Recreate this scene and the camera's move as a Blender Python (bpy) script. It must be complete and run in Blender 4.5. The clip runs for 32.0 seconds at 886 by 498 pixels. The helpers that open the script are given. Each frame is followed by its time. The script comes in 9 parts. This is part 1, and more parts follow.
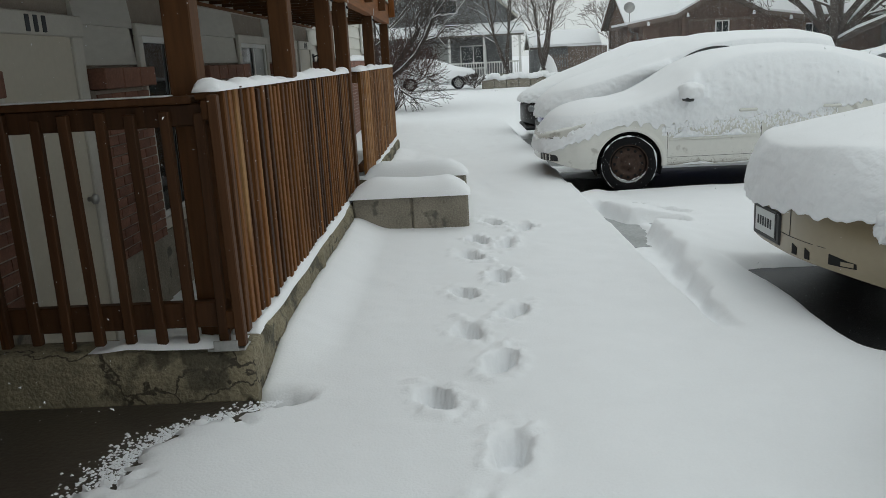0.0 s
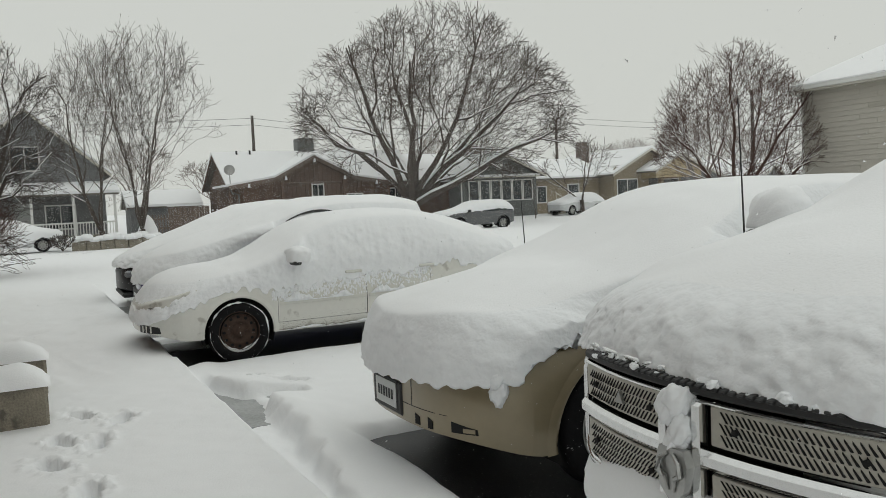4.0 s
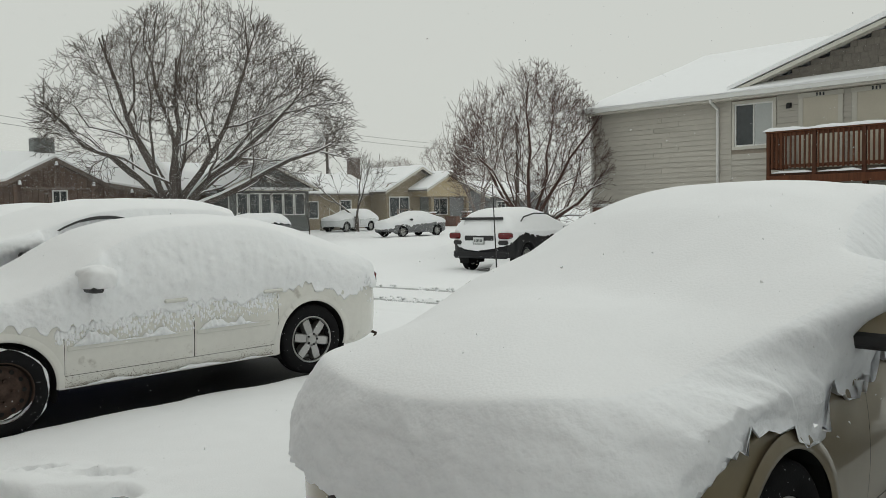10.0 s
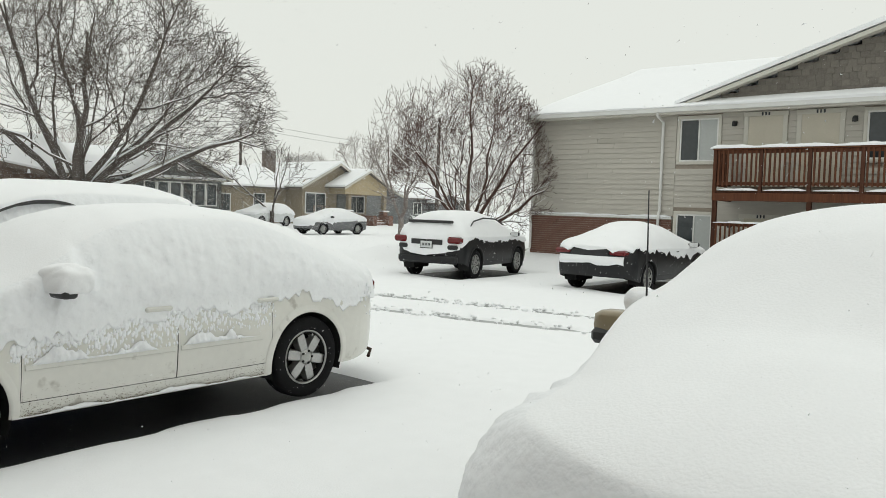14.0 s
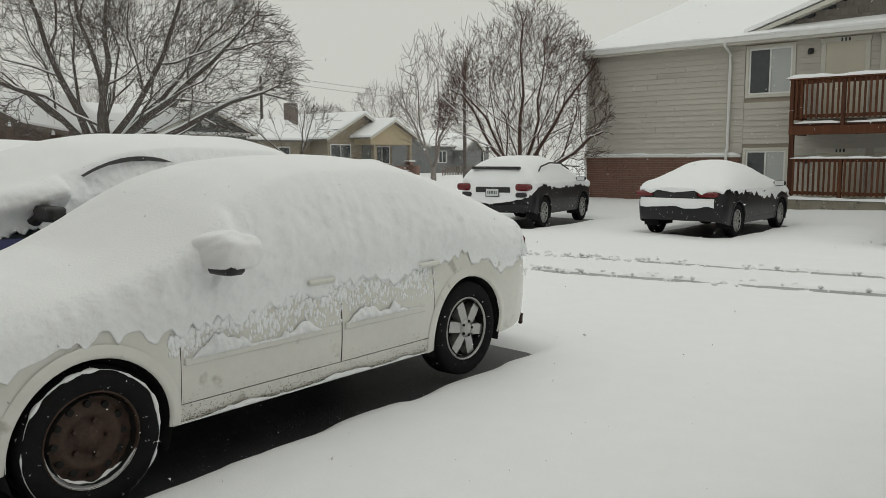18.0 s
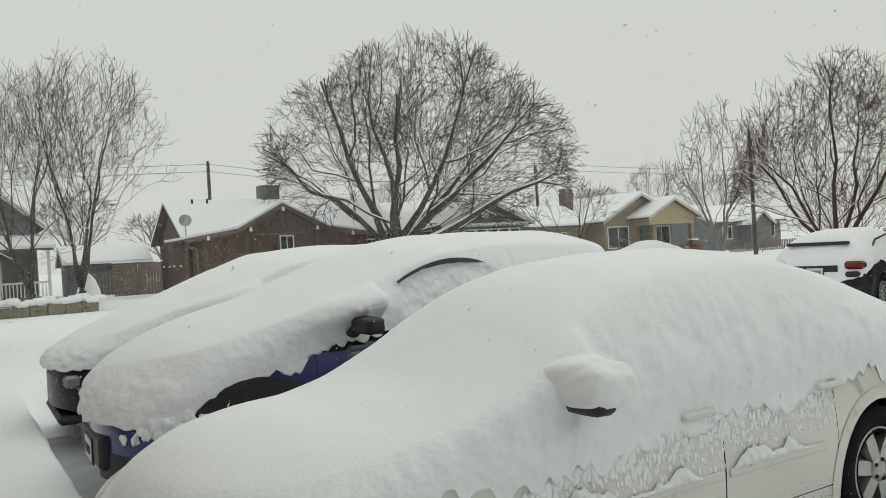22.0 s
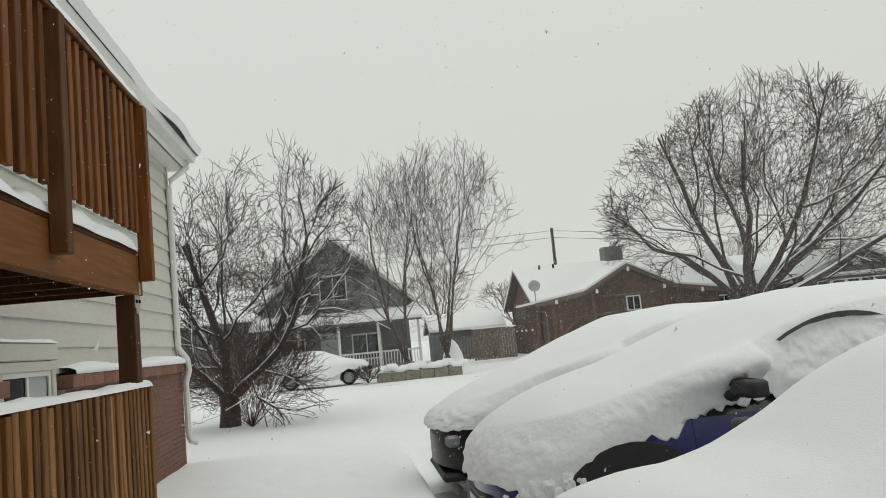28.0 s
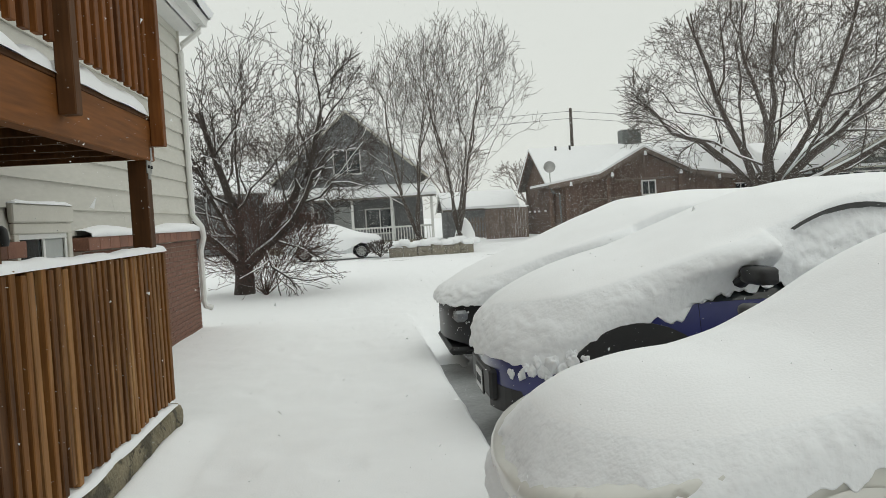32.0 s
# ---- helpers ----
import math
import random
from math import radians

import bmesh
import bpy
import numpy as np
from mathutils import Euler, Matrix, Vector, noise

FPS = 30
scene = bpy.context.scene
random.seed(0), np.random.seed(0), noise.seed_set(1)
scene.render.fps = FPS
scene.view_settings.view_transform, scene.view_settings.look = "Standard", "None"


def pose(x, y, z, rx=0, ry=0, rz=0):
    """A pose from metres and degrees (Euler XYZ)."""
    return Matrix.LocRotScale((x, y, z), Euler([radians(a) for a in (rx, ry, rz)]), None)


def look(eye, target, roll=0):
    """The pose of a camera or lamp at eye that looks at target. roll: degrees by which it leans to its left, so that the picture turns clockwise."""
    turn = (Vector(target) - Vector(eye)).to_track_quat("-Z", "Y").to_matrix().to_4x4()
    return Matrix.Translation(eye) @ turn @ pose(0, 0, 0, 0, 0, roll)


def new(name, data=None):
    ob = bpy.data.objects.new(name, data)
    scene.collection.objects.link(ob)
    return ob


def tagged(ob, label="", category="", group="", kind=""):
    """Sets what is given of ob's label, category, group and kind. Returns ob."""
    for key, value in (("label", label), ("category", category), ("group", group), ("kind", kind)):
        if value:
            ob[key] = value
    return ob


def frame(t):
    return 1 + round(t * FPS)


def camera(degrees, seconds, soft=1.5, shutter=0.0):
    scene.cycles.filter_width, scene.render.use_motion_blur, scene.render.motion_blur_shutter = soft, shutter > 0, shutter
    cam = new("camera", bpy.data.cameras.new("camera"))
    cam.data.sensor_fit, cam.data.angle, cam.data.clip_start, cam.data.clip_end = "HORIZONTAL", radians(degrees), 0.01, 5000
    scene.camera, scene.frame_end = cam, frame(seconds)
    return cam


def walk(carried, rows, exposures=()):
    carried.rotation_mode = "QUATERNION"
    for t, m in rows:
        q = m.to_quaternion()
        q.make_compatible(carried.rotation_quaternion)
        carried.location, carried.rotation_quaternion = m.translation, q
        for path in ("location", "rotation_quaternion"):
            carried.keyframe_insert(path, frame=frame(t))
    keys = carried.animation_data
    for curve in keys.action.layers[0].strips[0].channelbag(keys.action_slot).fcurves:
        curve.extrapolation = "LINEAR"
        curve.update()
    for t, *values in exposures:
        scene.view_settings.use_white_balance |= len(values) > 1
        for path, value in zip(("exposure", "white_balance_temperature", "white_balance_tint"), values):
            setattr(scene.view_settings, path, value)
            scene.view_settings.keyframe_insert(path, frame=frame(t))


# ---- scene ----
cam = camera(58.5, 32.0, soft=0.8)
PATH = [
    (0, (0.968, 1.978, 1.55), (0.916, 3.922, 1.083), -3.0),
    (0.5, (0.988, 1.976, 1.576), (1.013, 3.952, 1.273), -3.3),
    (1, (1.003, 1.995, 1.578), (1.127, 3.979, 1.357), -3.5),
    (1.5, (0.987, 2.091, 1.573), (1.26, 4.06, 1.356), -3.1),
    (2, (0.973, 2.218, 1.574), (1.456, 4.149, 1.378), -2.3),
    (2.5, (0.965, 2.312, 1.567), (1.661, 4.18, 1.412), -1.3),
    (4.5, (1.17, 2.669, 1.608), (2.125, 4.422, 1.478), -3.1),
    (5, (1.258, 3.047, 1.542), (2.335, 4.726, 1.401), -3.2),
    (5.5, (1.221, 3.352, 1.564), (2.505, 4.878, 1.418), -2.5),
    (6, (1.258, 3.49, 1.552), (2.618, 4.951, 1.418), -1.5),
    (6.5, (1.331, 3.621, 1.596), (2.702, 5.077, 1.562), -2.1),
    (7, (1.267, 3.799, 1.615), (2.722, 5.171, 1.646), 0.5),
    (7.5, (1.26, 4.025, 1.537), (2.753, 5.352, 1.63), 1.2),
    (8, (1.251, 4.109, 1.531), (2.745, 5.436, 1.608), 2.3),
    (8.5, (1.398, 4.298, 1.565), (2.882, 5.637, 1.642), 1.7),
    (9, (1.356, 4.416, 1.582), (2.75, 5.848, 1.648), 1.2),
    (9.5, (1.266, 4.626, 1.581), (2.657, 6.063, 1.581), -0.2),
    (10, (1.24, 4.819, 1.545), (2.639, 6.245, 1.443), -1.0),
    (10.5, (1.255, 4.963, 1.554), (2.625, 6.415, 1.436), -1.1),
    (11, (1.196, 5.126, 1.547), (2.503, 6.634, 1.408), -1.2),
    (11.5, (1.106, 5.28, 1.562), (2.555, 6.649, 1.4), -0.8),
    (12, (1.138, 5.462, 1.555), (2.608, 6.81, 1.41), 0.1),
    (12.5, (1.247, 5.663, 1.563), (2.63, 7.102, 1.433), -1.5),
    (13, (1.25, 5.903, 1.563), (2.674, 7.301, 1.431), -1.6),
    (13.5, (1.186, 6.086, 1.571), (2.734, 7.345, 1.443), 0.4),
    (14, (1.244, 6.218, 1.561), (2.806, 7.463, 1.462), 1.9),
    (14.5, (1.333, 6.36, 1.576), (2.738, 7.779, 1.479), -1.4),
    (15, (1.314, 6.532, 1.549), (2.694, 7.974, 1.415), -1.4),
    (15.5, (1.212, 6.796, 1.551), (2.611, 8.216, 1.392), -0.5),
    (17.5, (1.257, 7.64, 1.523), (2.646, 9.062, 1.307), -1.7),
    (18, (1.286, 7.737, 1.51), (2.816, 9.003, 1.281), -0.2),
    (18.5, (1.407, 7.918, 1.528), (2.942, 9.175, 1.281), -0.7),
    (19, (1.489, 8.037, 1.553), (2.994, 9.332, 1.31), -3.1),
    (19.5, (1.492, 8.197, 1.555), (2.989, 9.508, 1.355), -3.3),
    (20, (1.424, 8.436, 1.576), (3.028, 9.628, 1.492), -3.1),
    (20.5, (1.406, 8.497, 1.574), (3.028, 9.665, 1.517), -1.8),
    (21, (1.493, 8.607, 1.576), (2.891, 10.037, 1.549), -2.1),
    (21.5, (1.564, 8.677, 1.584), (2.804, 10.246, 1.573), -2.5),
    (22, (1.575, 8.693, 1.598), (2.605, 10.408, 1.6), -3.4),
    (22.5, (1.558, 8.757, 1.591), (2.373, 10.583, 1.633), -4.5),
    (23, (1.512, 8.743, 1.583), (2.052, 10.667, 1.646), -3.9),
    (23.5, (1.518, 8.962, 1.567), (1.762, 10.944, 1.662), -4.6),
    (24, (1.497, 8.827, 1.627), (1.582, 10.814, 1.836), -6.9),
    (24.5, (1.482, 8.774, 1.693), (1.455, 10.749, 2.008), -6.9),
    (26.5, (1.463, 8.777, 1.63), (1.501, 10.753, 1.932), -6.7),
    (27, (1.459, 8.779, 1.627), (1.645, 10.752, 1.898), -5.6),
    (27.5, (1.454, 8.772, 1.616), (1.682, 10.743, 1.865), -5.4),
    (28, (1.455, 8.793, 1.609), (1.696, 10.766, 1.831), -5.5),
    (28.5, (1.446, 8.777, 1.605), (1.693, 10.749, 1.824), -4.7),
    (29, (1.449, 8.774, 1.606), (1.698, 10.75, 1.789), -4.6),
    (29.5, (1.456, 8.776, 1.607), (1.701, 10.759, 1.69), -4.5),
    (30, (1.454, 8.755, 1.615), (1.702, 10.739, 1.678), -4.4),
    (30.5, (1.464, 8.757, 1.611), (1.715, 10.74, 1.657), -4.4),
    (31, (1.459, 8.815, 1.606), (1.693, 10.798, 1.487), -4.3),
    (31.5, (1.437, 8.824, 1.604), (1.621, 10.812, 1.483), -3.5),
    (32, (1.467, 8.838, 1.599), (1.651, 10.828, 1.517), -3.4),
]
walk(cam, [(t, look(eye, target, roll)) for t, eye, target, roll in PATH],
     exposures=[(0, -0.08, 6250, 3), (1, 0.08, 6450, 3), (2, 0.00, 6450, 3), (4.5, -0.23, 6750, 4), (6, -0.31, 6850, 4), (8, 0.02, 6700, 3), (9, -0.15, 6600, 2), (11, -0.18, 6750, 4), (12, -0.08, 6750, 4),
                (13, -0.10, 6750, 4), (14, 0.19, 6700, 3), (14.7, -0.08, 6750, 4), (15, -0.13, 6750, 4), (17.5, -0.23, 6850, 4), (19, -0.28, 6850, 4), (20, 0.02, 6750, 5), (21, -0.21, 6700, 3), (22, -0.13, 6700, 2), (23, -0.20, 6700, 2),
                (24, 0.00, 6700, 4), (24.5, 0.03, 6700, 4), (27, -0.19, 6750, 3), (28, -0.06, 6750, 3), (30, 0.10, 6700, 3), (31, -0.04, 6650, 3), (32, 0.08, 6650, 3)])

# ---- world and light: an even overcast sky in falling snow ----
world = bpy.data.worlds.new("overcast")
scene.world = world
world.use_nodes = True
wn, wl = world.node_tree.nodes, world.node_tree.links
wn.clear()
w_out, w_bg = wn.new("ShaderNodeOutputWorld"), wn.new("ShaderNodeBackground")
w_sky, w_mix, w_gray = wn.new("ShaderNodeTexSky"), wn.new("ShaderNodeMix"), wn.new("ShaderNodeMix")
w_sky.sky_type, w_sky.sun_disc = "NISHITA", False
w_sky.sun_elevation, w_sky.sun_rotation = radians(40), radians(150)
w_sky.air_density, w_sky.dust_density = 1.0, 4.0
w_co, w_sep, w_map = wn.new("ShaderNodeTexCoord"), wn.new("ShaderNodeSeparateXYZ"), wn.new("ShaderNodeMapRange")
w_map.inputs[1].default_value, w_map.inputs[2].default_value = 0.25, 1.0
w_gray.data_type = w_mix.data_type = "RGBA"
w_gray.inputs[6].default_value = (7.1, 7.15, 7.08, 1)   # cloud near the horizon
w_gray.inputs[7].default_value = (8.4, 8.55, 8.65, 1)   # cloud overhead
w_mix.inputs[0].default_value = 0.96
wl.new(w_co.outputs["Generated"], w_sep.inputs[0])
wl.new(w_sep.outputs[2], w_map.inputs[0])
wl.new(w_map.outputs[0], w_gray.inputs[0])
wl.new(w_sky.outputs[0], w_mix.inputs[6])
wl.new(w_gray.outputs[2], w_mix.inputs[7])
wl.new(w_mix.outputs[2], w_bg.inputs[0])
w_bg.inputs[1].default_value = 0.1
wl.new(w_bg.outputs[0], w_out.inputs[0])

sun = new("sun", bpy.data.lights.new("sun", "SUN"))
sun.data.energy, sun.data.angle, sun.data.color = 0.28, radians(50), (1.0, 0.985, 0.96)
sun.matrix_world = look((14, 16, 40), (0, 0, 0))


# ---- materials ----
def mat(name, color, rough=0.7, metal=0.0, vary=0.12, scale=6.0, fine=60.0, bump=0.15, dist=0.01, tint=None,
        stretch=(1, 1, 1), rand=0.0, coat=0.0, spec=0.5, patch=None, patch_at=0.55, patch_scale=3.0, hue=0.0):
    """A surface with variation at two scales, fine relief and, if given, patches of a second colour."""
    m = bpy.data.materials.new(name)
    m.use_nodes = True
    n, l = m.node_tree.nodes, m.node_tree.links
    b = n["Principled BSDF"]
    co, mp = n.new("ShaderNodeTexCoord"), n.new("ShaderNodeMapping")
    mp.inputs["Scale"].default_value = stretch
    l.new(co.outputs["Object"], mp.inputs[0])
    big, small = n.new("ShaderNodeTexNoise"), n.new("ShaderNodeTexNoise")
    for tex, s, d in ((big, scale, 4.0), (small, fine, 3.0)):
        tex.inputs["Scale"].default_value, tex.inputs["Detail"].default_value = s, d
        l.new(mp.outputs[0], tex.inputs["Vector"])
    add = n.new("ShaderNodeMath")
    add.operation = "ADD"
    l.new(big.outputs["Fac"], add.inputs[0])
    l.new(small.outputs["Fac"], add.inputs[1])
    last = add.outputs[0]
    if rand:
        info, mul, plus = n.new("ShaderNodeObjectInfo"), n.new("ShaderNodeMath"), n.new("ShaderNodeMath")
        shift = n.new("ShaderNodeVectorMath")
        shift.operation, shift.inputs[1].default_value = "MULTIPLY", (17.0, 23.0, 5.0)
        l.new(info.outputs["Random"], shift.inputs[0])
        l.new(shift.outputs[0], mp.inputs["Location"])
        mul.operation, plus.operation = "MULTIPLY_ADD", "ADD"
        mul.inputs[1].default_value, mul.inputs[2].default_value = rand, -rand / 2
        l.new(info.outputs["Random"], mul.inputs[0])
        l.new(mul.outputs[0], plus.inputs[0])
        l.new(last, plus.inputs[1])
        last = plus.outputs[0]
    ramp = n.new("ShaderNodeMapRange")
    ramp.inputs[1].default_value, ramp.inputs[2].default_value = 0.6, 1.4
    l.new(last, ramp.inputs[0])
    mix = n.new("ShaderNodeMix")
    mix.data_type = "RGBA"
    dark = tuple(c * (1 - vary) for c in color)
    light = tint or tuple(min(1, c * (1 + vary)) for c in color)
    mix.inputs[6].default_value, mix.inputs[7].default_value = (*dark, 1), (*light, 1)
    l.new(ramp.outputs[0], mix.inputs[0])
    out = mix.outputs[2]
    if patch:
        pn, pr, pm = n.new("ShaderNodeTexNoise"), n.new("ShaderNodeMapRange"), n.new("ShaderNodeMix")
        pn.inputs["Scale"].default_value, pn.inputs["Detail"].default_value = patch_scale, 8.0
        pr.inputs[1].default_value, pr.inputs[2].default_value = patch_at, patch_at + 0.07
        pm.data_type, pm.inputs[7].default_value = "RGBA", (*patch, 1)
        l.new(mp.outputs[0], pn.inputs["Vector"])
        l.new(pn.outputs["Fac"], pr.inputs[0])
        l.new(pr.outputs[0], pm.inputs[0])
        l.new(out, pm.inputs[6])
        out = pm.outputs[2]
    l.new(out, b.inputs["Base Color"])
    b.inputs["Roughness"].default_value, b.inputs["Metallic"].default_value = rough, metal
    b.inputs["Coat Weight"].default_value, b.inputs["Specular IOR Level"].default_value = coat, spec
    if bump:
        bp = n.new("ShaderNodeBump")
        bp.inputs["Strength"].default_value, bp.inputs["Distance"].default_value = bump, dist
        l.new(last, bp.inputs["Height"])
        l.new(bp.outputs[0], b.inputs["Normal"])
    return m


def glass_mat(name, color, rough=0.05):
    m = mat(name, color, rough, vary=0.2, scale=2, fine=9, bump=0, spec=0.6)
    return m


SNOW = mat("snow", (0.90, 0.91, 0.925), 0.85, vary=0.02, scale=5, fine=90, bump=0.35, dist=0.006, spec=0.2)
SNOW_ROUGH = mat("wind_packed_snow", (0.88, 0.895, 0.915), 0.9, vary=0.03, scale=13, fine=38, bump=0.34, dist=0.014, spec=0.2)
SLUSH = mat("grey_slush", (0.34, 0.35, 0.35), 0.45, vary=0.3, scale=4, fine=40, bump=0.3)
ASPHALT = mat("wet_asphalt", (0.028, 0.029, 0.031), 0.5, vary=0.35, scale=3, fine=120, bump=0.5, dist=0.006,
              patch=(0.55, 0.56, 0.58), patch_at=0.655, patch_scale=55)
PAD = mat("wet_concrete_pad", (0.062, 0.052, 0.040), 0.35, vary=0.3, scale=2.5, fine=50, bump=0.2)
CONCRETE = mat("weathered_concrete", (0.25, 0.225, 0.18), 0.9, vary=0.35, scale=5, fine=70, bump=0.6, dist=0.012,
               patch=(0.12, 0.11, 0.09), patch_at=0.6, patch_scale=7)


def add_cracks(m, color, scale, wide):
    """Dark wandering cracks over a material."""
    n, l = m.node_tree.nodes, m.node_tree.links
    b = n["Principled BSDF"]
    co, warp, mixv, vo, mr, mx = (n.new(k) for k in ("ShaderNodeTexCoord", "ShaderNodeTexNoise", "ShaderNodeVectorMath", "ShaderNodeTexVoronoi", "ShaderNodeMapRange", "ShaderNodeMix"))
    warp.inputs["Scale"].default_value, warp.inputs["Detail"].default_value = 7.0, 5.0
    mixv.operation, mixv.inputs[1].default_value = "MULTIPLY_ADD", (0.22, 0.22, 0.22)
    vo.feature, vo.inputs["Scale"].default_value = "DISTANCE_TO_EDGE", scale
    mr.inputs[1].default_value, mr.inputs[2].default_value = wide, wide * 2.2
    mx.data_type, mx.inputs[6].default_value = "RGBA", (*color, 1)
    old = b.inputs["Base Color"].links[0].from_socket
    l.new(co.outputs["Object"], warp.inputs["Vector"])
    l.new(warp.outputs["Color"], mixv.inputs[0])
    l.new(co.outputs["Object"], mixv.inputs[2])
    l.new(mixv.outputs[0], vo.inputs["Vector"])
    l.new(vo.outputs["Distance"], mr.inputs[0])
    l.new(mr.outputs[0], mx.inputs[0])
    l.new(old, mx.inputs[7])
    l.new(mx.outputs[2], b.inputs["Base Color"])


CONCRETE_OLD = mat("mossy_cracked_concrete", (0.22, 0.19, 0.125), 0.9, vary=0.45, scale=6, fine=60, bump=0.8, dist=0.02,
                   patch=(0.085, 0.075, 0.05), patch_at=0.54, patch_scale=5)
add_cracks(CONCRETE_OLD, (0.06, 0.05, 0.035), 1.7, 0.005)
WOOD_AGED = mat("aged_dark_cedar", (0.068, 0.026, 0.008), 0.65, vary=0.5, scale=9, fine=45, bump=0.35, dist=0.004,
                stretch=(1, 1, 0.07), rand=0.8, tint=(0.205, 0.085, 0.025), spec=0.2, patch=(0.30, 0.17, 0.07), patch_at=0.64, patch_scale=9)
# cedar of the end railing, darker than the side balusters
WOOD_DEEP = mat("deep_brown_cedar", (0.056, 0.024, 0.009), 0.6, vary=0.4, scale=9, fine=45, bump=0.3, dist=0.004,
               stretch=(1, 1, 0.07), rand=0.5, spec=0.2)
WOOD_OLD = mat("old_stained_cedar", (0.12, 0.046, 0.011), 0.65, vary=0.5, scale=9, fine=45, bump=0.35, dist=0.004,
               stretch=(1, 1, 0.07), rand=0.4, tint=(0.24, 0.105, 0.029), spec=0.2,
               patch=(0.36, 0.205, 0.085), patch_at=0.60, patch_scale=9)
WOOD = mat("stained_cedar", (0.135, 0.044, 0.009), 0.6, vary=0.45, scale=9, fine=45, bump=0.3, dist=0.004,
           stretch=(1, 1, 0.07), rand=0.5, tint=(0.225, 0.08, 0.017), spec=0.2)
WOOD_PALE = mat("weathered_cedar", (0.16, 0.066, 0.021), 0.7, vary=0.5, scale=9, fine=45, bump=0.35, dist=0.004,
                stretch=(1, 1, 0.07), rand=0.7, tint=(0.36, 0.185, 0.07), spec=0.2)
WOOD_DARK = mat("dark_stained_post", (0.085, 0.036, 0.012), 0.65, spec=0.2, vary=0.35, scale=8, fine=40, bump=0.3, dist=0.004,
                stretch=(1, 1, 0.08), rand=0.3)
WOOD_BEAM = mat("stained_beam", (0.19, 0.070, 0.017), 0.65, spec=0.2, vary=0.4, scale=8, fine=40, bump=0.3, dist=0.004,
                stretch=(1, 0.07, 1), rand=0.3)
WOOD_FAR = mat("red_brown_stained_wood", (0.105, 0.040, 0.020), 0.65, vary=0.35, scale=9, fine=45, bump=0.3, dist=0.004, stretch=(1, 1, 0.07), rand=0.4, spec=0.2)
WOOD_FARDARK = mat("dark_red_brown_wood", (0.075, 0.030, 0.017), 0.65, vary=0.35, scale=9, fine=45, bump=0.3, dist=0.004, stretch=(1, 1, 0.07), rand=0.4, spec=0.2)
SIDING = mat("beige_siding", (0.56, 0.545, 0.495), 0.75, vary=0.08, scale=1.5, fine=30, bump=0.15, dist=0.003,
             stretch=(1, 0.2, 1), rand=0.12, patch=(0.48, 0.455, 0.39), patch_at=0.68, patch_scale=1.4)
SIDING_FAR = mat("tan_siding", (0.50, 0.475, 0.425), 0.8, vary=0.1, scale=1.0, fine=18, bump=0.15, dist=0.004,
                 stretch=(1, 0.15, 1), rand=0.14, patch=(0.41, 0.385, 0.34), patch_at=0.66, patch_scale=1.6)
SHINGLE_SIDING = mat("grey_brown_shingle", (0.16, 0.145, 0.125), 0.85, vary=0.25, scale=3, fine=25, bump=0.3, rand=0.35)
TRIM = mat("off_white_trim", (0.58, 0.56, 0.50), 0.6, vary=0.06, scale=4, fine=50, bump=0.1, dist=0.002)
TRIM_WHITE = mat("white_trim", (0.72, 0.72, 0.70), 0.5, vary=0.05, scale=4, fine=50, bump=0.08, dist=0.002)
DOOR_PAINT = mat("cream_door_paint", (0.55, 0.51, 0.42), 0.45, vary=0.05, scale=3, fine=30, bump=0.05)
BRICK = mat("red_brick", (0.205, 0.098, 0.066), 0.85, vary=0.3, scale=9, fine=70, bump=0.5, dist=0.004, rand=0.7)
BRICK_FAR = mat("red_brick_wall", (0.175, 0.092, 0.068), 0.85, vary=0.25, scale=5, fine=60, bump=0.4, dist=0.004, rand=0.5)
MORTAR = mat("grey_mortar", (0.34, 0.295, 0.245), 0.95, vary=0.15, scale=10, fine=90, bump=0.3)
GLASS = glass_mat("window_glass", (0.035, 0.042, 0.045))
BLIND = mat("pale_blind", (0.44, 0.46, 0.45), 0.25, vary=0.06, scale=2, fine=14, bump=0.0)
METAL = mat("grey_metal", (0.42, 0.42, 0.41), 0.4, 0.9, vary=0.15, scale=8, fine=60, bump=0.1, dist=0.002)
CHROME = mat("chrome", (0.72, 0.72, 0.72), 0.13, 1.0, vary=0.06, scale=6, fine=40, bump=0.05, dist=0.001)
ALLOY = mat("brushed_alloy", (0.42, 0.42, 0.41), 0.32, 0.85, vary=0.12, scale=9, fine=60, bump=0.1, dist=0.002)
STEEL_RUST = mat("rusty_steel_wheel", (0.062, 0.037, 0.027), 0.7, 0.3, vary=0.4, scale=14, fine=60, bump=0.3, dist=0.002)
RUBBER = mat("black_rubber", (0.011, 0.011, 0.012), 0.9, spec=0.15, vary=0.25, scale=14, fine=90, bump=0.35, dist=0.003,
             patch=(0.5, 0.51, 0.53), patch_at=0.68, patch_scale=38)
PLASTIC = mat("black_plastic", (0.02, 0.02, 0.021), 0.5, vary=0.15, scale=8, fine=60, bump=0.1, dist=0.002)
DARK = mat("dark_underside", (0.010, 0.010, 0.010), 0.9, vary=0.2, scale=8, fine=60, bump=0.1)
PAINT_CREAM = mat("cream_car_paint", (0.70, 0.695, 0.65), 0.3, vary=0.05, scale=2, fine=18, bump=0.0, coat=0.6,
                  patch=(0.47, 0.455, 0.41), patch_at=0.63, patch_scale=5)
PAINT_GOLD = mat("gold_car_paint", (0.27, 0.222, 0.142), 0.3, 0.25, vary=0.06, scale=2, fine=20, bump=0.0, coat=0.6)
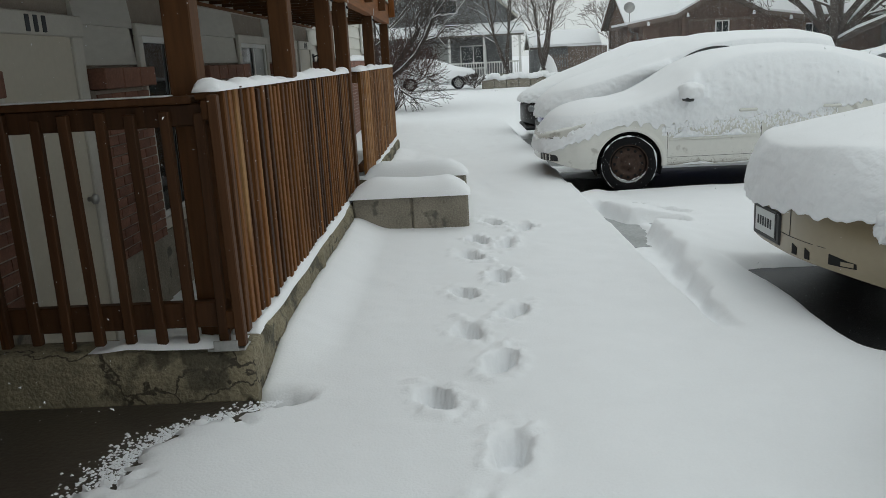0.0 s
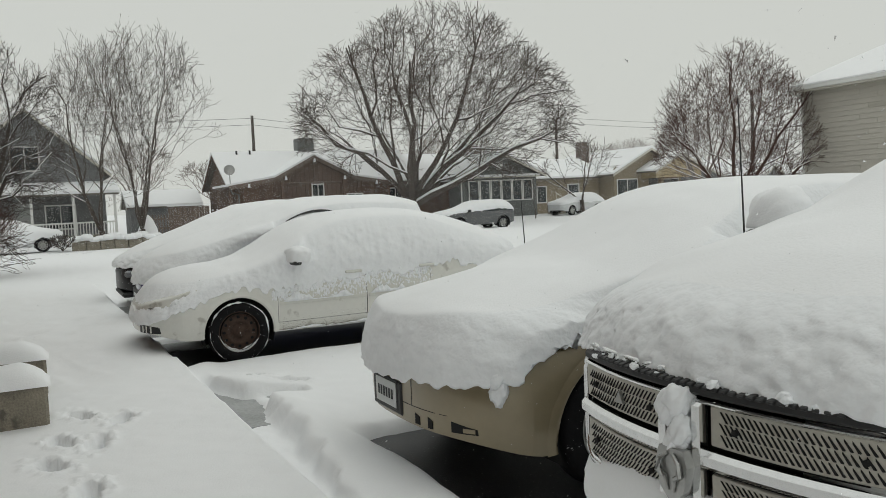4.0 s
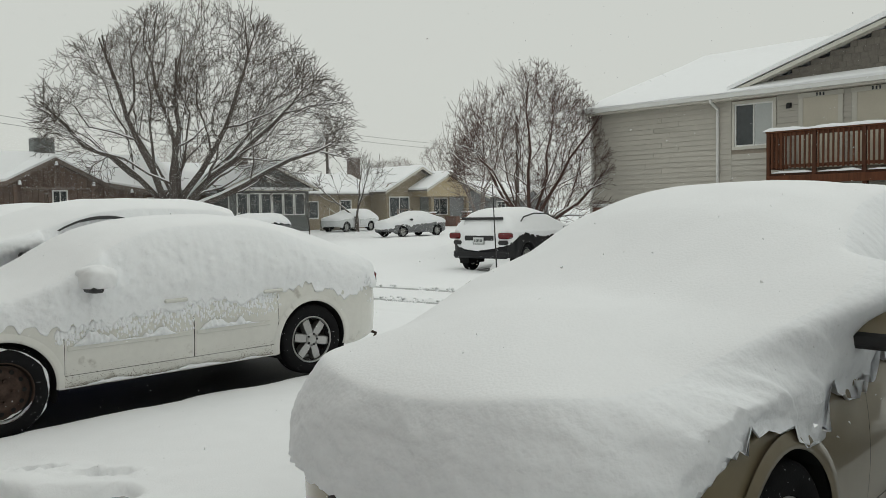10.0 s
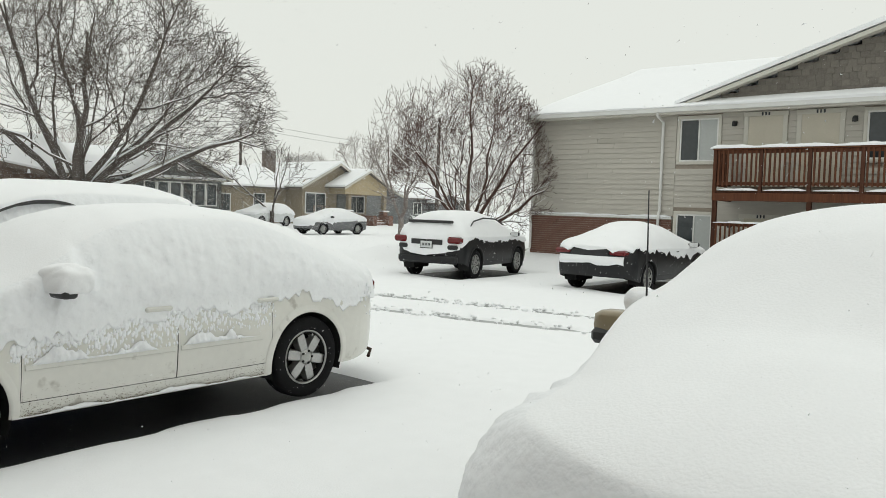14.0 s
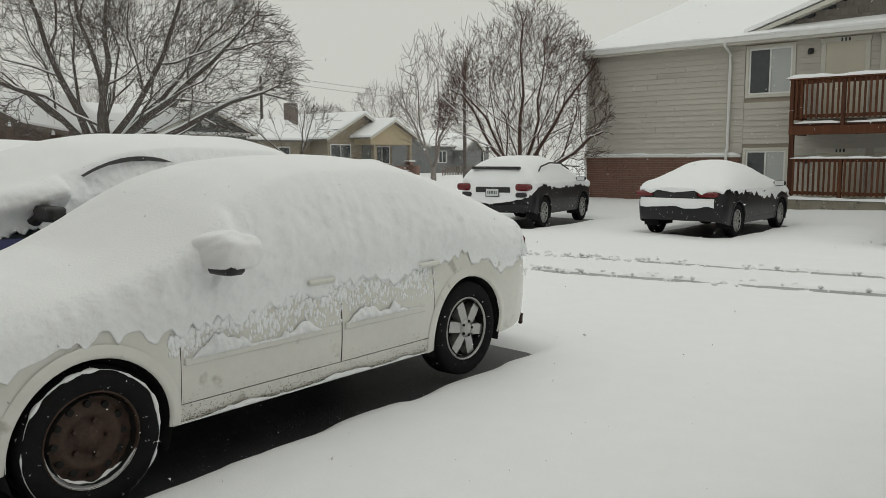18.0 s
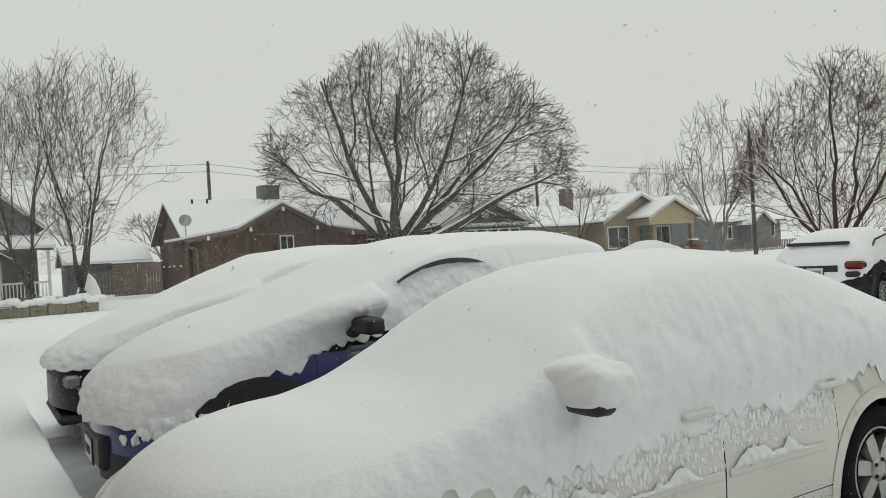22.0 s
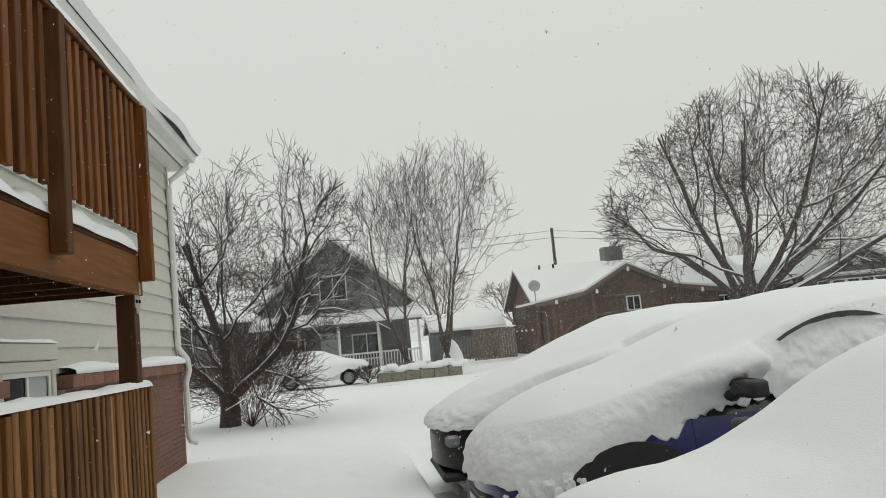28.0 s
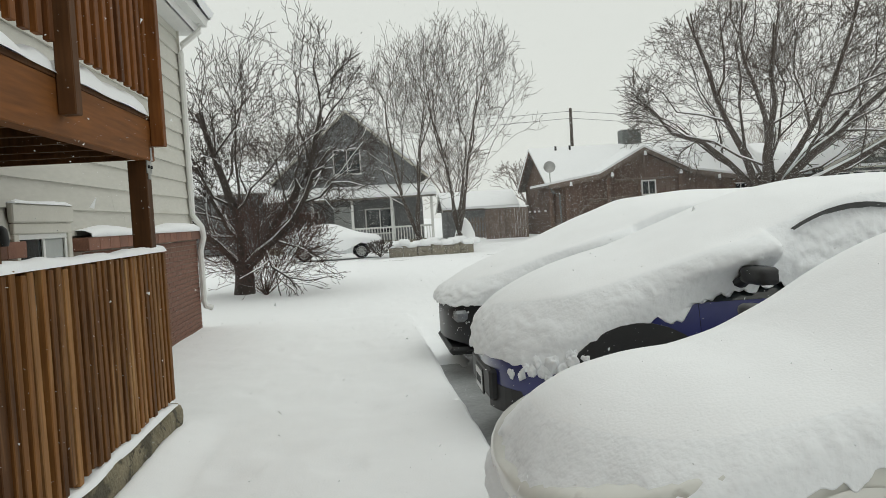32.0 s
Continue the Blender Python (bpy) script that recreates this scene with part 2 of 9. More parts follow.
PAINT_WHITE = mat("silver_white_car_paint", (0.60, 0.62, 0.63), 0.3, 0.1, vary=0.05, scale=2, fine=20, bump=0.0, coat=0.6)
PAINT_BLUE = mat("blue_car_paint", (0.012, 0.017, 0.13), 0.28, 0.2, vary=0.1, scale=2, fine=20, bump=0.0, coat=0.7)
PAINT_BLACK = mat("black_car_paint", (0.011, 0.0115, 0.013), 0.4, vary=0.15, scale=2, fine=20, bump=0.0, coat=0.12, spec=0.3,
                  patch=(0.62, 0.63, 0.65), patch_at=0.665, patch_scale=17)
PAINT_GREY = mat("grey_car_paint", (0.12, 0.125, 0.13), 0.35, 0.3, vary=0.1, scale=2, fine=20, bump=0.0, coat=0.5)
LAMP_RED = mat("red_lens", (0.13, 0.010, 0.012), 0.2, vary=0.2, scale=20, fine=60, bump=0.1, dist=0.002)
LAMP_AMBER = mat("amber_lens", (0.42, 0.085, 0.02), 0.2, vary=0.2, scale=20, fine=60, bump=0.1, dist=0.002)
LAMP_CLEAR = mat("clear_lens", (0.32, 0.33, 0.34), 0.12, 0.3, vary=0.3, scale=20, fine=60, bump=0.2, dist=0.003)
MUD = mat("dried_mud", (0.22, 0.19, 0.15), 0.9, vary=0.3, scale=9, fine=60, bump=0.2)
GRILLE_PLATE = mat("brushed_grille_plate", (0.50, 0.48, 0.43), 0.4, 0.5, vary=0.1, scale=9, fine=60, bump=0.1, dist=0.002)
PLATE_MAT = mat("white_plate", (0.62, 0.64, 0.64), 0.4, vary=0.06, scale=9, fine=60, bump=0.0)
INK = mat("dark_ink", (0.03, 0.035, 0.04), 0.6, vary=0.1, bump=0.0)
BARK = mat("dark_bark", (0.060, 0.048, 0.042), 0.9, vary=0.35, scale=5, fine=40, bump=0.5, dist=0.01)
BARK_GREY = mat("grey_brown_bark", (0.088, 0.072, 0.062), 0.9, vary=0.35, scale=5, fine=40, bump=0.5, dist=0.01)
BARK_RED = mat("red_brown_twigs", (0.085, 0.050, 0.042), 0.9, vary=0.35, scale=5, fine=40, bump=0.4, dist=0.01)
# bark of the distant trees, snowfall haze painted in as a paler colour
BARK_HAZED = mat("haze_paled_twigs", (0.23, 0.20, 0.185), 0.9, vary=0.3, scale=5, fine=40, bump=0.3, dist=0.01)
HOUSE_BROWN = mat("brown_plank_wall", (0.14, 0.094, 0.072), 0.85, vary=0.25, scale=2, fine=20, bump=0.3, stretch=(1, 1, 0.25), rand=0.4)
HOUSE_GREY = mat("grey_green_wall", (0.15, 0.16, 0.155), 0.8, vary=0.12, scale=2, fine=20, bump=0.2, rand=0.2)
HOUSE_DARKGREY = mat("slate_grey_wall", (0.17, 0.175, 0.178), 0.8, vary=0.12, scale=2, fine=20, bump=0.2, rand=0.2)
HOUSE_TAN = mat("tan_stucco", (0.28, 0.235, 0.17), 0.85, vary=0.15, scale=2, fine=40, bump=0.3)
HOUSE_YELLOW = mat("yellow_stucco", (0.44, 0.36, 0.23), 0.85, vary=0.12, scale=2, fine=40, bump=0.3)
CHIMNEY_MAT = mat("chimney_brick", (0.16, 0.13, 0.115), 0.9, vary=0.25, scale=6, fine=50, bump=0.4)
FENCE_WOOD = mat("grey_fence_wood", (0.16, 0.125, 0.105), 0.85, vary=0.3, scale=5, fine=40, bump=0.3, rand=0.4)
WOOD_POLE = mat("utility_pole_wood", (0.09, 0.075, 0.065), 0.9, vary=0.25, scale=5, fine=40, bump=0.3)


# ---- geometry helpers ----
class Geo:
    """Vertices and faces of one mesh."""

    def __init__(self):
        self.v, self.f = [], []

    def add(self, verts, faces):
        k = len(self.v)
        self.v += [tuple(p) for p in verts]
        self.f += [tuple(i + k for i in f) for f in faces]
        return self

    def box(self, lo, hi, b=0.0, turn=None):
        """A box between two corners, its edges chamfered by b; turn: a matrix laid on it."""
        (x0, y0, z0), (x1, y1, z1) = lo, hi
        c = [(x0, y0, z0), (x1, y0, z0), (x1, y1, z0), (x0, y1, z0), (x0, y0, z1), (x1, y0, z1), (x1, y1, z1), (x0, y1, z1)]
        if b <= 0:
            vs, fs = c, [(0, 3, 2, 1), (4, 5, 6, 7), (0, 1, 5, 4), (1, 2, 6, 5), (2, 3, 7, 6), (3, 0, 4, 7)]
        else:
            b = min(b, (x1 - x0) / 2.1, (y1 - y0) / 2.1, (z1 - z0) / 2.1)
            vs = []
            for p in c:
                s = [b if p[i] == lo[i] else -b for i in range(3)]
                vs += [(p[0], p[1] + s[1], p[2] + s[2]), (p[0] + s[0], p[1], p[2] + s[2]), (p[0] + s[0], p[1] + s[1], p[2])]
            q = [(0, 3, 2, 1), (4, 5, 6, 7), (0, 1, 5, 4), (1, 2, 6, 5), (2, 3, 7, 6), (3, 0, 4, 7)]
            ax = [2, 2, 1, 0, 1, 0]
            fs = [tuple(3 * i + a for i in f) for f, a in zip(q, ax)]
            for i, j, d in ((0, 1, 0), (1, 2, 1), (2, 3, 0), (3, 0, 1), (4, 5, 0), (5, 6, 1), (6, 7, 0), (7, 4, 1), (0, 4, 2), (1, 5, 2), (2, 6, 2), (3, 7, 2)):
                a, e = [k for k in range(3) if k != d]
                fs.append((3 * i + a, 3 * j + a, 3 * j + e, 3 * i + e))
            fs += [(3 * i, 3 * i + 1, 3 * i + 2) for i in range(8)]
        if turn is not None:
            vs = [turn @ Vector(p) for p in vs]
        return self.add(vs, fs)

    def tube(self, pts, radii, sides=6, cap=True):
        """A round bar along points."""
        k, pts = len(self.v), [Vector(p) for p in pts]
        for i, p in enumerate(pts):
            d = (pts[min(i + 1, len(pts) - 1)] - pts[max(i - 1, 0)]).normalized()
            u = d.cross(Vector((0.31, 0.2, 0.93)) if abs(d.z) < 0.9 else Vector((1, 0.1, 0))).normalized()
            w = d.cross(u)
            r = radii[i] if isinstance(radii, (list, tuple)) else radii
            self.v += [tuple(p + r * (math.cos(a) * u + math.sin(a) * w)) for a in [6.2832 * s / sides for s in range(sides)]]
        for i in range(len(pts) - 1):
            for s in range(sides):
                a, b = k + i * sides + s, k + i * sides + (s + 1) % sides
                self.f.append((a, b, b + sides, a + sides))
        if cap:
            self.f.append(tuple(k + s for s in reversed(range(sides))))
            self.f.append(tuple(k + (len(pts) - 1) * sides + s for s in range(sides)))
        return self

    def lathe(self, profile, sides=32, centre=(0, 0, 0)):
        """A profile of (radius, y) turned round the y axis."""
        k, cx, cy, cz = len(self.v), *centre
        for r, y in profile:
            self.v += [(cx + r * math.cos(6.2832 * s / sides), cy + y, cz + r * math.sin(6.2832 * s / sides)) for s in range(sides)]
        for i in range(len(profile) - 1):
            for s in range(sides):
                a, b = k + i * sides + s, k + i * sides + (s + 1) % sides
                self.f.append((a, b, b + sides, a + sides))
        return self

    def prism(self, outline, axis, a, b):
        """A flat outline of 2D points pushed from a to b along an axis (0 x, 1 y, 2 z)."""
        n = len(outline)

        def at(p, d):
            return (d, p[0], p[1]) if axis == 0 else (p[0], d, p[1]) if axis == 1 else (p[0], p[1], d)
        vs = [at(p, a) for p in outline] + [at(p, b) for p in outline]
        fs = [tuple(range(n)), tuple(range(2 * n - 1, n - 1, -1))]
        fs += [(i, (i + 1) % n, (i + 1) % n + n, i + n) for i in range(n)]
        return self.add(vs, fs)

    def mesh(self, name, material, smooth=False):
        me = bpy.data.meshes.new(name)
        me.from_pydata(self.v, [], self.f)
        me.materials.append(material)
        bm = bmesh.new()
        bm.from_mesh(me)
        bmesh.ops.recalc_face_normals(bm, faces=bm.faces)
        bm.to_mesh(me)
        bm.free()
        if smooth:
            me.polygons.foreach_set("use_smooth", [True] * len(me.polygons))
        me.update()
        return me


def thing(name, m, label, category, group="", kind=""):
    """An empty at the base of a thing, which parents its parts."""
    ob = new(name)
    ob.empty_display_size = 0.2
    ob.matrix_basis = m
    return tagged(ob, label, category, group, kind)


def part(name, geo, material, parent=None, label="", smooth=False):
    """One mesh object under a thing or under a part."""
    ob = new(name, geo.mesh(name, material, smooth) if isinstance(geo, Geo) else geo)
    if parent:
        ob.parent = parent
    return tagged(ob, label) if label else ob


def solid(name, geo, material, label, category, kind="structure", smooth=False, group=""):
    """A thing that is one mesh, in world coordinates."""
    return tagged(new(name, geo.mesh(name, material, smooth)), label, category, group, kind)


def vnoise(x, y, seed=0):
    """Smooth value noise of arrays, -1 to 1."""
    x, y = np.asarray(x, float), np.asarray(y, float)
    xi, yi = np.floor(x), np.floor(y)
    u, v = x - xi, y - yi
    u, v = u * u * (3 - 2 * u), v * v * (3 - 2 * v)

    def h(a, b):
        s = np.sin(a * 127.1 + b * 311.7 + seed * 74.7) * 43758.5453
        return 2 * (s - np.floor(s)) - 1
    return (h(xi, yi) * (1 - u) + h(xi + 1, yi) * u) * (1 - v) + (h(xi, yi + 1) * (1 - u) + h(xi + 1, yi + 1) * u) * v


def fbm(x, y, seed=0, octaves=4):
    return sum(vnoise(x * 2**o, y * 2**o, seed + o) / 2**o for o in range(octaves))


def smooth(a, b, x):
    t = np.clip((np.asarray(x, float) - a) / (b - a), 0, 1)
    return t * t * (3 - 2 * t)

# ---- ground: asphalt below, one sheet of snow above ----
# Parked cars: nose x, middle y, length, width
LOT = {"suv": (2.74, 4.10, 5.0, 1.95), "gold": (2.89, 6.78, 5.15, 1.86), "cream": (1.93, 11.99, 4.75, 1.80, -0.03),
       "blue": (2.25, 14.72, 4.45, 1.78), "black": (2.2, 17.55, 4.6, 1.80)}
FAR_LOT = {"dark_suv": (15.35, 18.18, 4.15, 1.82), "dark_sedan": (15.85, 14.0, 4.6, 1.80), "dark_third": (16.1, 9.55, 4.7, 1.85)}
ROAD_Y = (38.4, 46.4)


def curb_x(y):
    return 2.44 - 0.0193 * np.asarray(y, float)


def car_hollow(x, y, nx, cy, ln, w, shy=0.03):
    """1 under a parked car, where little snow lies, falling to 0 round it."""
    wob = 0.07 * fbm(x * 1.1 + 3, y * 1.1, 5)
    a = smooth(nx + 0.22, nx + 0.5, x + wob) * (1 - smooth(nx + ln - 0.35, nx + ln + 0.1, x + wob))
    b = smooth(cy - w / 2 - shy - 0.16, cy - w / 2 + 0.1, y + wob) * (1 - smooth(cy + w / 2 - 0.1, cy + w / 2 + 0.14, y + wob))
    return a * b


FOOTPRINTS = [(1.11, 4.70, -0.15), (0.84, 5.20, 0.5), (1.12, 5.60, -0.25), (0.97, 6.08, 0.3), (1.24, 6.40, -0.35),
              (0.98, 6.82, 0.5), (1.21, 7.20, 0.0), (1.03, 7.80, 0.4), (1.30, 8.18, -0.2), (1.10, 8.32, 0.3), (1.50, 8.76, -0.4),
              (1.24, 9.02, 0.4), (1.02, 4.15, 0.1), (2.80, 9.87, 1.2), (3.05, 9.55, 1.3)]


RUTS = ((10.42, 0.07, 0.13), (11.98, 0.075, 0.14), (10.78, 0.025, 0.09), (12.36, 0.025, 0.09), (9.2, 0.015, 0.1), (13.6, 0.02, 0.1))


def rut_x(rx, y):
    return rx - 0.15 * np.clip(y - 13.3, -8, 7) + 0.06 * np.sin(y * 0.5 + rx) + 0.25 * smooth(20, 36, y) * (y - 20) * 0.2


def snow_height(x, y):
    x, y = np.asarray(x, float), np.asarray(y, float)
    cx = curb_x(y)
    soft = 0.018 * fbm(x * 0.7, y * 0.7, 1) + 0.004 * fbm(x * 5, y * 5, 2)
    lane = np.exp(-((x - 11.2) / 2.2) ** 4) * (y < 37)
    lot = soft * (1 - 0.7 * lane) + 0.075 * (1 - smooth(9.6, 10.3, y)) * (1 - smooth(cx + 0.35, cx + 0.95, x))
    walk = 0.085 + 0.03 * smooth(0.8, -0.1, x) + 0.10 * smooth(0.32, 0.0, x) * smooth(5.35, 6.0, y) * (1 - smooth(14.6, 15.4, y)) + soft * 0.8
    # the bank of snow along the curb is a little higher than the walk
    walk = walk + (0.03 * smooth(9.5, 11, y) - 0.02 * (1 - smooth(9.5, 11, y))) * np.exp(-((x - cx + 0.25) / 0.4) ** 2)
    on_walk = 1 - smooth(cx - 0.02, cx + 0.05, x + 0.02 * fbm(y * 1.3, y * 0, 7))
    on_walk = on_walk * (1 - smooth(21.3, 22.2, y))
    z = lot * (1 - on_walk) + walk * on_walk
    # the hollow at the foot of the curb
    front = 1 - smooth(10.6, 11.4, y)
    deep = 0.10 * smooth(6.2, 7.0, y) * (1 - smooth(20.8, 21.4, y))
    deep = deep * np.clip(0.45 + 1.1 * vnoise(y * 0.55 + 2.3, y * 0, 9), 0.05, 1)
    deep = deep * 0.65
    deep = np.maximum(deep, 0.07 * np.exp(-((y - 9.9) / 0.75) ** 2))
    deep = np.maximum(deep, 0.14 * np.exp(-((y - 15.4) / 2.1) ** 4))
    deep = deep * (1 - front) + front * (0.09 + 0.06 * smooth(6.2, 8.0, y)) * smooth(5.9, 6.4, y) * (1 - smooth(9.9, 10.4, y))
    width = 0.24 + 0.40 * np.exp(-((y - 15.4) / 2.1) ** 4) + 0.06 * fbm(y * 1.7, x * 2, 43)
    width = width * (1 - front) + front * (0.05 + 0.24 * smooth(6.2, 8.6, y) * (1 - smooth(9.0, 10.1, y)))
    z = z + front * (0.025 + 0.03 * vnoise(x * 3.1, y * 3.1, 37)) * smooth(6.0, 6.6, y) * np.exp(-((x - cx - width - 0.15) / 0.12) ** 2) * (x > cx)
    z = z - deep * smooth(cx - 0.005, cx + 0.03, x) * (1 - smooth(cx + width * (0.6 + 0.3 * front), cx + width + 0.22 - 0.12 * front, x + 0.05 * front * fbm(x * 4, y * 4, 33)))
    spread = ((x - 2.63) / 0.42) ** 2 + ((y - 9.06 - 0.25 * (x - 2.63)) / 0.27) ** 2 + 0.25 * fbm(x * 4, y * 4, 39)
    z = z - 0.085 * 1.6 * (1 - smooth(0.45, 1.05, spread)) * (x > cx + 0.03)
    # the hollow never melts deeper than a thin skin of slush
    bare = np.exp(-((y - 9.1) / 0.5) ** 4) + np.exp(-((y - 15.4) / 2.2) ** 4)
    z = np.maximum(z, -0.060 - 0.022 * bare + (0.012 - 0.005 * bare) * fbm(x * 6, y * 6, 35))
    for c in (*LOT.values(), *FAR_LOT.values()):
        z = z - 0.16 * car_hollow(x, y, *c)
    nx, cy, ln, w = LOT["gold"]
    z = z - 0.18 * np.maximum(car_hollow(x, y, nx - 0.25, cy - 0.03, ln, w) - car_hollow(x, y, nx, cy, ln, w), 0)
    # drift against the apartment wall far across the lot
    z = z + 0.28 * smooth(20.6, 22.6, x + 0.3 * fbm(y * 0.4, x * 0, 3)) * (y < 26)
    # wheel ruts of the drive lane
    for rx, dep, wide in RUTS:
        mid = rut_x(rx, y)
        churn = 0.75 + 0.6 * vnoise(y * 1.6, x * 3.0, 11)
        z = z - dep * churn * np.exp(-((x - mid) / wide) ** 4) + 0.25 * dep * churn * np.exp(-((x - mid - wide - 0.08) / 0.07) ** 2)
        z = z + dep * 0.9 * np.clip(vnoise(x * 7, y * 5, 41) - 0.35, 0, 1) * np.exp(-((x - mid) / (wide * 1.6)) ** 4)
    # the street beyond: rolled flat, with ruts along it
    st = smooth(ROAD_Y[0] - 0.5, ROAD_Y[0] + 0.3, y) * (1 - smooth(ROAD_Y[1] - 0.3, ROAD_Y[1] + 0.3, y))
    z = z - 0.05 * st
    for ry in (39.6, 41.0, 42.6, 44.0):
        z = z - 0.05 * st * (0.5 + 0.8 * vnoise(x * 0.35, y, 13)) * np.exp(-((y - ry) / 0.16) ** 2)
    z = z + 0.10 * smooth(47.0, 48.5, y) + 0.5 * fbm(x * 0.06, y * 0.06, 21) * smooth(60, 140, y)
    # melted edge by the entry pad
    edge = 0.8 * (x - np.interp(y, [3.5, 4.5, 4.8, 5.0, 5.15, 5.25], [-0.5, -0.46, -0.45, -0.36, -0.15, 0.02]))
    z = z - 0.16 * smooth(0.16, -0.1, edge + 0.10 * fbm(x * 5, y * 5, 4) + 0.07 * vnoise(x * 27, y * 27, 6) + 0.05 * vnoise(x * 55, y * 55, 8)) * (1 - smooth(5.30, 5.44, y)) * (1 - smooth(0.3, 0.6, x))
    z = z - 0.035 * np.clip(vnoise(x * 2.9 + 0.4 * y, y * 2.1, 51) - 0.15, 0, 1) * smooth(9.5, 11, y) * (1 - smooth(19, 21, y)) * smooth(0.05, 0.35, x) * (1 - smooth(1.6, 1.9, x))
    # nothing lies under the porch deck
    z = z - 0.3 * smooth(0.02, -0.16, x) * smooth(5.2, 5.4, y) * (1 - smooth(14.7, 14.9, y))
    # the steps of someone who went by
    for px, py, tw in FOOTPRINTS:
        c, s = math.cos(tw), math.sin(tw)
        u, v = (x - px) * c + (y - py) * s, -(x - px) * s + (y - py) * c
        r = np.sqrt((u / 0.075) ** 2 + ((v - 0.03) / 0.155) ** 2) + 0.22 * vnoise(x * 11 + px * 7, y * 11, 17) + 0.12 * vnoise(x * 31, y * 31, 23)
        slope = 0.75 + 0.35 * np.clip(v / 0.15, -1, 1)
        z = z - 0.12 * slope * (1 - smooth(0.80, 0.99, r)) + 0.020 * np.exp(-((r - 1.5) / 0.4) ** 2) * np.clip(0.2 + 1.3 * vnoise(x * 26, y * 26, 19), 0, 1.5)
    return z


def steps(*spans):
    out = []
    for a, b, d in spans:
        out += list(np.arange(a, b - d * 0.5, d))
    return np.array(out + [spans[-1][1]])


def grid_sheet(xs, ys):
    gx, gy = np.meshgrid(xs, ys)
    g, nx = Geo(), len(xs)
    g.v = np.stack([gx.ravel(), gy.ravel(), snow_height(gx, gy).ravel()], 1).tolist()
    j, i = np.meshgrid(np.arange(len(ys) - 1), np.arange(nx - 1), indexing="ij")
    a = (j * nx + i).ravel()
    g.f = np.stack([a, a + 1, a + nx + 1, a + nx], 1).tolist()
    return g


gx = steps((-400, -40, 60), (-40, -10, 3), (-10, -1.2, 0.5), (-1.2, 0.3, 0.03), (0.3, 1.7, 0.02), (1.7, 2.1, 0.03), (2.1, 2.5, 0.014), (2.5, 3.3, 0.03), (3.3, 8.5, 0.09), (8.5, 10.3, 0.07), (10.3, 12.7, 0.04), (12.7, 13.5, 0.07),
           (13.5, 24, 0.2), (24, 60, 1.0), (60, 120, 6), (120, 500, 60))
gy = steps((-60, 1, 5), (1, 3.4, 0.15), (3.4, 9.0, 0.022), (9.0, 10.6, 0.035), (10.6, 19.5, 0.07), (19.5, 26, 0.2), (26, 40, 0.6), (40, 48.2, 0.12),
           (48.2, 80, 2.0), (80, 140, 8), (140, 900, 95))
snow_me = grid_sheet(gx, gy).mesh("ground", SNOW, True)
ground = tagged(new("ground", snow_me), "deep fresh snow with footprints and wheel ruts", "snow ground", "", "structure")

g = Geo().box((1.9, -40, -0.5), (23.0, 60, -0.075))
solid("parking_lot", g, ASPHALT, "wet black asphalt bare under the parked cars", "asphalt lot")
g = Geo().box((2.05, 12.3, -0.3), (3.6, 18.0, -0.06))
g.box((2.2, 8.4, -0.3), (3.1, 10.9, -0.052)).box((-30, 39.0, -0.3), (60, 44.6, -0.085))
for rx, dep, wide in RUTS[:2]:
    k, ys = len(g.v), np.arange(-8, 37.01, 0.5)
    for y in ys:
        g.v += [(float(rut_x(rx, y)) - 0.2, float(y), -0.020), (float(rut_x(rx, y)) + 0.2, float(y), -0.020)]
    g.f += [(k + 2 * i, k + 2 * i + 1, k + 2 * i + 3, k + 2 * i + 2) for i in range(len(ys) - 1)]
solid("slush", g, SLUSH, "grey slush at the kerb and in the wheel ruts", "slush")
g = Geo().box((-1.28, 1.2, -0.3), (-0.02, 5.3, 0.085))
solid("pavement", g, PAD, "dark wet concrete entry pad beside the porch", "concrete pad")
g = Geo()
for k in range(11):
    y = 6.4 + 1.36 * k
    x = float(curb_x(y + 0.68))
    g.box((x - 0.16, y, -0.4), (x - 0.012, y + 1.35, -0.005), 0.015)
solid("kerb", g, CONCRETE, "concrete kerb buried under snow along the walk", "kerb")

# grains of wet snow along the melted edge of the pad
rnd, g = random.Random(15), Geo()
for k in range(1500):
    y = rnd.uniform(4.2, 5.28)
    x = float(np.interp(y, [3.5, 4.5, 4.8, 5.0, 5.15, 5.25], [-0.5, -0.46, -0.45, -0.36, -0.15, 0.02])) + 0.10 - abs(rnd.gauss(0, 0.075))
    r = rnd.uniform(0.003, 0.010)
    pts = [(x + r * rnd.uniform(0.7, 1.4) * a, y + r * rnd.uniform(0.7, 1.4) * b, 0.086 + r * 0.8 * e) for a, b, e in ((1, 0, 0), (0, 1, 0), (-1, 0, 0), (0, -1, 0), (0, 0, 1))]
    g.add(pts, [(0, 1, 4), (1, 2, 4), (2, 3, 4), (3, 0, 4)])
solid("snow_grains", g, SNOW_ROUGH, "grains of wet snow at the edge of the pad", "snow", "stuff", True)

